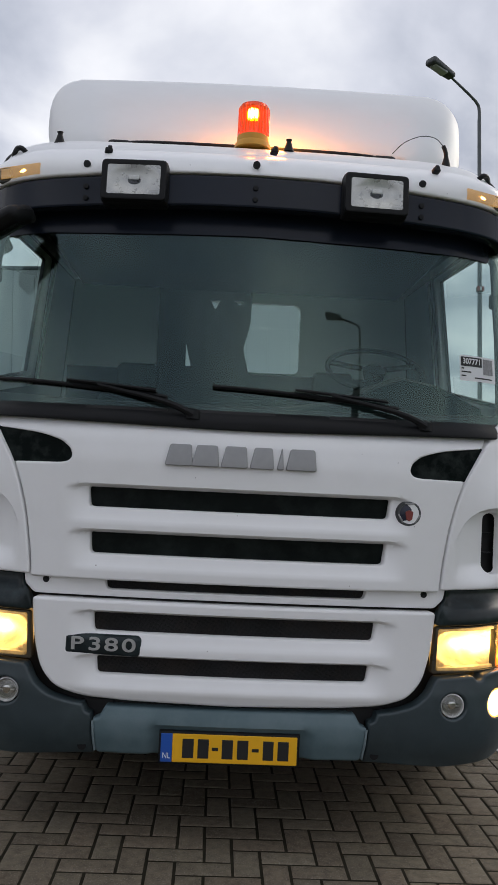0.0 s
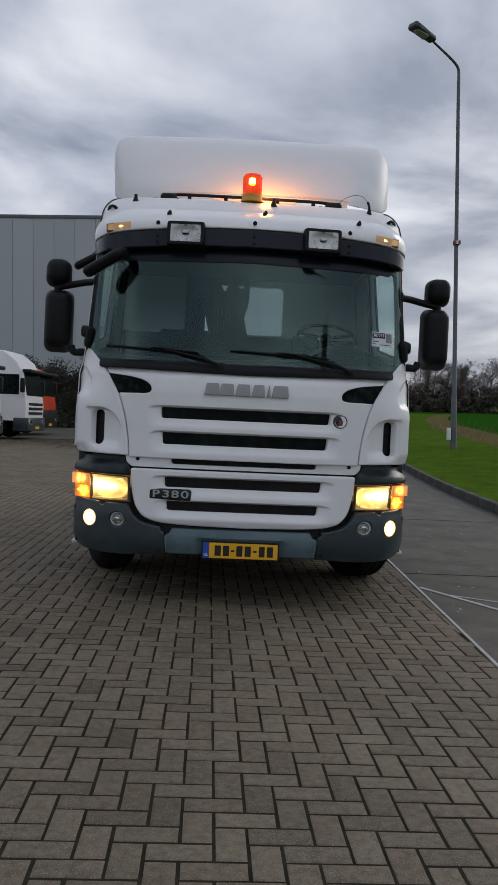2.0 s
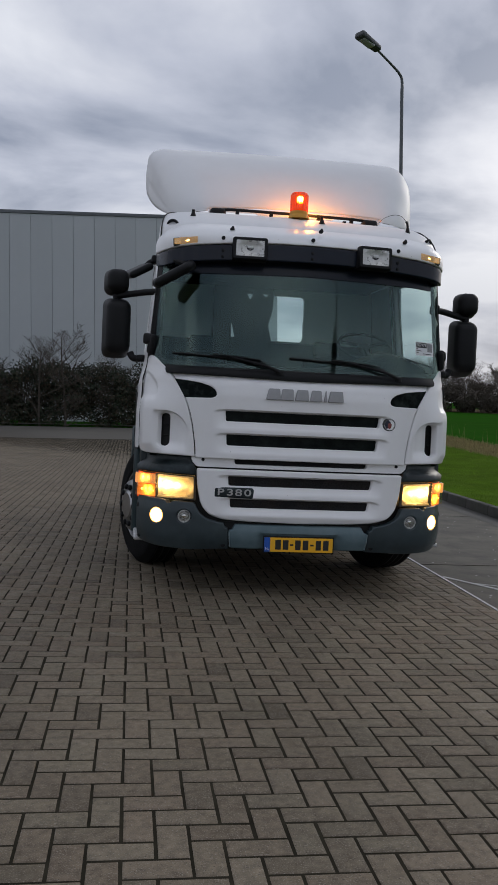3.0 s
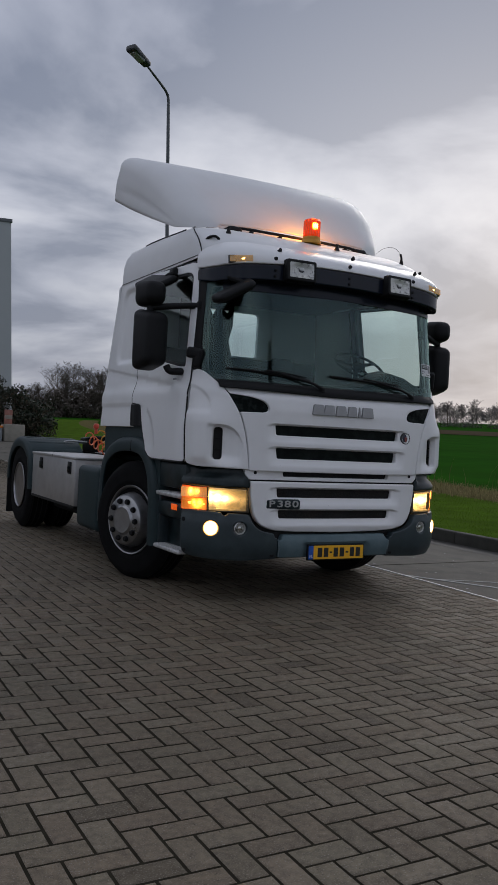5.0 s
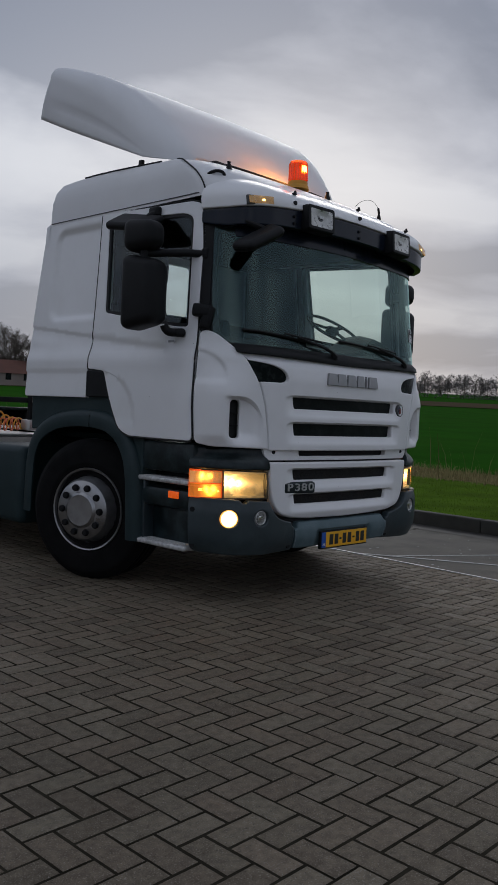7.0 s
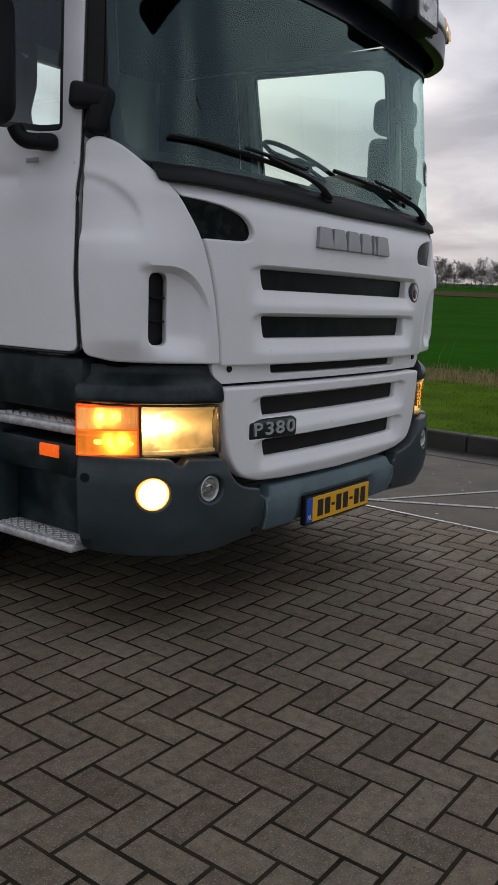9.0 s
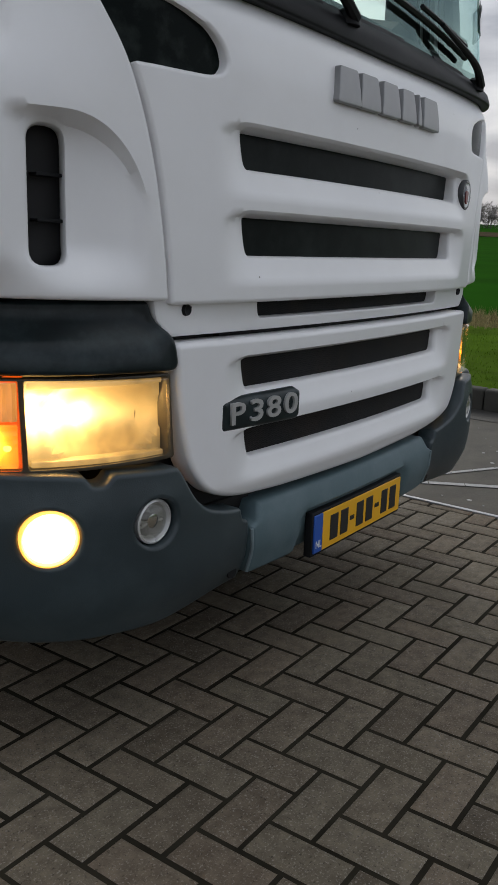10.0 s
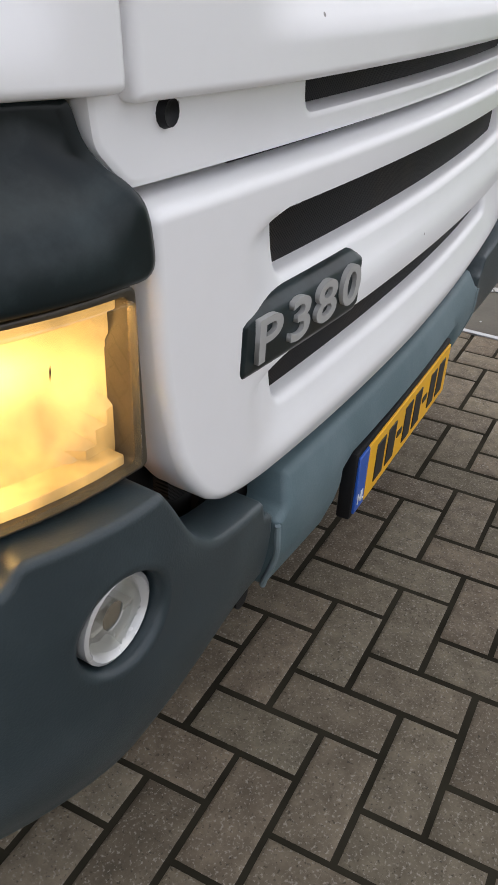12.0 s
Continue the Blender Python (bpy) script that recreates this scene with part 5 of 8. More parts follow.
sp2 = skin(np.array([X(0.97)]), np.array([1.947]), np.array([0.0012]))[0]
yaw = math.degrees(math.atan2(sp2[1] - sp[1], sp2[0] - sp[0]))
writing("sticker_number", "307771", 0.032, PAPER, stk, Matrix.Translation(Vector(sp)) @ pose(0, 0, 0, 85, 0, yaw), 0.0002, bold=0.0006)
for z, a, b in ((1.916, 0.883, 0.896), (1.902, 0.883, 0.932), (1.886, 0.883, 0.906), (1.880, 0.95, 1.045)):
    panel("sticker_line", rect(X(a), X(b), z, z + 0.005, 0.001), INK, stk, at=on_st, step=0.06, lip=0, thick=0.0005)
panel("sticker_square", rect(X(0.998), X(1.052), 1.900, 1.964, 0.002), material("grey_print", (0.25, 0.25, 0.26), 0.6, vary=0.5, scale=160), stk, at=on_st, step=0.06, lip=0, thick=0.0005)

# ---------------------------------------------------------------- mirrors


def soft_box(w, d, h, r=0.04, taper=0.0):
    """A rounded housing, narrower at its far side."""
    bm = bmesh.new()
    bmesh.ops.create_cube(bm, size=1.0)
    for v in bm.verts:
        k = 1 - taper * (0.5 - v.co.y) if v.co.y < 0 else 1
        v.co = Vector((v.co.x * w * k, v.co.y * d, v.co.z * h * k))
    bmesh.ops.bevel(bm, geom=bm.edges[:], offset=r, segments=4, profile=0.5, affect="EDGES")
    return bm


for g in (-1, 1):
    arm = new("mirror_set")
    arm.parent = truck
    tagged(arm, "black twin rear-view mirrors on an arm")
    mx = 1.448 if g > 0 else -1.422
    part("main_mirror", soft_box(0.225, 0.265, 0.49, 0.06, 0.2), BLACK, arm, m=Matrix.Translation((mx - g * 0.012, 0.575, 1.990)) @ pose(0, 0, 0, 0, 0, g * -8))
    part("mirror_glass", box(-0.060, 0.060, 0.1295, 0.1340, -0.19, 0.19, 0.002), MIRROR_M, arm, m=Matrix.Translation((mx, 0.575, 1.985)) @ pose(0, 0, 0, 0, 0, g * -8))
    part("wide_mirror", soft_box(0.200, 0.240, 0.215, 0.06, 0.2), BLACK, arm, m=Matrix.Translation((mx, 0.58, 2.345)) @ pose(0, 0, 0, 0, 0, g * -8))
    part("mirror_glass", box(-0.048, 0.048, 0.117, 0.1215, -0.050, 0.050, 0.002), MIRROR_M, arm, m=Matrix.Translation((mx, 0.58, 2.345)) @ pose(0, 0, 0, 0, 0, g * -8))
    part("mirror_neck", tube([(mx, 0.58, 2.17), (mx, 0.58, 2.28)], 0.03, 10), BLACK, arm)
    part("upper_arm", tube([(g * 1.09, 0.365, 2.262), (g * 1.20, 0.425, 2.258), (g * 1.33, 0.515, 2.246), (mx, 0.58, 2.235)], 0.025, 10), BLACK, arm)
    part("arm_foot", soft_box(0.06, 0.09, 0.07, 0.015), BLACK, arm, m=Matrix.Translation((g * 1.10, 0.372, 2.262)))
    part("lower_arm", tube(bow([(g * 1.230, 0.464, 1.752), (g * 1.268, 0.488, 1.752), (g * 1.288, 0.502, 1.768), (g * 1.300, 0.510, 1.795)], 5), 0.027, 12), BLACK, arm)
    part("arm_foot", soft_box(0.075, 0.060, 0.055, 0.022), BLACK, arm, m=Matrix.Translation((g * 1.215, 0.452, 1.752)) @ pose(0, 0, 0, 0, 0, g * 35))
    part("pillar_block", soft_box(0.064, 0.125, 0.088, 0.022, 0.2), BLACK, arm, m=Matrix.Translation((g * 1.156, 0.312, 1.893)) @ pose(0, 0, 0, g * -6, 0, g * -27))
    part("block_leg", soft_box(0.055, 0.075, 0.150, 0.022), BLACK, arm, m=Matrix.Translation((g * 1.136, 0.282, 1.850)) @ pose(0, 0, 0, 14, 0, g * -27))

# kerb mirror in front of the windscreen, and the ramp mirror over the door, on the near side
pod = new("front_mirror")
pod.parent = truck
tagged(pod, "black front mirror pod hanging before the windscreen")
part("pod_shell", soft_box(0.36, 0.17, 0.078, 0.036, 0.2), BLACK, pod, m=Matrix.Translation((-1.01, -0.03, 2.335)) @ pose(0, 0, 0, 12, -30, -12))
part("pod_glass", box(-0.12, 0.12, -0.040, 0.040, -0.0405, -0.036, 0.001), BLACK_GLOSS, pod, m=Matrix.Translation((-1.01, -0.03, 2.335)) @ pose(0, 0, 0, 12, -30, -12))
part("pod_arm", tube(bow([(-0.86, 0.0, 2.40), (-0.93, 0.06, 2.43), (-1.0, 0.12, 2.46)], 4), 0.02, 8), BLACK, pod)
ramp = new("ramp_mirror")
ramp.parent = truck
tagged(ramp, "black ramp mirror above the door window")
RAMP_M = Matrix.Translation((-1.265, 0.89, 2.495)) @ pose(0, 0, 0, 9, -30, 6)
part("pod_shell", soft_box(0.21, 0.37, 0.060, 0.028), BLACK, ramp, m=RAMP_M)
part("pod_glass", box(-0.07, 0.07, -0.14, 0.14, -0.0315, -0.028, 0.001), BLACK_GLOSS, ramp, m=RAMP_M)
part("pod_arm", tube(bow([(-1.215, 0.84, 2.515), (-1.175, 0.83, 2.555), (-1.13, 0.83, 2.575)], 4), 0.024, 8), BLACK, ramp)
part("pod_foot", soft_box(0.05, 0.10, 0.07, 0.02), BLACK, ramp, m=Matrix.Translation((-1.135, 0.84, 2.585)))

# ---------------------------------------------------------------- roof fittings
RAIL_Y, RAIL_Z = 0.745, 3.020
rail = new("roof_rail")
rail.parent = truck
tagged(rail, "black tube across the roof front")
part("rail_tube", tube(bow([(-0.66, RAIL_Y + 0.06, RAIL_Z - 0.03), (-0.60, RAIL_Y + 0.03, RAIL_Z), (-0.3, RAIL_Y, RAIL_Z), (0.3, RAIL_Y, RAIL_Z), (0.60, RAIL_Y + 0.03, RAIL_Z), (0.66, RAIL_Y + 0.06, RAIL_Z - 0.03)], 5), 0.012, 10), BLACK, rail)
for x in (-0.64, 0.64):
    part("rail_end", soft_box(0.13, 0.13, 0.075, 0.03), BLACK, rail, m=Matrix.Translation((x, RAIL_Y + 0.05, RAIL_Z - 0.03)))
for x in (-0.48, -0.2, 0.2, 0.48):
    part("rail_foot", box(-0.014, 0.014, -0.02, 0.02, -0.13, 0.012, 0.004), BLACK, rail, m=Matrix.Translation((x, RAIL_Y + 0.02, RAIL_Z - 0.02)))

BEACON_LENS = glass("amber_beacon_lens", (1.0, 0.27, 0.015), 0.1, (0.8, 0.8, 0.8))
MUSTARD = material("mustard_rubber", (0.58, 0.29, 0.035), 0.6, vary=0.12, scale=12)
beacon = new("beacon")
beacon.parent = truck
beacon.matrix_basis = Matrix.Translation((-0.006, 0.562, 2.940))
tagged(beacon, "lit amber rotating beacon on a mustard base")
part("beacon_base", lathe([(0.085, 0.0), (0.082, 0.02), (0.074, 0.03), (0.074, 0.055), (0, 0.057)], 24), MUSTARD, beacon, "mustard rubber base")
prof = [(0.068, 0.050), (0.071, 0.07), (0.067, 0.185), (0.062, 0.203), (0.03, 0.213), (0.0, 0.214)]
dome = lathe(prof, 64)
for v in dome.verts:
    if 0.06 < v.co.z < 0.195:
        a = math.atan2(v.co.y, v.co.x)
        k = 1 + 0.03 * (1 if round(a / (2 * math.pi / 64)) % 2 else -1)
        v.co.x *= k
        v.co.y *= k
part("beacon_dome", dome, BEACON_LENS, beacon, "ribbed amber dome", angle=15)
part("beacon_core", lathe([(0.060, 0.055), (0.060, 0.18), (0.03, 0.200), (0, 0.201)], 24), material("beacon_inner", (0.6, 0.16, 0.01), 0.5, vary=0.3, scale=30, emit=(1.0, 0.24, 0.010), strength=0.40), beacon)
part("beacon_bulb", soft_box(0.056, 0.046, 0.066, 0.022), emitter("beacon_bulb_light", (1.0, 0.48, 0.08), 9.0), beacon, m=Matrix.Translation((-0.004, -0.050, 0.142)))
RIB_M = material("dark_amber_rib", (0.42, 0.045, 0.004), 0.3, vary=0.1, emit=(1.0, 0.10, 0.004), strength=0.3)
for k in range(22):
    part("dome_rib", box(-0.0022, 0.0022, -0.002, 0.003, 0.066, 0.190, 0.001, 1), RIB_M, beacon, m=Matrix.Rotation(k * math.tau / 22, 4, "Z") @ Matrix.Translation((0, -0.0705, 0)))
flash = bpy.data.lights.new("beacon_light", "POINT")
flash.energy, flash.color, flash.shadow_soft_size = 6.5, (1.0, 0.33, 0.035), 0.06
fl = new("beacon_light", flash)
fl.matrix_basis = Matrix.Translation((0.10, 0.665, 3.075))

# whip antenna and small roof parts
ant = new("antenna")
ant.parent = truck
tagged(ant, "black whip antenna bent back over the roof")
part("antenna_foot", lathe([(0.022, 0), (0.018, 0.02), (0.010, 0.05), (0, 0.05)], 12), BLACK, ant, m=Matrix.Translation((0.861, 0.43, 2.86)))
part("antenna_coil", tube(bow([(0.861, 0.43, 2.905), (0.857, 0.43, 2.935), (0.846, 0.43, 2.960)], 4), 0.010, 8), BLACK, ant)
part("antenna_whip", tube(bow([(0.846, 0.43, 2.960), (0.81, 0.445, 3.000), (0.75, 0.46, 3.010), (0.68, 0.48, 2.985), (0.63, 0.50, 2.938)], 6), 0.0018, 6), BLACK, ant)
for x, y, z in ((-0.86, 0.43, 2.862), (0.15, 0.40, 2.878)):
    nub = new("roof_nub")
    nub.parent = truck
    tagged(nub, "small black antenna foot")
    part("nub_foot", lathe([(0.026, 0), (0.018, 0.02), (0.010, 0.045), (0.014, 0.055), (0, 0.058)], 12), BLACK, nub, m=Matrix.Translation((x, y, z)))
for g in (-1, 1):
    part("roof_grip", tube(bow([(g * 0.95, 0.36, 2.745), (g * 1.0, 0.34, 2.80), (g * 1.045, 0.40, 2.80), (g * 1.065, 0.50, 2.73)], 5), 0.011, 8), BLACK, truck)

# ---------------------------------------------------------------- roof deflector
defl = new("roof_deflector")
defl.parent = truck
defl.matrix_basis = Matrix.Translation((0, 0, 3.05)) @ pose(0.034, 0, -0.014, 0, -0.7, 0) @ Matrix.Translation((0, 0, -3.05))
tagged(defl, "raised white roof deflector")


def defl_row(y, n_side=9, n_arc=10, n_top=22):
    """One cross line of the deflector: up one side, round the shoulder, across the top, down the other side."""
    u = float(np.clip((y - 0.93) / 1.12, 0, 1))
    zt = np.interp(y, [0.93, 0.945, 0.97, 1.02, 1.12, 1.22, 1.32, 1.45, 1.58, 1.75, 1.9, 2.0, 2.06], [3.085, 3.115, 3.155, 3.215, 3.33, 3.44, 3.530, 3.632, 3.703, 3.774, 3.826, 3.858, 3.872])
    zl = np.interp(y, [0.93, 1.0, 1.14, 1.41, 1.83, 2.27], [3.062, 3.05, 3.062, 3.172, 3.342, 3.53])
    w = np.interp(y, [0.93, 0.945, 0.97, 1.02, 1.12, 1.25, 1.45, 1.7, 2.06], [0.74, 0.80, 0.86, 0.94, 1.035, 1.10, 1.155, 1.195, 1.228])
    r = min(0.24 - 0.13 * u, 0.80 * (zt - zl))
    pts = []
    for k in range(n_side):
        t = k / n_side
        zl_ = np.interp(y + 0.12 * float(sm(0.35, 1.0, u)), [0.93, 1.0, 1.14, 1.41, 1.83, 2.27], [3.062, 3.05, 3.062, 3.172, 3.342, 3.53])
        z = zl_ + (zt - r - zl_) * t
        swell = 0.012 * math.sin(math.pi * t) * u - 0.020 * u * math.exp(-((t - 0.42) / 0.11) ** 2) * float(sm(1.1, 1.3, y) * (1 - sm(1.75, 2.0, y)))
        pts.append((-w - swell, y + 0.12 * float(sm(0.35, 1.0, u)) * (1 - t), z + 0.0))
    for k in range(n_arc):
        a = math.pi / 2 * k / n_arc
        pts.append((-w + r * (1 - math.cos(a)), y, zt - r + r * math.sin(a)))
    for k in range(n_top + 1):
        x = -w + r + 2 * (w - r) * k / n_top
        pts.append((x, y, zt + 0.024 * (1 - (x / w) ** 2)))
    right = [(-p[0], p[1], p[2]) for p in pts[:n_side + n_arc]][::-1]
    return pts + right


dys = [0.93, 0.936, 0.945, 0.957, 0.97, 0.99, 1.02, 1.06, 1.10, 1.15, 1.20, 1.26, 1.32, 1.39, 1.46, 1.53, 1.61, 1.69, 1.77, 1.85, 1.92, 1.97, 2.01, 2.04, 2.06]
rows_ = [defl_row(y) for y in dys]
nD = len(rows_[0])
dverts = np.array([p for r in rows_ for p in r])
dfaces = [(k * nD + i, k * nD + i + 1, (k + 1) * nD + i + 1, (k + 1) * nD + i) for k in range(len(rows_) - 1) for i in range(nD - 1)]
dm = raw("deflector_shell", dverts, [f[::-1] for f in dfaces], 60)
shell = part("deflector_shell", dm, GRP, defl)
sol = shell.modifiers.new("thickness", "SOLIDIFY")
sol.thickness, sol.offset = 0.012, -1
SHELL = BVHTree.FromPolygons([Vector(v) for v in dverts], dfaces)


def on_shell(p, lift=0.001):
    loc, nor, _, _ = SHELL.find_nearest(Vector(p))
    out = Vector(p) - Vector((0, 1.7, 3.1))
    return loc + (nor if nor.dot(out) > 0 else -nor) * lift


# lower front lip with its stepped edge
panel("deflector_nose", rounded([(-0.74, 3.040), (-0.69, 3.040), (-0.67, 3.062), (-0.34, 3.066), (-0.32, 3.052), (0.32, 3.052), (0.34, 3.066), (0.67, 3.062), (0.69, 3.040), (0.74, 3.040), (0.73, 3.10), (-0.73, 3.10)], 0.006), GRP, defl,
      at=lambda u, v, d: np.stack([np.asarray(u), 0.930 - d, np.asarray(v, float)], 1), step=0.04, lip=0.003, thick=0.01)
SCUFF = material("scuff_grey", (0.22, 0.22, 0.23), 0.8)
for g in (-1, 1):
    for y, x, z0, z1 in ((1.73, 0.62, 2.96, 3.24), (0.99, 0.62, 2.98, 3.08)):
        part("deflector_strut", box(-0.014, 0.014, -0.022, 0.022, 0, z1 - z0, 0.004), BLACK, defl, m=Matrix.Translation((g * x, y, z0)) @ pose(0, 0, 0, 6, 0, 0))
    loop = [(-0.835, 1.0, 3.128), (-0.757, 0.955, 3.135), (-0.752, 0.945, 3.064), (-0.830, 0.985, 3.056)]
    part("access_cover", tube([on_shell((g * x, y, z)) for x, y, z in loop], 0.0040, 5, closed=True), SEAM_GREY, defl, "thin outline of a square cover")
for loop in ([(-0.05, 1.93, 3.86), (0.05, 1.93, 3.86), (0.045, 1.87, 3.84), (-0.045, 1.87, 3.84)], [(-1.10, 1.86, 3.84), (-1.01, 1.88, 3.85), (-1.03, 1.80, 3.82), (-1.07, 1.80, 3.81)], [(0.05, 1.66, 3.76), (0.16, 1.66, 3.76), (0.16, 1.61, 3.74), (0.08, 1.61, 3.74)]):
    part("access_cover", tube([on_shell(p) for p in loop], 0.0040, 5, closed=True), SEAM_GREY, defl)
rs = random.Random(17)
for i in range(14):
    x, y = 0.30 + 0.012 * i + rs.uniform(-0.02, 0.02), 1.40 + rs.uniform(-0.03, 0.03)
    a, b = on_shell((x, y, 3.6), 0.0008), on_shell((x + rs.uniform(0.006, 0.02), y + rs.uniform(-0.012, 0.012), 3.6), 0.0008)
    if i % 4:
        part("scuff_mark", tube([a, b], rs.uniform(0.0012, 0.0028), 5), SCUFF, defl)

# ---------------------------------------------------------------- wheels


def tyre_mesh(R):
    """Tyre of one wheel; the axle lies along x, the outer side at -x."""
    Wd, k = 0.30, (R - 0.284) / 0.252
    prof = [(0.284, -Wd / 2 + 0.02), (0.306, -Wd / 2 + 0.008), (0.34, -Wd / 2 - 0.002), (0.352, -Wd / 2 - 0.005), (0.358, -Wd / 2 - 0.003), (0.42, -Wd / 2 - 0.008), (0.475, -Wd / 2 + 0.0), (0.482, -Wd / 2 + 0.004), (0.512, -Wd / 2 + 0.03), (0.536, -Wd / 2 + 0.05), (0.536, Wd / 2 - 0.05), (0.512, Wd / 2 - 0.028), (0.44, Wd / 2), (0.284, Wd / 2 - 0.02)]
    return lathe([(0.284 + (r - 0.284) * k, x) for r, x in prof], 64, "x")


WELL = material("dirty_rim_well", (0.25, 0.252, 0.255), 0.40, metal=0.8, vary=0.25, scale=10, dirt=(0.05, 0.05, 0.05), dirt_amount=0.4, dirt_scale=8)


def make_wheel(name, label, m, rear=False):
    w = new(name)
    w.parent = truck
    w.matrix_basis = m
    tagged(w, label)
    R = 0.536 if rear else 0.514
    part("tyre", tyre_mesh(R), RUBBER, w, "black rubber tyre")
    for x in (-0.09, -0.03, 0.03, 0.09):
        part("tread_groove", lathe([(R + 0.0005, x - 0.006), (R + 0.002, x), (R + 0.0005, x + 0.006)], 48, "x"), SEAL_AND_SHADE, w)
    if rear:
        prof = [(0.280, -0.145), (0.287, -0.155), (0.278, -0.160), (0.268, -0.150), (0.260, -0.10), (0.250, 0.0), (0.238, 0.03), (0.165, 0.05), (0.16, 0.02), (0.14, -0.02), (0.09, -0.03), (0, -0.03)]
    else:
        prof = [(0.292, -0.140), (0.303, -0.150), (0.298, -0.157), (0.288, -0.154), (0.280, -0.138), (0.276, -0.115), (0.272, -0.070), (0.266, -0.056), (0.258, -0.060), (0.238, -0.140), (0.224, -0.195), (0.212, -0.214), (0.198, -0.222), (0.130, -0.230), (0.124, -0.236), (0.119, -0.237), (0.110, -0.246), (0.05, -0.244), (0, -0.243)]
    if rear:
        part("rim", lathe(prof, 48, "x"), RIM, w, "brushed metal rim")
    else:
        part("rim_flange", lathe(prof[:6], 48, "x", False), RIM, w, "bright rim edge")
        part("rim_well", lathe(prof[5:12], 48, "x", False), WELL, w, "darker blotched rim well")
        part("rim", lathe(prof[11:], 48, "x", False), RIM, w, "brushed metal hub disc")
    hole_r, hole_x = (0.205, 0.036) if rear else (0.2475, -0.105)
    for i in range(10):
        a = 2 * math.pi * (i + 0.5) / 10
        part("rim_hole", lathe([(0.031, 0.0), (0.031, -0.006), (0, -0.007)], 16, "x"), SEAL_AND_SHADE, w, m=Matrix.Translation((hole_x - 0.004, hole_r * math.cos(a), hole_r * math.sin(a))) @ Matrix.Rotation(a, 4, "X") @ Matrix.Rotation(0.0 if rear else -1.32, 4, "Z"))
        b = 2 * math.pi * i / 10
        part("wheel_nut", lathe([(0.025, 0.0), (0.025, -0.012), (0.019, -0.024), (0, -0.026)], 14, "x"), BLACK if not rear else RIM, w, "dark nut cap" if not rear else "",
             m=Matrix.Translation(((-0.225 if not rear else 0.03), 0.162 * math.cos(b), 0.166 * math.sin(b))))
    return w


STEER = 19
make_wheel("front_wheel", "front wheel turned inwards, brushed rim", Matrix.Translation((-1.05, 1.462, 0.508)) @ pose(0, 0, 0, 0, 0, STEER))
make_wheel("front_wheel", "front wheel turned outwards, brushed rim", Matrix.Translation((1.05, 1.462, 0.508)) @ pose(0, 0, 0, 0, 0, 180 + STEER))
REAR_Y = 5.42
for g in (-1, 1):
    for dx in (0.0, 0.34):
        make_wheel("rear_wheel", "twin rear wheel with a deep rim", Matrix.Translation((g * (1.07 - dx), REAR_Y, 0.536)) @ pose(0, 0, 0, 0, 0, 0 if g < 0 else 180), rear=True)

# ---------------------------------------------------------------- wheel arches, steps
STEP_ALU = material("worn_step_alloy", (0.62, 0.62, 0.61), 0.5, metal=0.5, vary=0.2, scale=20, dirt=(0.12, 0.12, 0.12), dirt_amount=0.6, dirt_scale=45)


def arch_strip(y0, z0, pts, x_out, x_in, thick=0.02):
    """A bent strip over a wheel: pts of (y, z) along the bend."""
    bm = bmesh.new()
    rows = []
    n = len(pts)
    for i, (y, z) in enumerate(pts):
        a, b = pts[max(i - 1, 0)], pts[min(i + 1, n - 1)]
        t = Vector((b[0] - a[0], b[1] - a[1])).normalized()
        nn = Vector((t.y, -t.x))
        row = []
        for x, off in ((x_out - 0.006 * math.copysign(1, x_out), -0.125), (x_out, -0.105), (x_out, -0.050), (x_out - 0.010 * math.copysign(1, x_out), -0.018), (x_out - 0.035 * math.copysign(1, x_out), 0.0), (x_in, 0.0), (x_in, -thick), (x_out - 0.03 * math.copysign(1, x_out), -thick), (x_out - 0.022 * math.copysign(1, x_out), -0.125)):
            row.append(bm.verts.new((x, y + nn.x * off, z + nn.y * off)))
        rows.append(row)
    for a, b in zip(rows, rows[1:]):
        k = len(a)
        for i in range(k):
            bm.faces.new((a[i], a[(i + 1) % k], b[(i + 1) % k], b[i]))
    bm.faces.new(rows[0]); bm.faces.new(rows[-1])
    bmesh.ops.recalc_face_normals(bm, faces=bm.faces)
    return bm


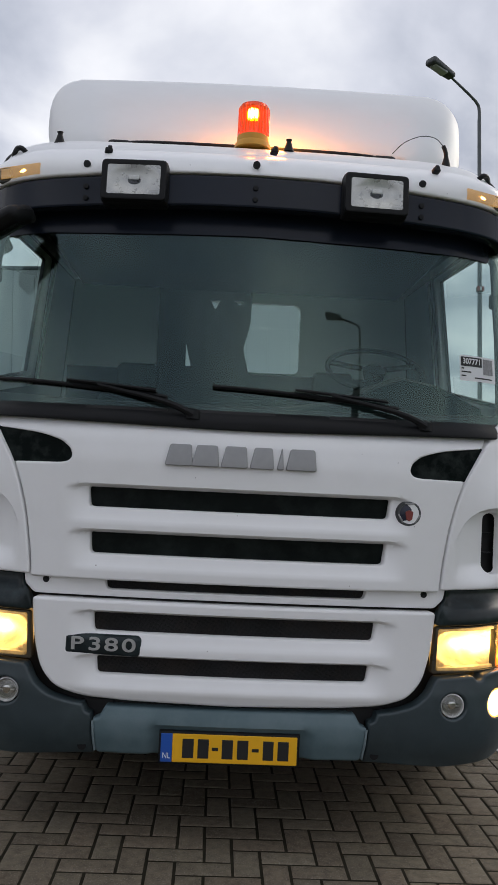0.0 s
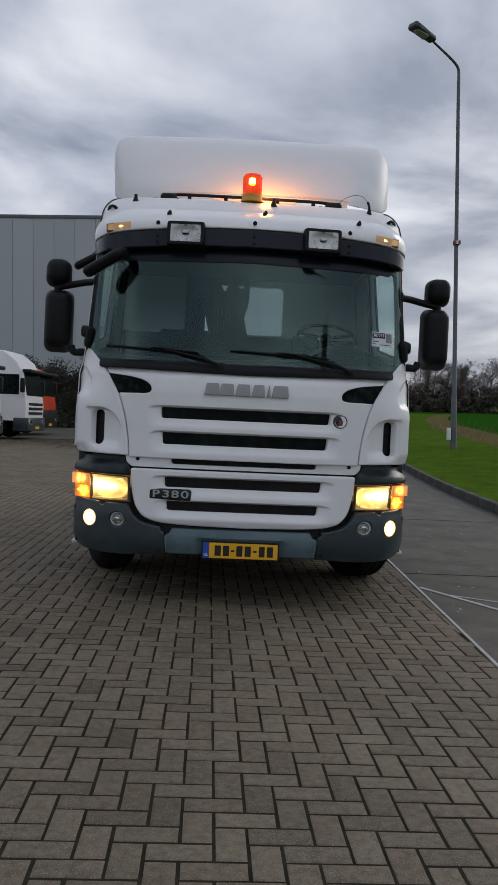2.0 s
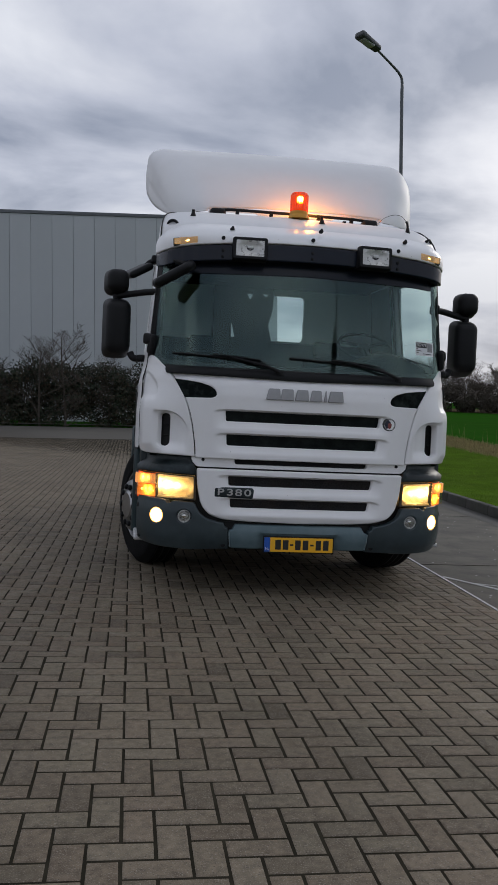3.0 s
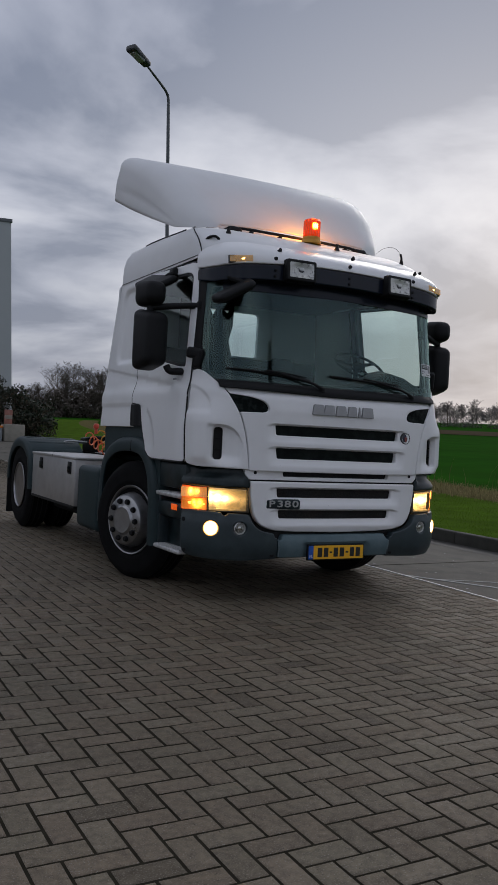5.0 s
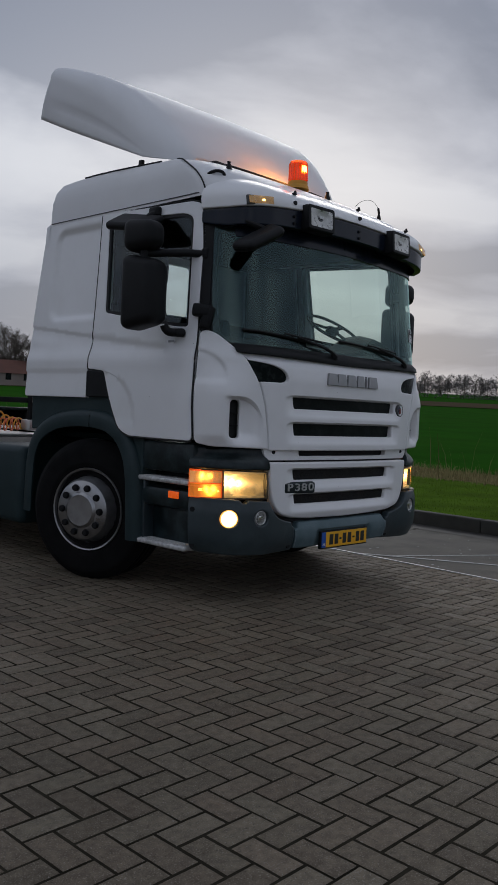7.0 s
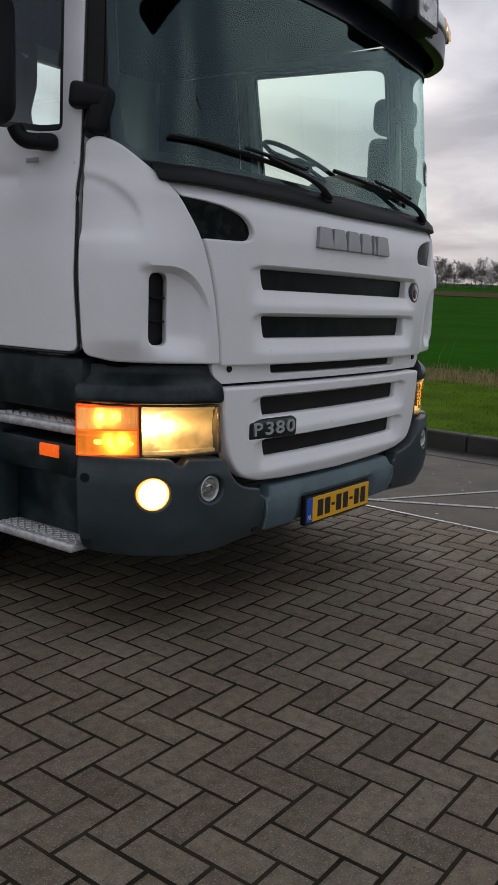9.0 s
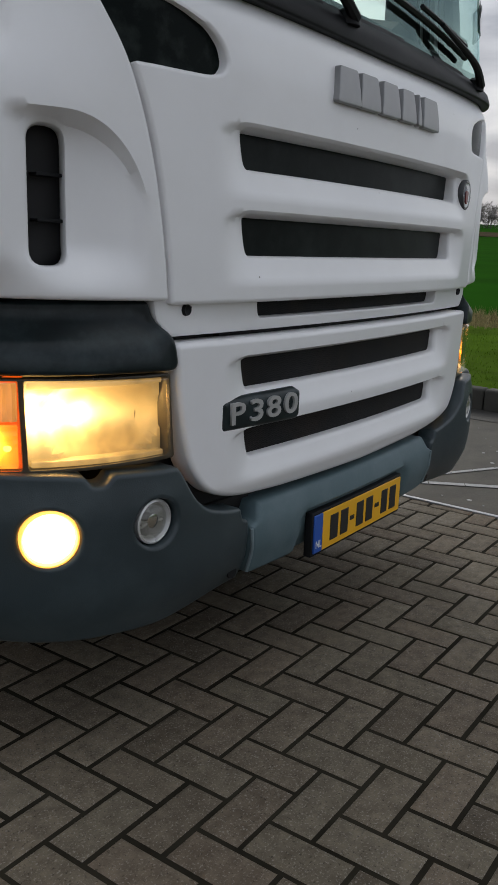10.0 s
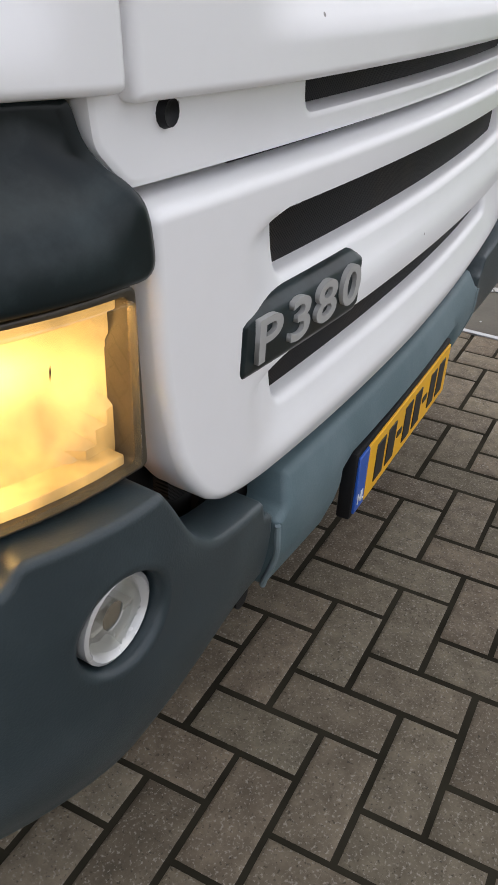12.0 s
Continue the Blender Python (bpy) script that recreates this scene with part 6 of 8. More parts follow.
arch_pts = [(p.x, p.y) for p in bow([(0.79, 0.36, 0), (0.80, 0.60, 0), (0.825, 0.83, 0), (0.885, 1.00, 0), (1.015, 1.14, 0), (1.20, 1.215, 0), (1.475, 1.233, 0), (1.78, 1.205, 0), (2.02, 1.12, 0), (2.15, 1.00, 0), (2.22, 0.80, 0), (2.24, 0.42, 0)], 3)]
for g in (-1, 1):
    part("wheel_arch", arch_strip(0, 0, [(y, z) for y, z in reversed(arch_pts)], g * 1.235, g * 0.75), FENDER, truck, "teal-grey plastic wheel arch", angle=45)
    part("arch_seam", tube([(g * 1.236, 1.37, 1.115), (g * 1.236, 1.37, 1.185), (g * 1.222, 1.37, 1.212), (g * 1.19, 1.37, 1.224)], 0.004, 6), SEAL_AND_SHADE, truck)
    # upper filler between the arch and the cab
    pan = rounded([(0.93, 1.06), (1.10, 1.19), (1.165, 1.33), (2.20, 1.33), (2.20, 1.06), (2.02, 1.08), (1.80, 1.17), (1.55, 1.20), (1.25, 1.19), (1.06, 1.12), (0.93, 1.00), (0.85, 0.82), (0.80, 0.80), (0.80, 1.06)], 0.02)
    panel("arch_filler", pan, FENDER, truck, at=lambda u, v, d: np.stack([1.190 + d, np.asarray(u, float), np.asarray(v, float)], 1), step=0.1, lip=0.006, thick=0.3, flip=g < 0, label="dark filler above the wheel arch")
    # step well
    part("step_well", box(g * 0.86, g * 1.06, 0.34, 0.80, 0.34, 1.04, 0.01), BLACK, truck)
    # darker plastic than the bumper: shade round the steps put into the colour
    part("step_cheek", box(g * 0.9, g * 1.185, 0.31, 0.84, 0.85, 1.05, 0.02), SHROUD, truck, "grey trim above the steps, darkened for shade")
    part("step_valance", box(g * 0.9, g * 1.188, 0.31, 0.83, 0.615, 0.745, 0.03), SHROUD, truck)
    for z, y0, x in ((0.812, 0.328, 1.205), (0.390, 0.335, 1.215)):
        stp = new("step")
        stp.parent = truck
        tagged(stp, "grey metal step with a pierced tread")
        part("step_plate", box(g * 0.95, g * x, y0, 0.845, z - 0.034, z, 0.012, 3), STEP_ALU, stp)
        # raised diamond tread: two families of slanted bars
        for sl in (1, -1):
            for i in range(11):
                part("tread_bar", box(-0.003, 0.003, -0.066, 0.066, -0.002, 0.003, 0.001, 1), STEP_ALU, stp, m=Matrix.Translation((g * (x - 0.062), y0 + 0.045 + 0.041 * i, z)) @ pose(0, 0, 0, 0, 0, sl * 38))
    # no lamp: the reflector's glow is put into its material
    part("side_reflector", box(g * 1.185, g * 1.197, 0.425, 0.525, 0.684, 0.730, 0.004), AMBER_DIM_GLOW, truck, "amber side reflector with an added glow")
    # darkened likewise for the shade low beside the steps
    part("step_flank", box(g * 0.93, g * 1.10, 0.29, 0.80, 0.345, 0.62, 0.02), SHROUD, truck)
    part("step_upright", box(g * 1.08, g * 1.185, 0.775, 0.80, 0.36, 0.80, 0.004), BUMPER, truck)

# ---------------------------------------------------------------- chassis behind the cab
for g in (-1, 1):
    part("frame_rail", join(box(g * 0.36, g * 0.43, 0.35, 6.15, 0.72, 0.99, 0.008), box(g * 0.30, g * 0.43, 0.35, 6.15, 0.97, 0.995)), CHASSIS, truck, "dark chassis rail")
part("front_axle", box(-0.95, 0.95, 1.36, 1.54, 0.42, 0.56, 0.03), CHASSIS, truck)
part("rear_axle", box(-1.0, 1.0, REAR_Y - 0.1, REAR_Y + 0.1, 0.42, 0.62, 0.05), CHASSIS, truck)
part("engine_block", box(-0.45, 0.45, 0.25, 2.1, 0.40, 1.02, 0.08), CHASSIS, truck)
# unseen boxes added to keep light from under the truck
part("undertray", box(-1.0, 1.0, 0.14, 0.84, 0.34, 0.40, 0.02), CHASSIS, truck)
part("inner_guard", box(-0.78, -0.70, 0.8, 2.1, 0.32, 1.1, 0.02), CHASSIS, truck)
part("inner_guard", box(0.70, 0.78, 0.8, 2.1, 0.32, 1.1, 0.02), CHASSIS, truck)
part("underbody", box(-0.92, 0.92, 2.32, 4.88, 0.30, 0.80, 0.04), CHASSIS, truck)
part("mid_plate", box(-0.78, 0.78, 0.85, 2.32, 0.40, 0.52, 0.02), CHASSIS, truck)
part("sump", box(-0.40, 0.40, 0.6, 2.3, 0.28, 0.45, 0.05), CHASSIS, truck)
part("underrun_beam", box(-1.0, 1.0, 0.12, 0.24, 0.36, 0.50, 0.02), CHASSIS, truck)
part("cross_member", box(-0.43, 0.43, 6.05, 6.2, 0.62, 1.0, 0.01), CHASSIS, truck)
part("rear_panel_shield", box(-1.02, 1.02, 2.1, 2.14, 0.95, 1.32, 0.01), CHASSIS, truck)
for g in (-1, 1):
    # side tank just behind the front wheel and the tool box after it
    part("side_tank", box(g * 0.55, g * 1.205, 2.30, 2.98, 0.285, 0.915, 0.06, 4), FENDER, truck, "teal-grey plastic side tank", angle=60)
    tool = new("tool_box")
    tool.parent = truck
    tagged(tool, "aluminium tool box with black latches")
    part("box_body", box(g * 0.50, g * 1.215, 3.03, 4.80, 0.465, 0.955, 0.006), ALU, tool)
    part("box_lid", box(g * 0.50, g * 1.225, 3.02, 4.81, 0.957, 0.985, 0.008), ALU, tool)
    part("lid_seam", box(g * 1.214, g * 1.2255, 3.885, 3.895, 0.957, 0.987), SEAL_AND_SHADE, tool)
    part("box_rail", box(g * 1.15, g * 1.219, 3.03, 4.80, 0.445, 0.475, 0.004), BLACK, tool)
    for y in (3.22, 4.38):
        la = part("latch", box(g * 1.214, g * 1.228, y - 0.06, y + 0.06, 0.80, 0.93, 0.008), BLACK, tool, "black paddle latch")
        part("latch_paddle", box(g * 1.226, g * 1.236, y - 0.035, y + 0.035, 0.815, 0.88, 0.004), BLACK_GLOSS, la)
    # rear mudguard: a ribbed half shell, and its flap
    guard_pts = [(p.x, p.y) for p in bow([(REAR_Y + 0.66, 0.60, 0), (REAR_Y + 0.63, 0.80, 0), (REAR_Y + 0.50, 1.00, 0), (REAR_Y + 0.25, 1.125, 0), (REAR_Y, 1.155, 0), (REAR_Y - 0.25, 1.125, 0), (REAR_Y - 0.50, 1.00, 0), (REAR_Y - 0.61, 0.80, 0), (REAR_Y - 0.63, 0.52, 0)], 4)]
    part("rear_mudguard", arch_strip(0, 0, guard_pts, g * 1.25, g * 0.56), FENDER, truck, "teal-grey rear mudguard", angle=45)
    for k in range(3, 30, 3):
        y, z = guard_pts[k]
        y2, z2 = guard_pts[k + 1]
        ang = math.degrees(math.atan2(z2 - z, y2 - y))
        part("guard_rib", box(g * 0.62, g * 1.20, -0.03, 0.03, -0.004, 0.010, 0.006), FENDER, truck, m=Matrix.Translation((0, y, z)) @ pose(0, 0, 0, ang, 0, 0))
    part("mud_flap", box(g * 0.60, g * 1.23, REAR_Y + 0.655, REAR_Y + 0.67, 0.12, 0.66, 0.004), BLACK, truck, "black rubber mud flap")
    part("rear_lamp_box", box(g * 0.62, g * 1.18, REAR_Y + 0.70, REAR_Y + 0.78, 0.62, 0.76, 0.01), BLACK, truck)
part("deck_plate", box(-0.50, 0.50, 2.3, 4.6, 0.998, 1.006, 0.002), ALU, truck, "aluminium walkway plate behind the cab")
for i in range(16):
    for k in range(7):
        if (i + k) % 2 == 0:
            part("tread_bar", box(-0.03, 0.03, -0.005, 0.005, 0, 0.004, 0.001, 1), ALU, truck, m=Matrix.Translation((-0.42 + 0.14 * k, 2.5 + 0.13 * i, 1.006)) @ pose(0, 0, 0, 0, 0, 45 if k % 2 else -45))
fifth = new("fifth_wheel")
fifth.parent = truck
fifth.matrix_basis = Matrix.Translation((0, REAR_Y - 0.35, 1.02))
tagged(fifth, "greasy black fifth-wheel coupling")
part("coupling_plate", join(box(-0.46, 0.46, -0.35, 0.30, 0.13, 0.17, 0.02), box(-0.46, -0.12, 0.30, 0.62, 0.10, 0.14, 0.02), box(0.12, 0.46, 0.30, 0.62, 0.10, 0.14, 0.02)), BLACK_GLOSS, fifth, m=pose(0, 0, 0, -3, 0, 0))
for g in (-1, 1):
    part("coupling_stand", box(g * 0.36, g * 0.46, -0.2, 0.2, -0.02, 0.14, 0.02), CHASSIS, fifth)
part("release_handle", tube([(-0.40, 0.0, 0.10), (-0.72, -0.05, 0.11), (-0.78, -0.05, 0.09)], 0.012, 8), STEEL, fifth)

# air and power coils behind the cab, hanging between the stand and the deck
coil_stand = new("coil_stand")
coil_stand.parent = truck
coil_stand.matrix_basis = Matrix.Translation((-0.44, 3.42, 1.0))
tagged(coil_stand, "dark stand for the trailer lines")
part("stand_foot", box(-0.07, 0.07, -0.08, 0.08, 0.0, 0.10, 0.012), ALU, coil_stand)
part("stand_post", box(-0.035, 0.035, -0.03, 0.03, 0.05, 0.50, 0.012), CHASSIS, coil_stand)
part("stand_bar", box(-0.36, 0.06, -0.02, 0.02, 0.26, 0.31, 0.01), CHASSIS, coil_stand, m=pose(0, 0.0, 0, 0, 0, -48))
part("stand_hose", tube(bow([(0, 0, 0.42), (0.0, 0.02, 0.60), (0.10, -0.12, 0.68), (0.22, -0.40, 0.60), (0.26, -0.7, 0.50)], 5), 0.014, 8), BLACK, coil_stand)


def coil(name, mat, a, b, turns, r, wire, sag, lab):
    a, b = Vector(a), Vector(b)
    d = b - a
    u = d.cross(Vector((0, 0, 1))).normalized()
    pts = []
    n = turns * 12
    for i in range(n + 1):
        t = i / n
        c = a + d * t - Vector((0, 0, sag * math.sin(math.pi * t)))
        ang = 2 * math.pi * turns * t
        pts.append(c + r * (math.cos(ang) * u + math.sin(ang) * Vector((0, 0, 1))))
    part(name, tube(pts, wire, 6), mat, truck, lab)


coil("air_coil", material("orange_hose", (0.66, 0.15, 0.05), 0.4), (-0.80, 3.93, 1.20), (-0.52, 3.50, 1.06), 8, 0.060, 0.008, 0.07, "orange coiled air line")
coil("power_coil", material("yellow_hose", (0.68, 0.33, 0.03), 0.4), (-0.68, 3.86, 1.24), (-0.50, 3.46, 1.06), 6, 0.052, 0.008, 0.06, "yellow coiled line")
coil("air_coil", material("red_hose", (0.55, 0.07, 0.04), 0.4), (-0.38, 3.28, 1.08), (-0.30, 2.62, 1.34), 9, 0.055, 0.008, 0.10, "red coiled air line")
for x, y, z, c in ((-0.753, 3.815, 1.325, "red_hose"), (-0.620, 3.82, 1.345, "yellow_hose")):
    part("coupling_head", join(soft_box(0.06, 0.06, 0.06, 0.02), tube([(0, 0, -0.09), (0, 0, 0.0)], 0.018, 8)), bpy.data.materials[c], truck, m=Matrix.Translation((x, y, z)))

# ---------------------------------------------------------------- ground
def gz(x, y):
    """Height of the land: level round the truck, then a slow rise."""
    r = 0.75 * x + 0.66 * y - 11.0
    return 0.033 * 0.5 * (r + np.sqrt(np.asarray(r) ** 2 + 4.0)) - 0.002


FIELD = material("field_grass", (0.016, 0.074, 0.005), 0.95, spec=0.05, ior=1.06, vary=0.25, scale=0.35, grain=0.6, grain_scale=9, dirt=(0.024, 0.078, 0.007), dirt_amount=0.6, dirt_scale=0.05)
VERGE = material("verge_grass", (0.066, 0.120, 0.012), 0.95, spec=0.05, ior=1.06, vary=0.35, scale=1.5, grain=0.8, grain_scale=30, dirt=(0.062, 0.080, 0.02), dirt_amount=0.55, dirt_scale=0.6)
YARD = material("yard_paving", (0.070, 0.064, 0.053), 0.8, vary=0.18, scale=0.4, grain=0.4, grain_scale=9, dirt=(0.085, 0.082, 0.070), dirt_amount=0.6, dirt_scale=0.25)
CONCRETE = material("concrete_slab", (0.116, 0.108, 0.090), 0.75, ior=1.25, vary=0.28, scale=1.6, grain=0.35, grain_scale=90, dirt=(0.052, 0.050, 0.046), dirt_amount=0.8, dirt_scale=2.4)
JOINT = material("joint_sand", (0.027, 0.024, 0.017), 0.95, ior=1.1, vary=0.5, scale=6, grain=0.4, grain_scale=60)
KERB_M = material("kerb_concrete", (0.048, 0.046, 0.038), 0.85, vary=0.22, scale=3, grain=0.4, grain_scale=40, dirt=(0.018, 0.020, 0.012), dirt_amount=0.9, dirt_scale=2.2)
PAINT = material("worn_white_paint", (0.42, 0.42, 0.41), 0.7, vary=0.25, scale=4, dirt=(0.18, 0.175, 0.165), dirt_amount=0.9, dirt_scale=7)
SOIL = material("field_soil", (0.075, 0.058, 0.036), 0.95, spec=0.05, ior=1.06, vary=0.2, scale=0.3)


def land(name, x0, x1, y0, y1, nx, ny, lift, mat, label, category, lines=None):
    """A sheet that follows the land; lines(u, y) may bend its x."""
    V, F = [], []
    for j in range(ny + 1):
        y = y0 + (y1 - y0) * j / ny
        for i in range(nx + 1):
            u = i / nx
            x = x0 + (x1 - x0) * u if lines is None else lines(u, y)
            V.append((x, y, float(gz(x, y)) + lift))
    for j in range(ny):
        for i in range(nx):
            a = j * (nx + 1) + i
            F.append((a, a + 1, a + nx + 2, a + nx + 1))
    return tagged(part(name, raw(name, V, F), mat), label, category, kind="structure")


def kerb_x(y):
    return 3.86 + 0.045 * y + 0.0015 * y * y if y > 0 else 3.86 + (0.12 * y if y > -3 else 0.05 * (y + 3) - 0.36)


def strip_x(y):
    return 1.462 + 0.036 * y


# one sheet to the horizon, finer near the middle
xs_ = np.concatenate([-np.geomspace(1200, 40, 14), np.linspace(-32, 60, 24), np.geomspace(75, 1200, 14)])
ys_ = np.concatenate([-np.geomspace(1200, 30, 12), np.linspace(-24, 80, 27), np.geomspace(95, 1200, 14)])
V = [(x, y, float(gz(x, y)) - 0.045) for y in ys_ for x in xs_]
nx_ = len(xs_)
F = [(j * nx_ + i, j * nx_ + i + 1, (j + 1) * nx_ + i + 1, (j + 1) * nx_ + i) for j in range(len(ys_) - 1) for i in range(nx_ - 1)]
tagged(part("ground", raw("ground", V, F), FIELD), "green winter field that runs to the horizon", "field", kind="structure")

pavement = land("pavement", -70, 1.46, -60, 40.5, 24, 50, -0.030, YARD, "brown-grey paved yard with sandy joints", "pavement", lines=lambda u, y: -70 + (strip_x(y) + 70) * u)
land("joint_bed", -11.2, 1.46, -7.7, 28.1, 40, 90, -0.0030, JOINT, "dark sandy joints between the paving bricks", "pavement", lines=lambda u, y: -11.2 + (strip_x(y) - 0.005 + 11.2) * u)
land("road", 1.46, 3.5, -60, 60, 6, 60, -0.006, CONCRETE, "grey concrete lane beside the paving", "road", lines=lambda u, y: strip_x(y) + (kerb_x(y) + 0.02 - strip_x(y)) * u)
land("gutter", 3.4, 3.86, -60, 60, 2, 60, -0.002, material("damp_gutter", (0.040, 0.037, 0.031), 0.7, vary=0.35, scale=2.5, grain=0.4, grain_scale=60, dirt=(0.085, 0.08, 0.068), dirt_amount=0.7, dirt_scale=1.2), "dark damp gutter strip along the kerb", "gutter", lines=lambda u, y: kerb_x(y) - 0.36 + 0.38 * u)
land("verge", 3.6, 9, -60, 110, 10, 110, 0.125, VERGE, "rough grass verge behind the kerb", "grass", lines=lambda u, y: kerb_x(y) + 0.13 + 5.1 * u)

# field beyond the ditch: a brown strip of bare soil far out
land("soil_strip", 70, 400, -200, 300, 10, 20, 0.03, SOIL, "bare brown strip beyond the green field", "field", lines=lambda u, y: 118 + 60 * u - 0.45 * y)

# slab joints and the steel edge strip
edge = new("edge_strip")
tagged(edge, "grey metal strip between paving and concrete", "edging", kind="structure")
for k in range(-10, 14):
    y0, y1 = k * 2.0, k * 2.0 + 1.99
    a, b = strip_x(y0), strip_x(y1)
    bm = box(-0.012, 0.012, 0, y1 - y0, -0.03, 0.006, 0.002, 1)
    part("strip_bar", bm, STEEL, edge, m=Matrix.Translation((a, y0, float(gz(a, y0)))) @ pose(0, 0, 0, 0, 0, -math.degrees(math.atan2(b - a, y1 - y0))))
slab = new("slab_joints")
tagged(slab, "dark joints between concrete slabs", "joint", kind="structure")
for y in np.arange(-11.0, 50, 4.2):
    x0, x1 = strip_x(y) + 0.02, kerb_x(y) - 0.02
    part("joint_line", box(x0, x1, y - 0.007, y + 0.007, 0, 0.002), JOINT, slab, m=Matrix.Translation((0, 0, float(gz((x0 + x1) / 2, y)) - 0.0055)))
mark = new("road_marking")
tagged(mark, "worn white painted lines on the concrete", "marking", kind="structure")


def paint_line(a, b, w):
    a, b = Vector((*a, 0)), Vector((*b, 0))
    n = 14
    for k in range(n):
        p, q = a + (b - a) * k / n, a + (b - a) * (k + 0.97) / n
        mid = (p + q) / 2
        part("paint_dash", box(-(q - p).length / 2, (q - p).length / 2, -w / 2, w / 2, 0, 0.002), PAINT, mark,
             m=Matrix.Translation((mid.x, mid.y, float(gz(mid.x, mid.y)) - 0.0035 + 0.0003)) @ pose(0, 0, 0, 0, 0, math.degrees(math.atan2(q.y - p.y, q.x - p.x))))


paint_line((1.53, 0.98), (2.75, -1.25), 0.045)
paint_line((1.66, 0.72), (3.5, -0.35), 0.03)

# pale bits of grit and droppings on the concrete
rg = random.Random(9)
fv, ff = [], []
for i in range(150):
    y = rg.uniform(-2.5, 6.0)
    x = rg.uniform(strip_x(y) + 0.05, kerb_x(y) - 0.05)
    r, z = rg.choice((0.004, 0.006, 0.009, 0.014)), float(gz(x, y)) - 0.0045
    k = len(fv)
    n = rg.randint(5, 7)
    ring = [(x + r * rg.uniform(0.6, 1.2) * math.cos(2 * math.pi * j / n), y + r * rg.uniform(0.6, 1.2) * math.sin(2 * math.pi * j / n)) for j in range(n)]
    fv += [(a, b, z) for a, b in ring] + [(x + (a - x) * 0.7, y + (b - y) * 0.7, z + 0.002) for a, b in ring]
    ff += [(k + j, k + (j + 1) % n, k + n + (j + 1) % n, k + n + j) for j in range(n)] + [tuple(k + n + j for j in range(n))]
tagged(part("grit", raw("grit", fv, ff), PAINT), "pale flecks of grit on the concrete lane", "grit", kind="stuff")

# kerb stones
kerb = new("kerb")
tagged(kerb, "mossy concrete kerb stones along the verge", "kerb", kind="structure")
kp = box(0, 0.13, 0.004, 0.996, -0.1, 0.155, 0.02, 3)
kme = bpy.data.meshes.new("kerb_stone")
kp.to_mesh(kme)
kp.free()
finish(kme)
kme.materials.append(KERB_M)
for k in range(-14, 46):
    y = k * 1.0
    a, b = kerb_x(y), kerb_x(y + 1)
    part("kerb_stone", kme, None, kerb, m=Matrix.Translation((a, y, float(gz(a, y)))) @ pose(0, 0, 0, math.degrees(math.atan2(float(gz(b, y + 1) - gz(a, y)), 1)), 0, -math.degrees(math.atan2(b - a, 1))))

# ---------------------------------------------------------------- grass, reeds
rng = np.random.default_rng(7)


def blades(name, n, place, h, w, mat, label, category, bend=0.5):
    """Many grass blades as one mesh: place(n) gives their feet."""
    P = place(n)
    a = rng.uniform(0, 2 * np.pi, n)
    hh = h * rng.uniform(0.5, 1.3, n)
    b = bend * rng.uniform(0.1, 1.0, n) * hh
    d = np.stack([np.cos(a), np.sin(a), 0 * a], 1)
    s = np.stack([-np.sin(a), np.cos(a), 0 * a], 1) * (w / 2)
    up = np.array([0, 0, 1.0])
    v0, v1 = P - s, P + s
    v2 = P + d * (0.35 * b)[:, None] + up * (0.6 * hh)[:, None] + s * 0.7
    v3 = P + d * (0.35 * b)[:, None] + up * (0.6 * hh)[:, None] - s * 0.7
    v4 = P + d * b[:, None] + up * hh[:, None]
    V = np.stack([v0, v1, v2, v3, v4], 1).reshape(-1, 3)
    i = np.arange(n) * 5
    F = [t for k in i.tolist() for t in ((k, k + 1, k + 2, k + 3), (k + 3, k + 2, k + 4))]
    me = bpy.data.meshes.new(name)
    me.from_pydata(V.tolist(), [], F)
    return tagged(part(name, me, mat), label, category, kind="stuff")


def verge_feet(x_from, x_to, y0, y1):
    def f(n):
        y = y0 + (y1 - y0) * rng.uniform(0, 1, n) ** 1.25
        x = np.array([kerb_x(v) for v in y]) + x_from + (x_to - x_from) * rng.uniform(0, 1, n)
        return np.stack([x, y, gz(x, y) + 0.115], 1)
    return f


BLADE = material("grass_blade", (0.105, 0.185, 0.018), 0.8, spec=0.1, ior=1.06, vary=0.3, scale=2, per_island=0.45)
STRAW = material("dry_straw", (0.27, 0.22, 0.11), 0.85, spec=0.1, ior=1.06, vary=0.3, scale=2, per_island=0.4)
blades("grass_blades", 80000, verge_feet(0.12, 5.1, -4, 26), 0.032, 0.006, BLADE, "short green grass blades on the verge", "grass")
blades("dry_grass", 26000, verge_feet(4.8, 7.4, -6, 50), 0.13, 0.008, STRAW, "dry yellow grass along the ditch", "grass", 0.9)
blades("reed_stalks", 170, verge_feet(4.9, 7.0, -6, 50), 0.8, 0.014, STRAW, "tall dry reed stalks", "reeds", 0.5)
land("ditch_bank", 8, 9, -60, 110, 3, 80, 0.10, material("dry_bank", (0.12, 0.105, 0.045), 0.95, spec=0.05, ior=1.06, vary=0.35, scale=2, grain=0.8, grain_scale=20), "dry grassy ditch bank", "bank", lines=lambda u, y: kerb_x(y) + 5.1 + 2.4 * u)

# ---------------------------------------------------------------- street lamps
GALV = material("galvanised_pole", (0.115, 0.125, 0.135), 0.55, metal=0.3, vary=0.15, scale=6, dirt=(0.08, 0.085, 0.085), dirt_amount=0.4)
LAMP_GREY = material("lamp_head_grey", (0.06, 0.065, 0.07), 0.5)


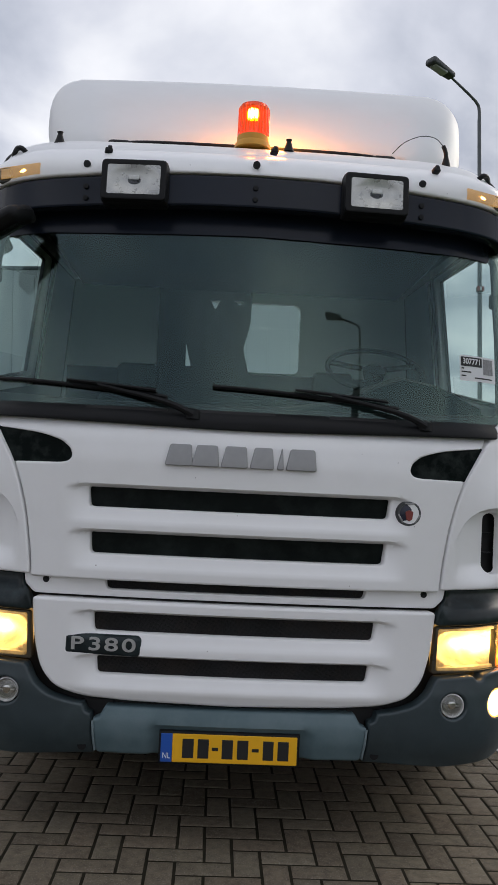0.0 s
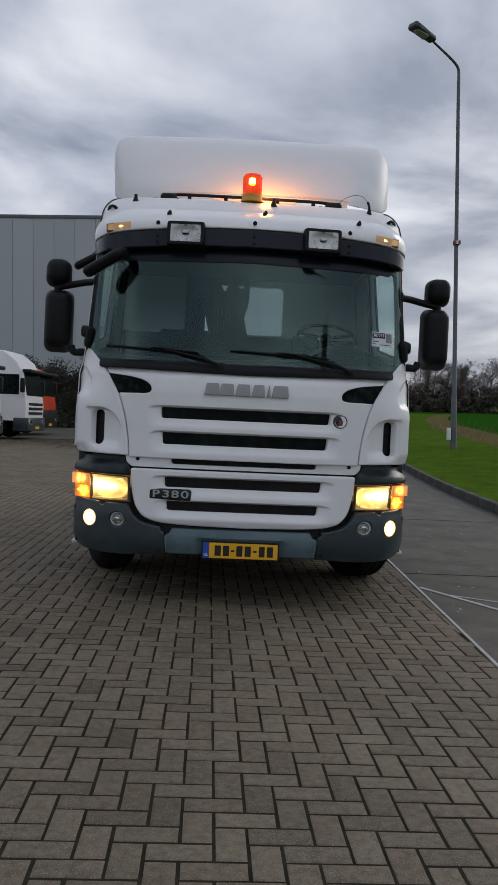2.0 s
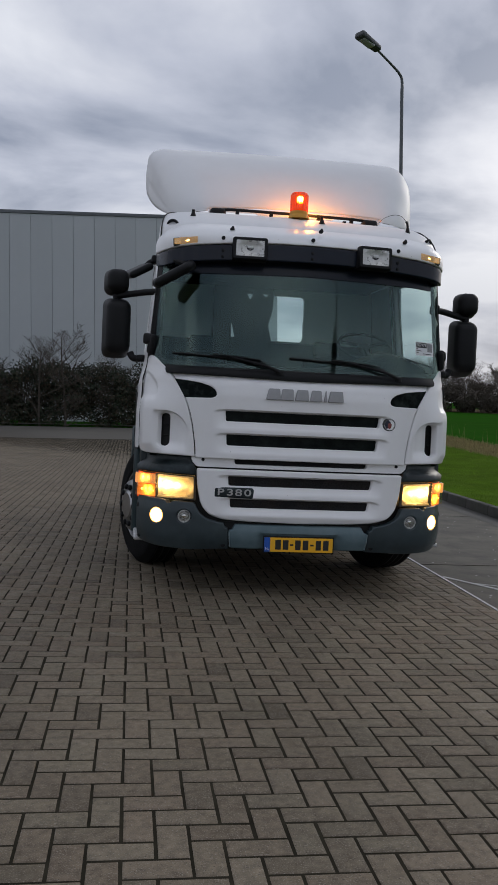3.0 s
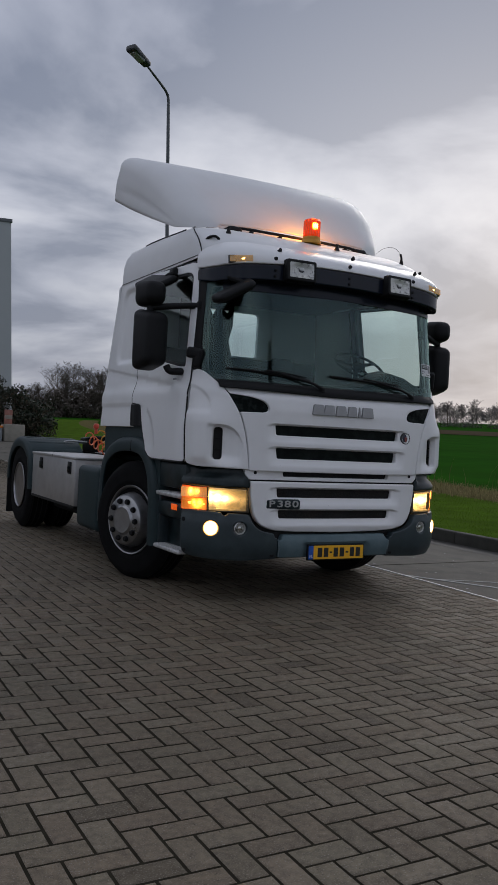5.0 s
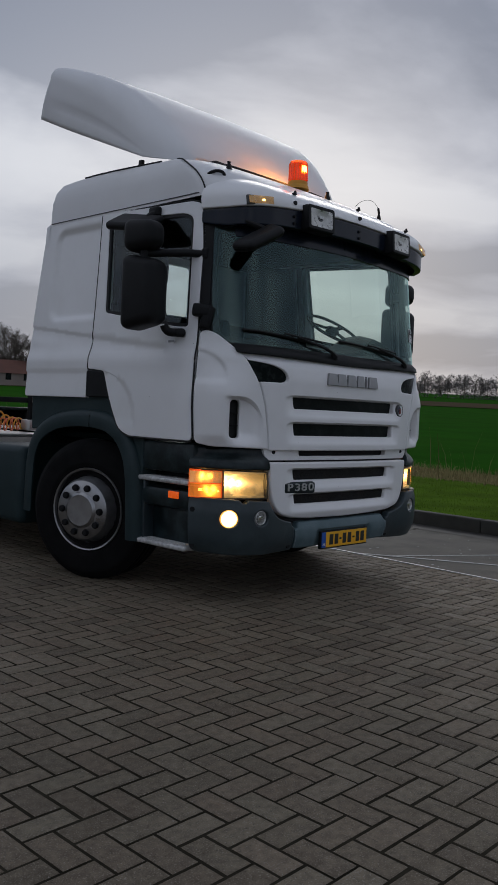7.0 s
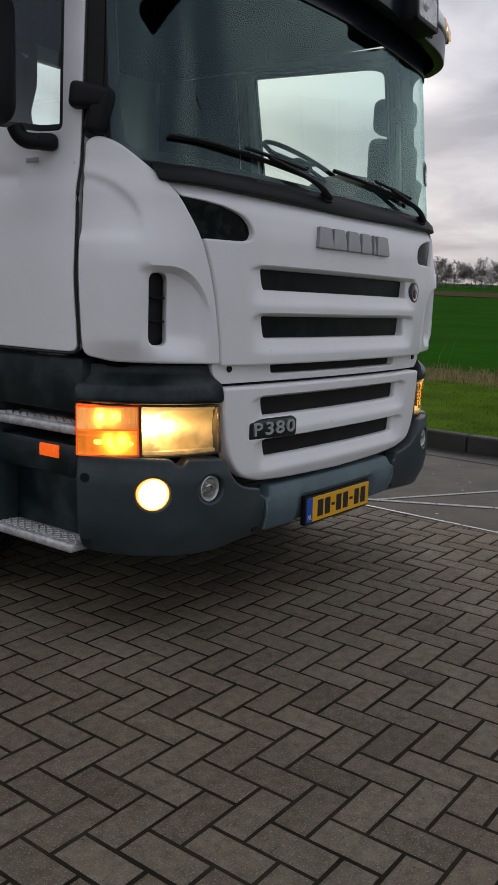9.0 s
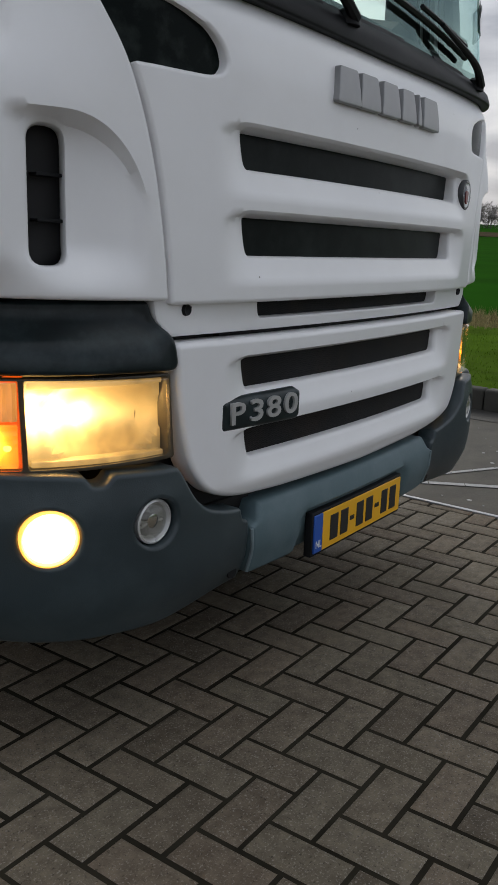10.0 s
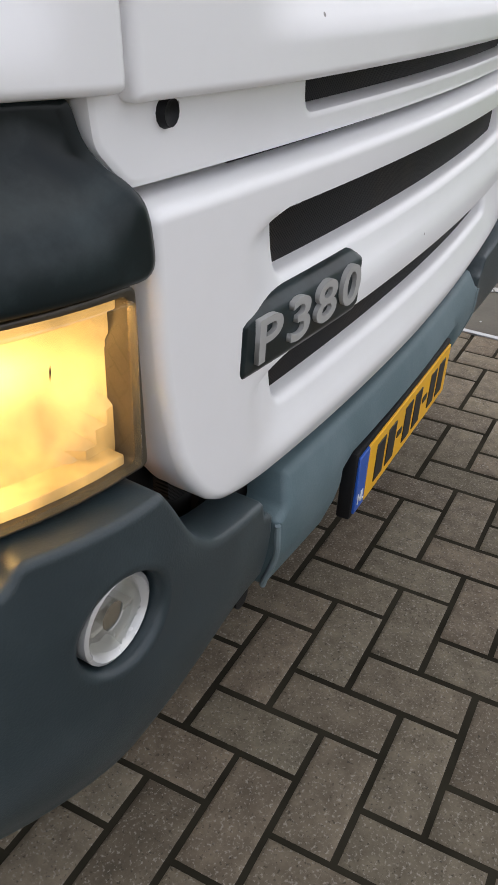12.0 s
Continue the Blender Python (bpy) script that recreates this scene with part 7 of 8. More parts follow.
def street_lamp(m, h, reach, turn):
    l = thing("street_lamp", "tall galvanised street lamp with a curved arm", "street lamp", m, group="street lamps")
    part("pole", tube([(0, 0, -0.2), (0, 0, 2.2), (0, 0, 2.25), (0, 0, h - 0.6)], 0.12, 14, r_end=0.062), GALV, l, "tapered galvanised pole")
    t = math.radians(turn)
    dx, dy = math.cos(t), math.sin(t)
    part("arm", tube(bow([(0, 0, h - 0.7), (0, 0, h - 0.3), (0.10 * dx, 0.10 * dy, h - 0.08), (0.50 * dx, 0.50 * dy, h + 0.12), (reach * dx, reach * dy, h + 0.50)], 6), 0.062, 12, r_end=0.040), GALV, l)
    hd = soft_box(1.12, 0.44, 0.24, 0.09)
    for v in hd.verts:
        if v.co.x < 0:
            v.co.y *= 0.75
            v.co.z *= 0.8
    head = part("lamp_head", hd, LAMP_GREY, l, "dark lamp head with a glass bowl", m=Matrix.Translation(((reach + 0.35) * dx, (reach + 0.35) * dy, h + 0.60)) @ pose(0, 0, 0, 0, -12, turn))
    part("bowl", soft_box(0.62, 0.32, 0.14, 0.06), material("pale_lamp_bowl_glass", (0.45, 0.46, 0.47), 0.2), head, m=Matrix.Translation((0.1, 0, -0.07)))
    part("clamp_band", lathe([(0.115, -0.08), (0.12, -0.06), (0.12, 0.06), (0.115, 0.08)], 14), LAMP_GREY, l, m=Matrix.Translation((0, 0, 7.7)))
    part("clamp_tag", box(-0.12, 0.12, -0.14, -0.12, -0.07, 0.07), material("red_tag", (0.30, 0.07, 0.06), 0.5), l, m=Matrix.Translation((0, 0, 7.7)))
    part("clamp_patch", box(-0.035, 0.035, -0.146, -0.138, -0.06, 0.06), PAPER, l, m=Matrix.Translation((0, 0, 7.7)))
    part("service_box", box(-0.24, -0.12, -0.10, 0.10, 0.55, 1.0, 0.02), PAPER, l)
    part("service_door", box(-0.05, 0.05, -0.135, -0.12, 0.5, 1.3, 0.005), GALV, l)
    return l


# the yard falls to one side, so plumb things stand at a slight angle to it
PLUMB = pose(0, 0, 0, -1.15, -2.58, 0)
street_lamp(Matrix.Translation((8.67, 24.14, float(gz(8.67, 24.14)) - 0.1)) @ pose(0, 0, 0, -1.15, -1.9, 0), 14.15, 1.55, 213)
back_lamp = street_lamp(Matrix.Translation((5.5, -16.2, 0.0)) @ Matrix.Scale(0.68, 4), 12.9, 1.55, 213)
part("pole_sign", box(-0.36, 0.10, -0.30, -0.05, 9.9, 10.9, 0.03), LAMP_GREY, back_lamp, "dark box on the pole")

# ---------------------------------------------------------------- hall
HALL_Y, HALL_X, HALL_H = 50.0, 7.95, 14.75
PANEL_M = material("grey_wall_sheet", (0.43, 0.455, 0.465), 0.55, vary=0.06, scale=0.25, per_object=0.035, dirt=(0.36, 0.38, 0.385), dirt_amount=0.4, dirt_scale=0.12)
TRIM_M = material("grey_trim", (0.12, 0.13, 0.14), 0.5)
hall = thing("hall", "large grey sheet-clad hall with vertical joints", "hall", Matrix.Translation((HALL_X, HALL_Y, HALL_H)) @ PLUMB @ Matrix.Translation((-HALL_X, -HALL_Y, -HALL_H)))
part("hall_core", box(-75, HALL_X - 0.06, HALL_Y + 0.1, HALL_Y + 60, -3, HALL_H - 0.1), TRIM_M, hall)
wme = bpy.data.meshes.new("wall_sheet")
wb = box(0.008, 1.347, 0, 0.1, -3.0, HALL_H - 0.5, 0.012, 1)
wb.to_mesh(wme)
wb.free()
wme.materials.append(PANEL_M)
for k in range(62):
    part("wall_sheet", wme, None, hall, m=Matrix.Translation((HALL_X - 0.02 - 1.355 * (k + 1), HALL_Y, 0.4)))
for k in range(30):
    part("wall_sheet", wme, None, hall, m=Matrix.Translation((HALL_X, HALL_Y + 0.05 + 1.355 * k, 0.4)) @ pose(0, 0, 0, 0, 0, 90))
part("roof_trim", box(-75, HALL_X + 0.06, HALL_Y - 0.06, HALL_Y + 60, HALL_H - 0.10, HALL_H + 0.12, 0.02), TRIM_M, hall, "darker roof edge trim")

# ---------------------------------------------------------------- hedge and shrubs before the hall
LEAF = material("hedge_leaf", (0.020, 0.030, 0.013), 0.6, vary=0.3, scale=1.5, per_island=0.5)
BRAMBLE = material("bramble_brown", (0.060, 0.047, 0.030), 0.9, vary=0.3, scale=2, per_island=0.5)
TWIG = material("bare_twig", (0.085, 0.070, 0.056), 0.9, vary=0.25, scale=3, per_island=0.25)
# paler than the near twigs: distance haze is put into the colour
HAZED_TWIG = material("far_twig", (0.16, 0.145, 0.14), 0.95, vary=0.2, scale=3, per_island=0.25)
BARK = material("bark", (0.075, 0.062, 0.05), 0.9, vary=0.3, scale=6, grain=0.5, grain_scale=30)


def leaf_cloud(name, n, spots, size, mat, label, category, parent=None):
    """Small leaves round many spots (x, y, z, radius)."""
    sp = np.array(spots)
    k = rng.integers(0, len(sp), n)
    d = rng.normal(size=(n, 3))
    d /= np.linalg.norm(d, axis=1, keepdims=True)
    r = sp[k, 3] * rng.uniform(0.35, 1.0, n) ** 0.5
    c = sp[k, :3] + d * r[:, None]
    u = rng.normal(size=(n, 3)); u /= np.linalg.norm(u, axis=1, keepdims=True)
    w = np.cross(u, d); w /= np.maximum(np.linalg.norm(w, axis=1, keepdims=True), 1e-6)
    s = size * rng.uniform(0.6, 1.4, n)[:, None]
    V = np.stack([c - u * s, c + w * s * 0.55, c + u * s, c - w * s * 0.55], 1).reshape(-1, 3)
    F = [(i, i + 1, i + 2, i + 3) for i in range(0, 4 * n, 4)]
    me = bpy.data.meshes.new(name)
    me.from_pydata(V.tolist(), [], F)
    ob = part(name, me, mat, parent)
    return tagged(ob, label, category, kind="stuff") if parent is None else tagged(ob, label)


HEDGE_END = 9.2
spots = []
for x in np.arange(-26, HEDGE_END, 0.55):
    for _ in range(9):
        h = (3.3 if x < -2 else 3.7) - 1.7 * float(sm(HEDGE_END - 4.0, HEDGE_END, x))
        spots.append((x + rng.uniform(-0.4, 0.4), 43.0 + rng.uniform(-1.2, 1.2), 0.4 + h * rng.uniform(0.0, 1.0) ** 0.85, rng.uniform(0.4, 0.8)))
leaf_cloud("hedge", 95000, spots, 0.080, LEAF, "dark evergreen hedge before the hall", "hedge")
leaf_cloud("brambles", 52000, [(x, y - 0.25, z - 0.25, r * 1.12) for x, y, z, r in spots], 0.060, BRAMBLE, "brown winter brambles in the hedge", "brambles")
land("hedge_kerb", -30, 10, 40.5, 41.2, 10, 2, 0.10, KERB_M, "low kerb before the hedge", "kerb")


fence = thing("fence", "dark metal bar fence along the hall", "fence")
FENCE_M = material("dark_fence_paint", (0.025, 0.028, 0.028), 0.6)
fz = lambda x: float(gz(x, 44.6))
bar_mesh = bpy.data.meshes.new("fence_bar")
_bar = box(-0.015, 0.015, -0.012, 0.012, 0.05, 1.95, 0.004, 1)
_bar.to_mesh(bar_mesh)
_bar.free()
bar_mesh.materials.append(FENCE_M)
for k in range(92):
    x = -12.0 + 0.13 * k
    part("fence_bar", bar_mesh, None, fence, m=Matrix.Translation((x, 44.6, fz(x) + 0.9)))
for z in (1.15, 2.65):
    part("fence_rail", tube([(-12.0, 44.62, fz(-12.0) + z), (0.0, 44.62, fz(0.0) + z)], 0.028, 6), FENCE_M, fence)


def twig_tree(name, h, spread, seed, levels=4, trunk_r=None, base=0.28, lean=0.0, fine=0.0045):
    """Trunk and limbs as tapered tubes, and the fine twigs as one crown of slivers."""
    R = random.Random(seed)
    wood, V, F = bmesh.new(), [], []
    trunk_r = trunk_r or h * 0.011

    def limb(p, d, length, r, level):
        n = 4
        pts = [p]
        q, dd = Vector(p), Vector(d)
        for _ in range(n):
            dd = (dd + Vector((R.uniform(-0.16, 0.16), R.uniform(-0.16, 0.16), R.uniform(-0.02, 0.14)))).normalized()
            q = q + dd * (length / n)
            pts.append(q.copy())
        if level <= 1:
            tmp = bpy.data.meshes.new("tmp")
            b = tube(pts, r, 6 if level else 8, r_end=r * 0.45)
            b.to_mesh(tmp)
            b.free()
            wood.from_mesh(tmp)
            bpy.data.meshes.remove(tmp)
        else:
            for a, b in zip(pts, pts[1:]):
                for side_ in (Vector((1, 0.3, 0)), Vector((0.2, 1, 0))):
                    s = (b - a).cross(side_).normalized() * max(r, fine * h / 10)
                    k = len(V)
                    V.extend([a - s, a + s, b + s * 0.6, b - s * 0.6])
                    F.append((k, k + 1, k + 2, k + 3))
        if level >= levels:
            return
        count = [13, 9, 7, 5, 4][level]
        for i in range(count):
            t = (base if level == 0 else 0.2) + (1 - (base if level == 0 else 0.2)) * (i + R.random()) / count
            k = min(int(t * n), n - 1)
            at = pts[k].lerp(pts[k + 1], t * n - k)
            ax = R.uniform(0, 2 * math.pi)
            out = Vector((math.cos(ax), math.sin(ax), R.uniform(0.05, 0.8))) * spread + dd * 0.3
            limb(at, out.normalized(), length * R.uniform(0.36, 0.56) * (1.2 - 0.6 * t * t), r * 0.42 * (1.1 - 0.5 * t), level + 1)
    limb(Vector((0, 0, -0.3)), Vector((lean, 0, 1)), h * 0.72, trunk_r, 0)
    me1 = bpy.data.meshes.new(name + "_wood")
    wood.to_mesh(me1)
    wood.free()
    me2 = bpy.data.meshes.new(name + "_twigs")
    me2.from_pydata([tuple(v) for v in V], [], F)
    return me1, me2


def tree_thing(meshes, m, label, group, twig):
    t = thing("tree", label, "tree", m, group=group)
    part("trunk", meshes[0], BARK, t)
    part("crown", meshes[1], twig, t)
    return t


kinds = [twig_tree("bare_tree", 10, 0.75, 3), twig_tree("bare_tree", 10, 0.6, 11), twig_tree("bare_tree", 10, 0.95, 23, base=0.2), twig_tree("poplar", 10, 0.35, 31, base=0.15)]
bush = [twig_tree("bare_shrub", 4, 1.0, 41, levels=3, base=0.02, fine=0.011), twig_tree("bare_shrub", 4, 0.8, 43, levels=3, base=0.02, fine=0.011)]
far_kinds = [twig_tree("far_tree", 10, 0.8, 51, levels=3, fine=0.016), twig_tree("far_tree", 10, 0.95, 57, levels=3, fine=0.016, base=0.2), twig_tree("far_tree", 10, 0.7, 61, levels=3, fine=0.016)]
R2 = random.Random(5)


def far(az, dist):
    a = math.radians(az)
    return -3.0 + dist * math.sin(a), -5.0 + dist * math.cos(a)


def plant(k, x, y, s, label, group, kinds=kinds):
    tree_thing(kinds[k], Matrix.Translation((x, y, float(gz(x, y)) - 0.1)) @ pose(0, 0, 0, 0, 0, R2.uniform(0, 360)) @ Matrix.Scale(s, 4), label, group, HAZED_TWIG if kinds is far_kinds else TWIG)


# shrubs by the hedge
for x, y, s in ((-9.0, 42.0, 1.35), (-6.3, 41.6, 1.85), (-4.9, 41.5, 2.0), (-2.6, 42.6, 1.55), (-11.5, 42.6, 1.15), (-0.5, 42.3, 1.2), (2.0, 42.3, 1.0), (4.6, 42.2, 1.0), (6.2, 42.4, 0.95)):
    b = bush[R2.randrange(2)]
    t = thing("shrub", "bare winter shrub in front of the hedge", "shrub", Matrix.Translation((x, y, float(gz(x, y)))) @ pose(0, 0, 0, 0, 0, R2.uniform(0, 360)) @ Matrix.Scale(s * 0.85, 4), group="shrubs by the hall")
    part("trunk", b[0], BARK, t)
    part("crown", b[1], TWIG, t)
# middle-distance row of bare trees behind the field
for i in range(62):
    az = 13.5 + 19.5 * i / 61 + R2.uniform(-0.25, 0.25)
    x, y = far(az, 165 + R2.uniform(-14, 14))
    plant(R2.choice((0, 0, 1, 1, 2, 3)), x, y, R2.choice((0.55, 0.7, 0.85, 1.0, 1.15, 1.2)) * R2.uniform(0.9, 1.1), "bare winter tree in a row beyond the field", "trees beyond the field")
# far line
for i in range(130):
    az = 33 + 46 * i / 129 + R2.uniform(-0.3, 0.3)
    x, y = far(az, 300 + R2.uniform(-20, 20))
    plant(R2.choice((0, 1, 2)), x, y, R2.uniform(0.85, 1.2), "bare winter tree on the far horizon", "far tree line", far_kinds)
wood_spots = []
for az in np.arange(11, 34, 0.10):
    x, y = far(az, 158 + R2.uniform(-6, 6))
    wood_spots.append((x, y, float(gz(x, y)) + R2.uniform(0.2, 4.4), R2.uniform(0.8, 1.8)))
leaf_cloud("far_thicket", 42000, wood_spots, 0.26, TWIG, "brown thicket under the bare trees", "thicket")
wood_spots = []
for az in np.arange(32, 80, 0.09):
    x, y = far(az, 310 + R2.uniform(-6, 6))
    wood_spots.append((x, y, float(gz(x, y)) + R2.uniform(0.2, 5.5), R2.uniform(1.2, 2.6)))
leaf_cloud("far_hedgerow", 34000, wood_spots, 0.30, HAZED_TWIG, "dark hedgerow on the horizon", "hedgerow")

# small houses among the far trees
BRICK_RED = material("far_brick", (0.24, 0.10, 0.06), 0.85, vary=0.15, scale=0.5)
TILE_RED = material("roof_tile", (0.12, 0.052, 0.036), 0.8, vary=0.15, scale=0.7)


def house(az, dist, w, d, h, roof_h, wall_mat, roof_mat, label):
    x, y = far(az, dist)
    hs = thing("house", label, "house", Matrix.Translation((x, y, float(gz(x, y)) - 0.2)) @ pose(0, 0, 0, 0, 0, -az + 20), group="far houses")
    part("wall", box(-w / 2, w / 2, -d / 2, d / 2, 0, h), wall_mat, hs)
    rf_ = raw("roof", [(-w / 2 - 0.3, -d / 2 - 0.3, h), (w / 2 + 0.3, -d / 2 - 0.3, h), (w / 2 + 0.3, d / 2 + 0.3, h), (-w / 2 - 0.3, d / 2 + 0.3, h), (-w / 2 - 0.3, 0, h + roof_h), (w / 2 + 0.3, 0, h + roof_h)],
              [(0, 1, 5, 4), (2, 3, 4, 5), (1, 2, 5), (3, 0, 4), (0, 3, 2, 1)])
    part("roof", rf_, roof_mat, hs)
    for k in (-0.3, 0.05, 0.3):
        wd = part("window", box(k * w - 0.5, k * w + 0.5, -d / 2 - 0.03, -d / 2 + 0.02, 1.0, 2.2), BLACK_GLOSS, hs)
    part("chimney", box(w * 0.25 - 0.3, w * 0.25 + 0.3, -0.3, 0.3, h + roof_h * 0.5, h + roof_h + 0.7), wall_mat, hs)


house(29.8, 150, 9, 6, 2.1, 2.4, material("pale_house_wall", (0.26, 0.22, 0.19), 0.85, vary=0.12, scale=0.6), TILE_RED, "pale house with a red tiled roof")
house(15.3, 170, 5.2, 5, 1.7, 0.6, material("dark_shed_board", (0.030, 0.034, 0.036), 0.8, vary=0.2), material("shed_roof", (0.10, 0.085, 0.075), 0.8), "low dark shed behind the field")
house(46.6, 296, 4.2, 4, 1.6, 1.2, BRICK_RED, TILE_RED, "far farm with a red roof")

house(56.2, 296, 10, 5, 1.7, 0.7, PAPER, material("grey_roof", (0.25, 0.26, 0.28), 0.6), "low white far house")
house(55.2, 300, 7, 5, 2.6, 0.4, PAPER, bpy.data.materials["grey_roof"], "white far house with a flat roof")


# ---------------------------------------------------------------- round mirror, concrete blocks, grit bin
post = thing("traffic_mirror", "round traffic mirror on a pale post", "traffic mirror", Matrix.Translation((2.66, 37.5, float(gz(2.66, 37.5)))))
part("post", tube([(0, 0, 0), (0, 0, 2.35)], 0.045, 10), PAPER, post)
part("mirror_rim", lathe([(0.46, 0.03), (0.48, 0.0), (0.46, -0.03), (0.41, -0.035)], 28, "y"), PAPER, post, m=Matrix.Translation((-0.08, -0.08, 1.80)) @ pose(0, 0, 0, 0, 0, -28))
part("mirror_face", lathe([(0.42, -0.03), (0.25, -0.07), (0, -0.09)], 28, "y"), MIRROR_M, post, m=Matrix.Translation((-0.08, -0.08, 1.80)) @ pose(0, 0, 0, 0, 0, -28))
BLOCK = material("pale_concrete", (0.30, 0.28, 0.235), 0.85, vary=0.15, scale=2, grain=0.3, grain_scale=40, dirt=(0.13, 0.13, 0.10), dirt_amount=0.6)
for x, y in ((2.73, 37.5), (5.92, 37.7)):
    tagged(part("concrete_block", box(-0.52, 0.52, -0.35, 0.35, -0.02, 0.86, 0.04), BLOCK, m=Matrix.Translation((x, y, float(gz(x, y)))) @ pose(0, 0, 0, 0, 0, 4)), "pale concrete barrier block on the yard", "concrete block", group="barrier blocks")
bin_ = thing("grit_bin", "grey grit bin with an orange lid between the blocks", "bin", Matrix.Translation((4.34, 37.6, float(gz(4.34, 37.6)))) @ pose(0, 0, 0, 0, 0, 4) @ Matrix.Scale(0.87, 4))
part("bin_body", box(-1.12, 1.12, -0.35, 0.35, -0.02, 0.80, 0.04), material("grey_bin", (0.20, 0.215, 0.22), 0.6), bin_)
for k in range(-3, 4):
    part("bin_rib", box(k * 0.31 - 0.02, k * 0.31 + 0.02, -0.375, -0.345, 0.05, 0.76, 0.008), bpy.data.materials["grey_bin"], bin_)
part("bin_lid", box(-1.15, 1.15, -0.38, 0.38, 0.80, 0.92, 0.04), material("orange_lid", (0.62, 0.19, 0.03), 0.5), bin_, "orange lid")
sign = thing("sign_board", "faded red and white warning board on the block", "sign", Matrix.Translation((5.64, 37.6, float(gz(5.64, 37.6)) + 0.858)))
part("board", box(-0.20, 0.20, -0.02, 0.02, 0.0, 0.74, 0.01), material("red_white_board", (0.30, 0.13, 0.10), 0.6, vary=0.4, scale=6), sign)
part("board_band", box(-0.19, 0.19, -0.026, -0.018, 0.28, 0.46, 0.002), BLOCK, sign, "pale faded band")

# ---------------------------------------------------------------- parked trucks
RED_PAINT = material("red_orange_paint", (0.62, 0.06, 0.02), 0.35, vary=0.05, coat=0.3)


def parked_truck(m, paint, label, low=False):
    """A parked tractor that looks along -y, as seen from afar."""
    t = thing("parked_truck", label, "truck", m, group="parked trucks")
    prof = [(-0.02, 0.75), (-0.04, 1.35), (0.02, 1.75), (0.16, 2.60), (0.40, 3.05), (0.9, 3.42), (1.9, 3.50), (2.15, 3.3), (2.2, 0.95), (1.75, 0.95), (1.65, 1.15), (0.95, 1.15), (0.85, 0.75)]
    if low:
        prof = [(y, z if z < 2.7 else 2.80 + (z - 3.05) * 0.6) for y, z in prof]
    V_, F_ = [], []
    n = len(prof)
    for x, k in ((-1.22, 0.05), (-1.14, 0.0), (1.14, 0.0), (1.22, 0.05)):
        for y, z in prof:
            V_.append((x, y + k, z - k * 0.5))
    for j in range(3):
        for i in range(n):
            F_.append((j * n + i, (j + 1) * n + i, (j + 1) * n + (i + 1) % n, j * n + (i + 1) % n))
    F_ += [tuple(range(n)), tuple(3 * n + i for i in reversed(range(n)))]
    part("cab", raw("cab", V_, F_, 30), paint, t)
    part("bumper", box(-1.24, 1.24, -0.12, 0.5, 0.32, 1.12 if low else 0.86, 0.06), BLACK if low else BUMPER, t, "dark grey bumper")
    panel("windscreen", rounded([(-1.14, 1.72), (1.14, 1.72), (1.12, 2.60), (-1.12, 2.60)], 0.06), BLACK_GLOSS, t, at=lambda u, v, d: np.stack([np.asarray(u, float), 0.02 + (np.asarray(v) - 1.75) * 0.165 - 0.012 - d, np.asarray(v, float)], 1), step=0.3, lip=0.004, thick=0.015)
    part("sun_visor", box(-1.20, 1.20, -0.14, 0.20, 2.60, 2.74, 0.04), BLACK, t)
    for z in () if low else (0.98, 1.16, 1.34):
        part("grille_slat", box(-0.95, 0.95, -0.062, -0.02, z, z + 0.10, 0.01), BLACK, t)
    for g in (-1, 1):
        part("headlight", box(g * 0.78, g * 1.16, -0.14, 0.05, 0.58, 0.76, 0.03), CHROME, t)
        part("roof_lamp", box(g * 0.45, g * 0.85, 0.42, 0.5, 2.92, 3.06, 0.02), CLEAR, t)
        part("door_window", box(g * 1.222, g * 1.228, 0.30, 1.20, 1.74, 2.52, 0.0015, 1), BLACK_GLOSS, t)
        part("side_mirror", soft_box(0.22, 0.16, 0.55, 0.05), BLACK, t, m=Matrix.Translation((g * 1.42, 0.1, 2.1)))
        part("mirror_arm", tube([(g * 1.18, 0.2, 2.35), (g * 1.42, 0.1, 2.35)], 0.025, 8), BLACK, t)
        part("tyre", lathe([(0.29, -0.14), (0.42, -0.15), (0.5, -0.11), (0.5, 0.11), (0.42, 0.15), (0.29, 0.14)], 32, "x"), RUBBER, t, m=Matrix.Translation((g * 1.05, 1.3, 0.5)))
        part("rim", lathe([(0.29, -0.12), (0.2, -0.05), (0.12, -0.12), (0, -0.12)], 24, "x"), RIM, t, m=Matrix.Translation((g * 1.05, 1.3, 0.5)) @ pose(0, 0, 0, 0, 0, 0 if g < 0 else 180))
        part("rear_tyre", lathe([(0.29, -0.28), (0.42, -0.3), (0.5, -0.26), (0.5, 0.26), (0.42, 0.3), (0.29, 0.28)], 32, "x"), RUBBER, t, m=Matrix.Translation((g * 0.92, 5.0, 0.5)))
    part("chassis", box(-0.45, 0.45, 0.6, 6.0, 0.55, 0.98), CHASSIS, t)
    part("number_plate", box(-0.26, 0.26, -0.135, -0.12, 0.40, 0.51), PLATE_M, t)
    return t


for y, x, paint, lab in ((22.2, -7.85, WHITE, "white parked truck at the end of the row"), (26.8, -7.25, WHITE, "white parked truck in the row"), (30.9, -7.5, RED_PAINT, "red parked truck in the row")):
    parked_truck(Matrix.Translation((x, y + 1.25, float(gz(x, y)))) @ pose(0, 0, 0, 0, 0, 86), paint, lab, low=paint is RED_PAINT)

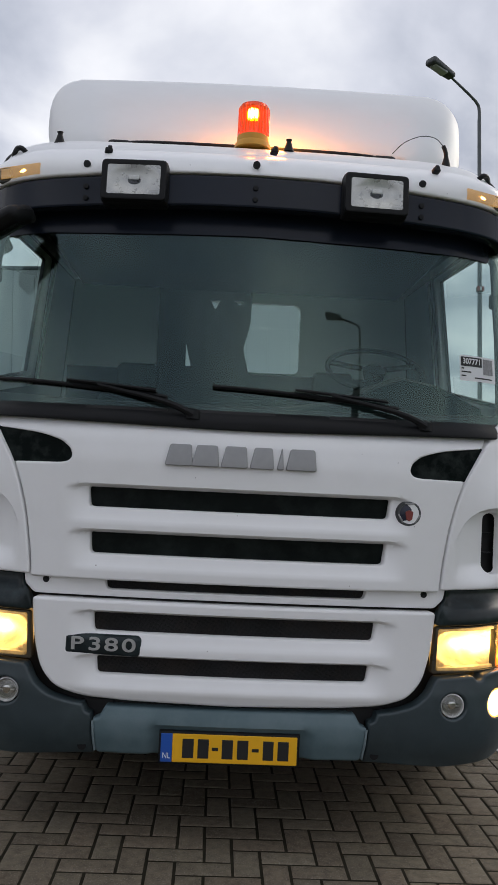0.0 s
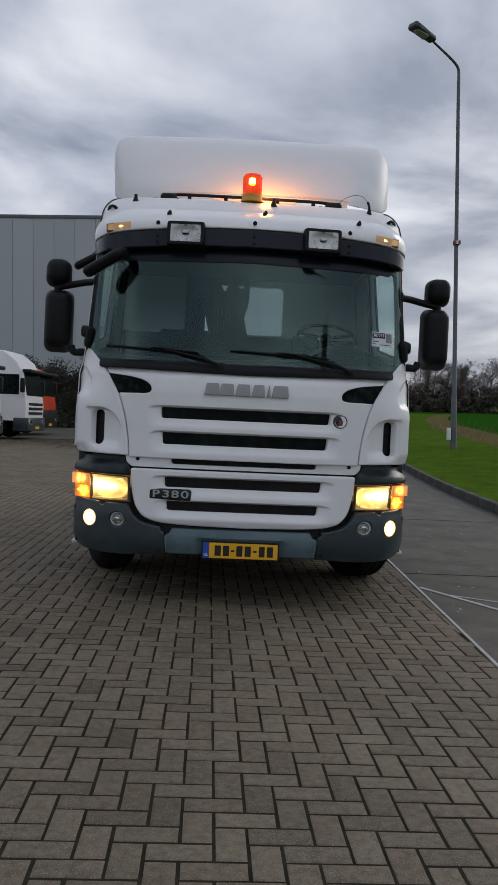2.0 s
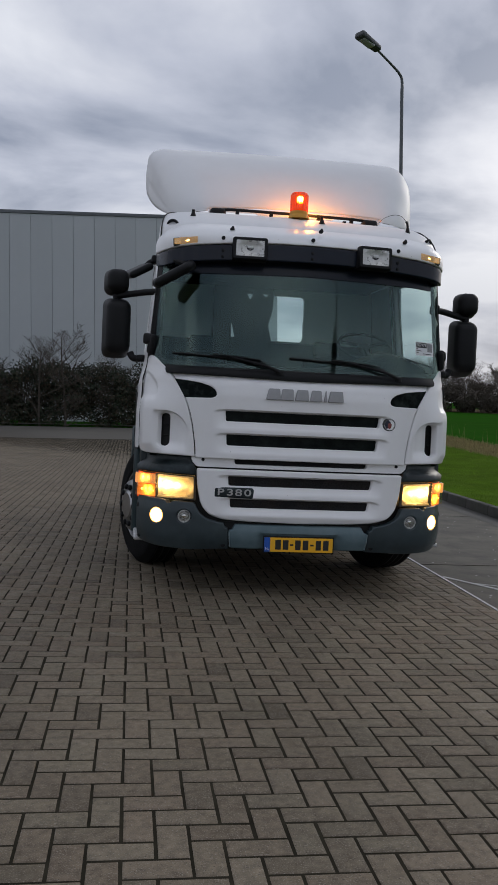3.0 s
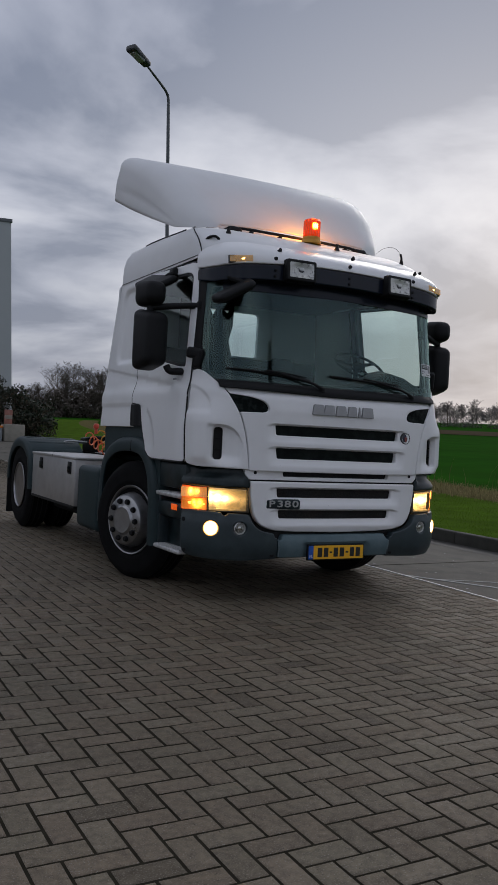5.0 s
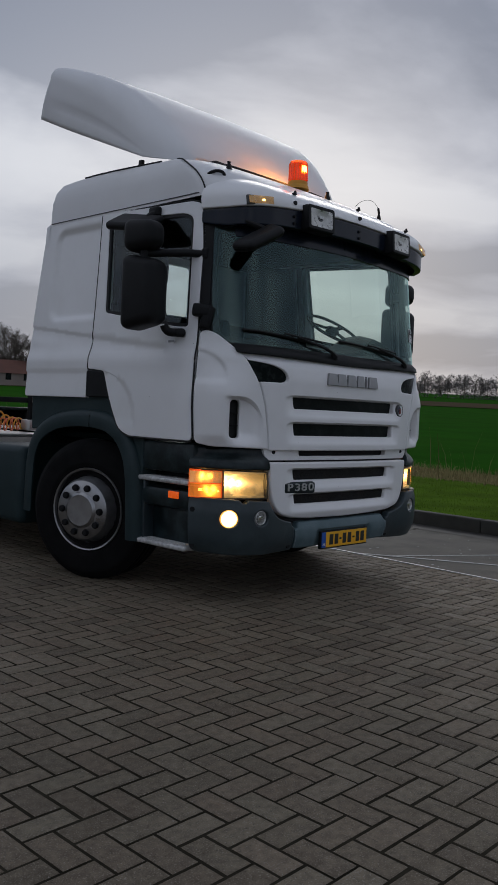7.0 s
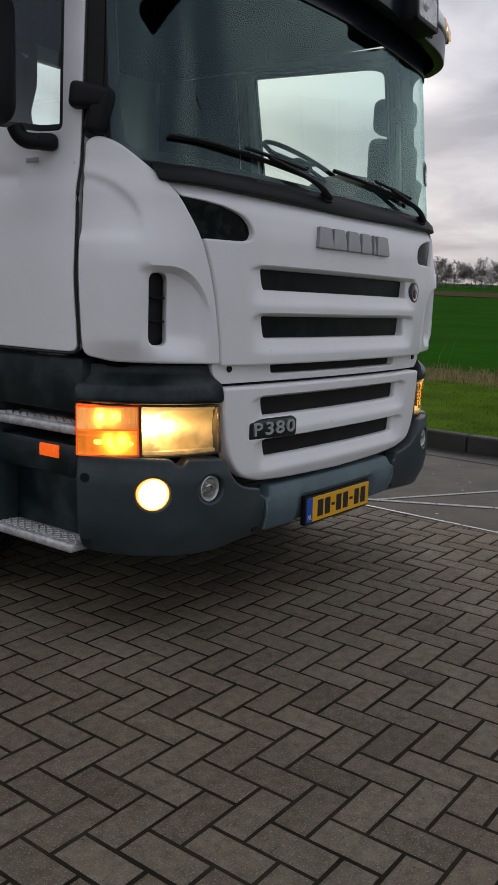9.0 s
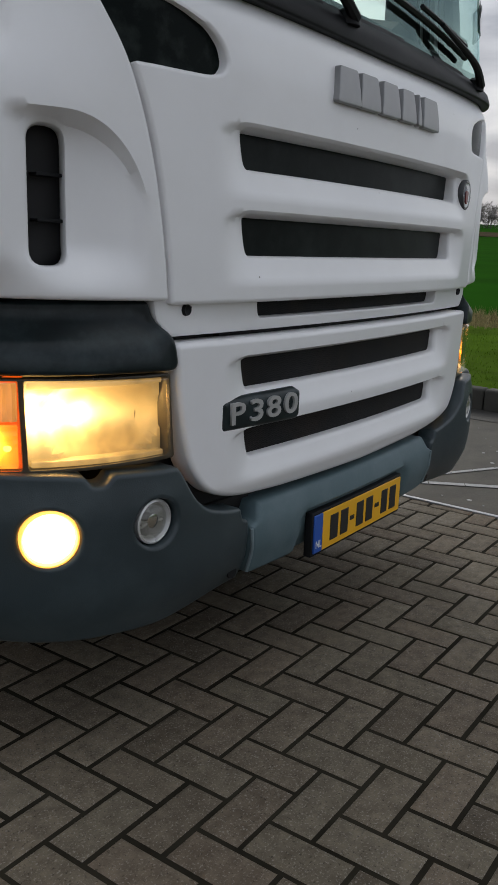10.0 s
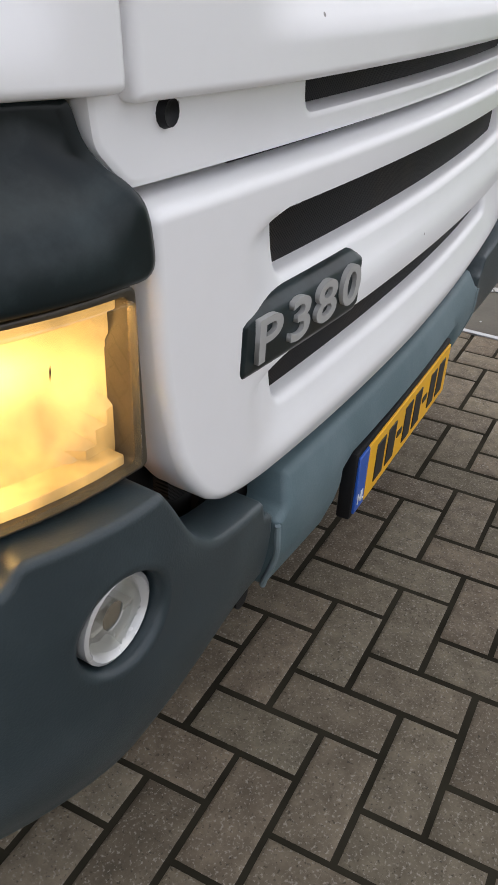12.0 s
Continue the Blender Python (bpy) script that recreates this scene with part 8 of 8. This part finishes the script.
# ---------------------------------------------------------------- paving bricks, laid in herringbone
def brick_material(name, single):
    """Worn concrete brick: brown-grey, with pale grit, dark pits, stains across the yard and its own shade for each brick."""
    m = bpy.data.materials.new(name)
    m.use_nodes = True
    nt = m.node_tree
    N, L = nt.nodes.new, nt.links.new
    b = nt.nodes["Principled BSDF"]
    tc, geo = N("ShaderNodeTexCoord"), N("ShaderNodeNewGeometry")
    rnd = N("ShaderNodeObjectInfo").outputs["Random"] if single else geo.outputs["Random Per Island"]

    def noise(vec, scale, detail, lo, hi, to0, to1, rough=0.6):
        n = N("ShaderNodeTexNoise")
        n.inputs["Scale"].default_value, n.inputs["Detail"].default_value, n.inputs["Roughness"].default_value = scale, detail, rough
        L(vec, n.inputs["Vector"])
        r = N("ShaderNodeMapRange")
        r.inputs["From Min"].default_value, r.inputs["From Max"].default_value = lo, hi
        r.inputs["To Min"].default_value, r.inputs["To Max"].default_value = to0, to1
        L(n.outputs[0], r.inputs["Value"])
        return r.outputs[0], n.outputs[0]

    def mix(fac, a, colour):
        x = N("ShaderNodeMix"); x.data_type = "RGBA"
        x.inputs[7].default_value = (*colour, 1)
        L(fac, x.inputs[0]); L(a, x.inputs[6])
        return x.outputs[2]
    pos = geo.outputs["Position"]
    ramp = N("ShaderNodeValToRGB")
    e = ramp.color_ramp.elements
    e[0].position, e[0].color = 0.0, (0.104, 0.086, 0.062, 1)
    e[1].position, e[1].color = 1.0, (0.180, 0.153, 0.111, 1)
    q = e.new(0.12); q.color = (0.126, 0.106, 0.076, 1)
    q = e.new(0.55); q.color = (0.157, 0.134, 0.096, 1)
    L(rnd, ramp.inputs[0])
    fr = N("ShaderNodeMath"); fr.operation = "MULTIPLY"; fr.inputs[1].default_value = 7.3
    L(rnd, fr.inputs[0])
    f2 = N("ShaderNodeMath"); f2.operation = "FRACT"
    L(fr.outputs[0], f2.inputs[0])
    f3 = N("ShaderNodeMath"); f3.operation = "MULTIPLY"; f3.inputs[1].default_value = 0.55
    L(f2.outputs[0], f3.inputs[0])
    tinted = mix(f3.outputs[0], ramp.outputs[0], (0.160, 0.122, 0.088))
    wide, _ = noise(pos, 0.9, 4, 0.3, 0.7, 0.78, 1.18)
    sc = N("ShaderNodeVectorMath"); sc.operation = "SCALE"
    L(tinted, sc.inputs[0]); L(wide, sc.inputs["Scale"])
    blot, _ = noise(pos, 28.0, 6, 0.3, 0.7, 0.72, 1.28)
    s2 = N("ShaderNodeVectorMath"); s2.operation = "SCALE"
    L(sc.outputs[0], s2.inputs[0]); L(blot, s2.inputs["Scale"])
    grit, h1 = noise(pos, 190.0, 2, 0.57, 0.68, 0.0, 0.6)
    col = mix(grit, s2.outputs[0], (0.34, 0.31, 0.265))
    pits, h2 = noise(pos, 150.0, 3, 0.60, 0.68, 0.0, 0.6)
    col = mix(pits, col, (0.022, 0.020, 0.016))
    L(col, b.inputs["Base Color"])
    ro, _ = noise(pos, 6.0, 4, 0.3, 0.7, 0.55, 0.85)
    L(ro, b.inputs["Roughness"])
    b.inputs["IOR"].default_value = 1.23
    ad = N("ShaderNodeMath"); ad.operation = "SUBTRACT"
    L(h1, ad.inputs[0]); L(h2, ad.inputs[1])
    bu = N("ShaderNodeBump")
    bu.inputs["Strength"].default_value, bu.inputs["Distance"].default_value = 0.55, 0.003
    L(ad.outputs[0], bu.inputs["Height"]); L(bu.outputs[0], b.inputs["Normal"])
    return m


BRICK, BRICK_ONE = brick_material("paving_brick", False), brick_material("paving_brick_single", True)
PX, PY, GAP, BX, BY = 0.1062, 0.1040, 0.0048, -0.2885, -2.1500


def brick_shape(lx, ly):
    """Top, chamfer and sides of a brick whose corner is the origin."""
    g_ = GAP / 2
    V_, F_ = [], []
    for ins, z in ((0.0, -0.05), (0.0, -0.0090), (0.0022, -0.0040), (0.0060, -0.0008), (0.014, 0.0)):
        o = g_ + ins
        V_ += [(o, o, z), (lx - o, o, z), (lx - o, ly - o, z), (o, ly - o, z)]
    for k in range(4):
        F_ += [(4 * k + i, 4 * k + (i + 1) % 4, 4 * k + 4 + (i + 1) % 4, 4 * k + 4 + i) for i in range(4)]
    F_.append((16, 17, 18, 19))
    return np.array(V_), F_


def brick_places(x0, x1, y0, y1):
    """Upright and lying bricks: foot corner and whether it lies."""
    out = []
    for i in range(-300, 70):
        for j in range(-80, 100):
            x = BX + PX * i + 4 * PX * j
            y = BY - PY * i
            if x0 < x < x1 and y0 < y < y1:
                out.append((x, y - 2 * PY, False))
                out.append((x + PX, y - PY, True))
    return out


shape_up, faces_b = brick_shape(PX, 2 * PY)
shape_ly, _ = brick_shape(2 * PX, PY)
NEAR = (-1.35, 0.80, -1.95, 0.55)
near_me = []
for sh in (shape_up, shape_ly):
    near_me.append(raw("brick", sh, faces_b, 62))
    near_me[-1].materials.append(BRICK_ONE)
    near_me[-1].materials.append(JOINT)
    for k in range(8):
        near_me[-1].polygons[k].material_index = 1
rest_v, rest_f = [], []
count = 0
fb = np.array(faces_b)
for x, y, ly in brick_places(-11.0, 2.6, -7.5, 28.0):
    wide_ = 2 * PX if ly else PX
    room = strip_x(y + PY) - 0.006 - x
    if room < 0.025:
        continue
    trim_ = min(1.0, room / wide_)
    tilt = np.clip(rng.normal(0, 0.0006, 2), -0.0010, 0.0010)
    dz = float(gz(x, y)) + float(np.clip(rng.normal(0, 0.0005), -0.0009, 0.0009))
    if trim_ == 1.0 and NEAR[0] < x < NEAR[1] and NEAR[2] < y < NEAR[3] and count < 300:
        count += 1
        part("brick", near_me[1 if ly else 0], None, pavement, m=Matrix.Translation((x, y, dz)) @ Matrix.Rotation(tilt[0] * 4, 4, "X") @ Matrix.Rotation(tilt[1] * 4, 4, "Y"))
    else:
        sh = (shape_ly if ly else shape_up) * np.array([trim_, 1, 1]) + np.array([x, y, dz])
        sh[:, 2] += tilt[0] * (sh[:, 0] - x) * 6 + tilt[1] * (sh[:, 1] - y) * 6
        rest_f.append(fb + 20 * len(rest_v))
        rest_v.append(sh)
me = bpy.data.meshes.new("bricks")
me.from_pydata(np.concatenate(rest_v).tolist(), [], np.concatenate(rest_f).tolist())
finish(me, 62)
me.materials.append(BRICK)
me.materials.append(JOINT)
me.polygons.foreach_set("material_index", np.tile(np.array([1] * 8 + [0] * 9, dtype=np.int32), len(rest_v)))
tagged(part("bricks", me, BRICK, pavement), "brown-grey paving bricks in herringbone", kind="stuff")
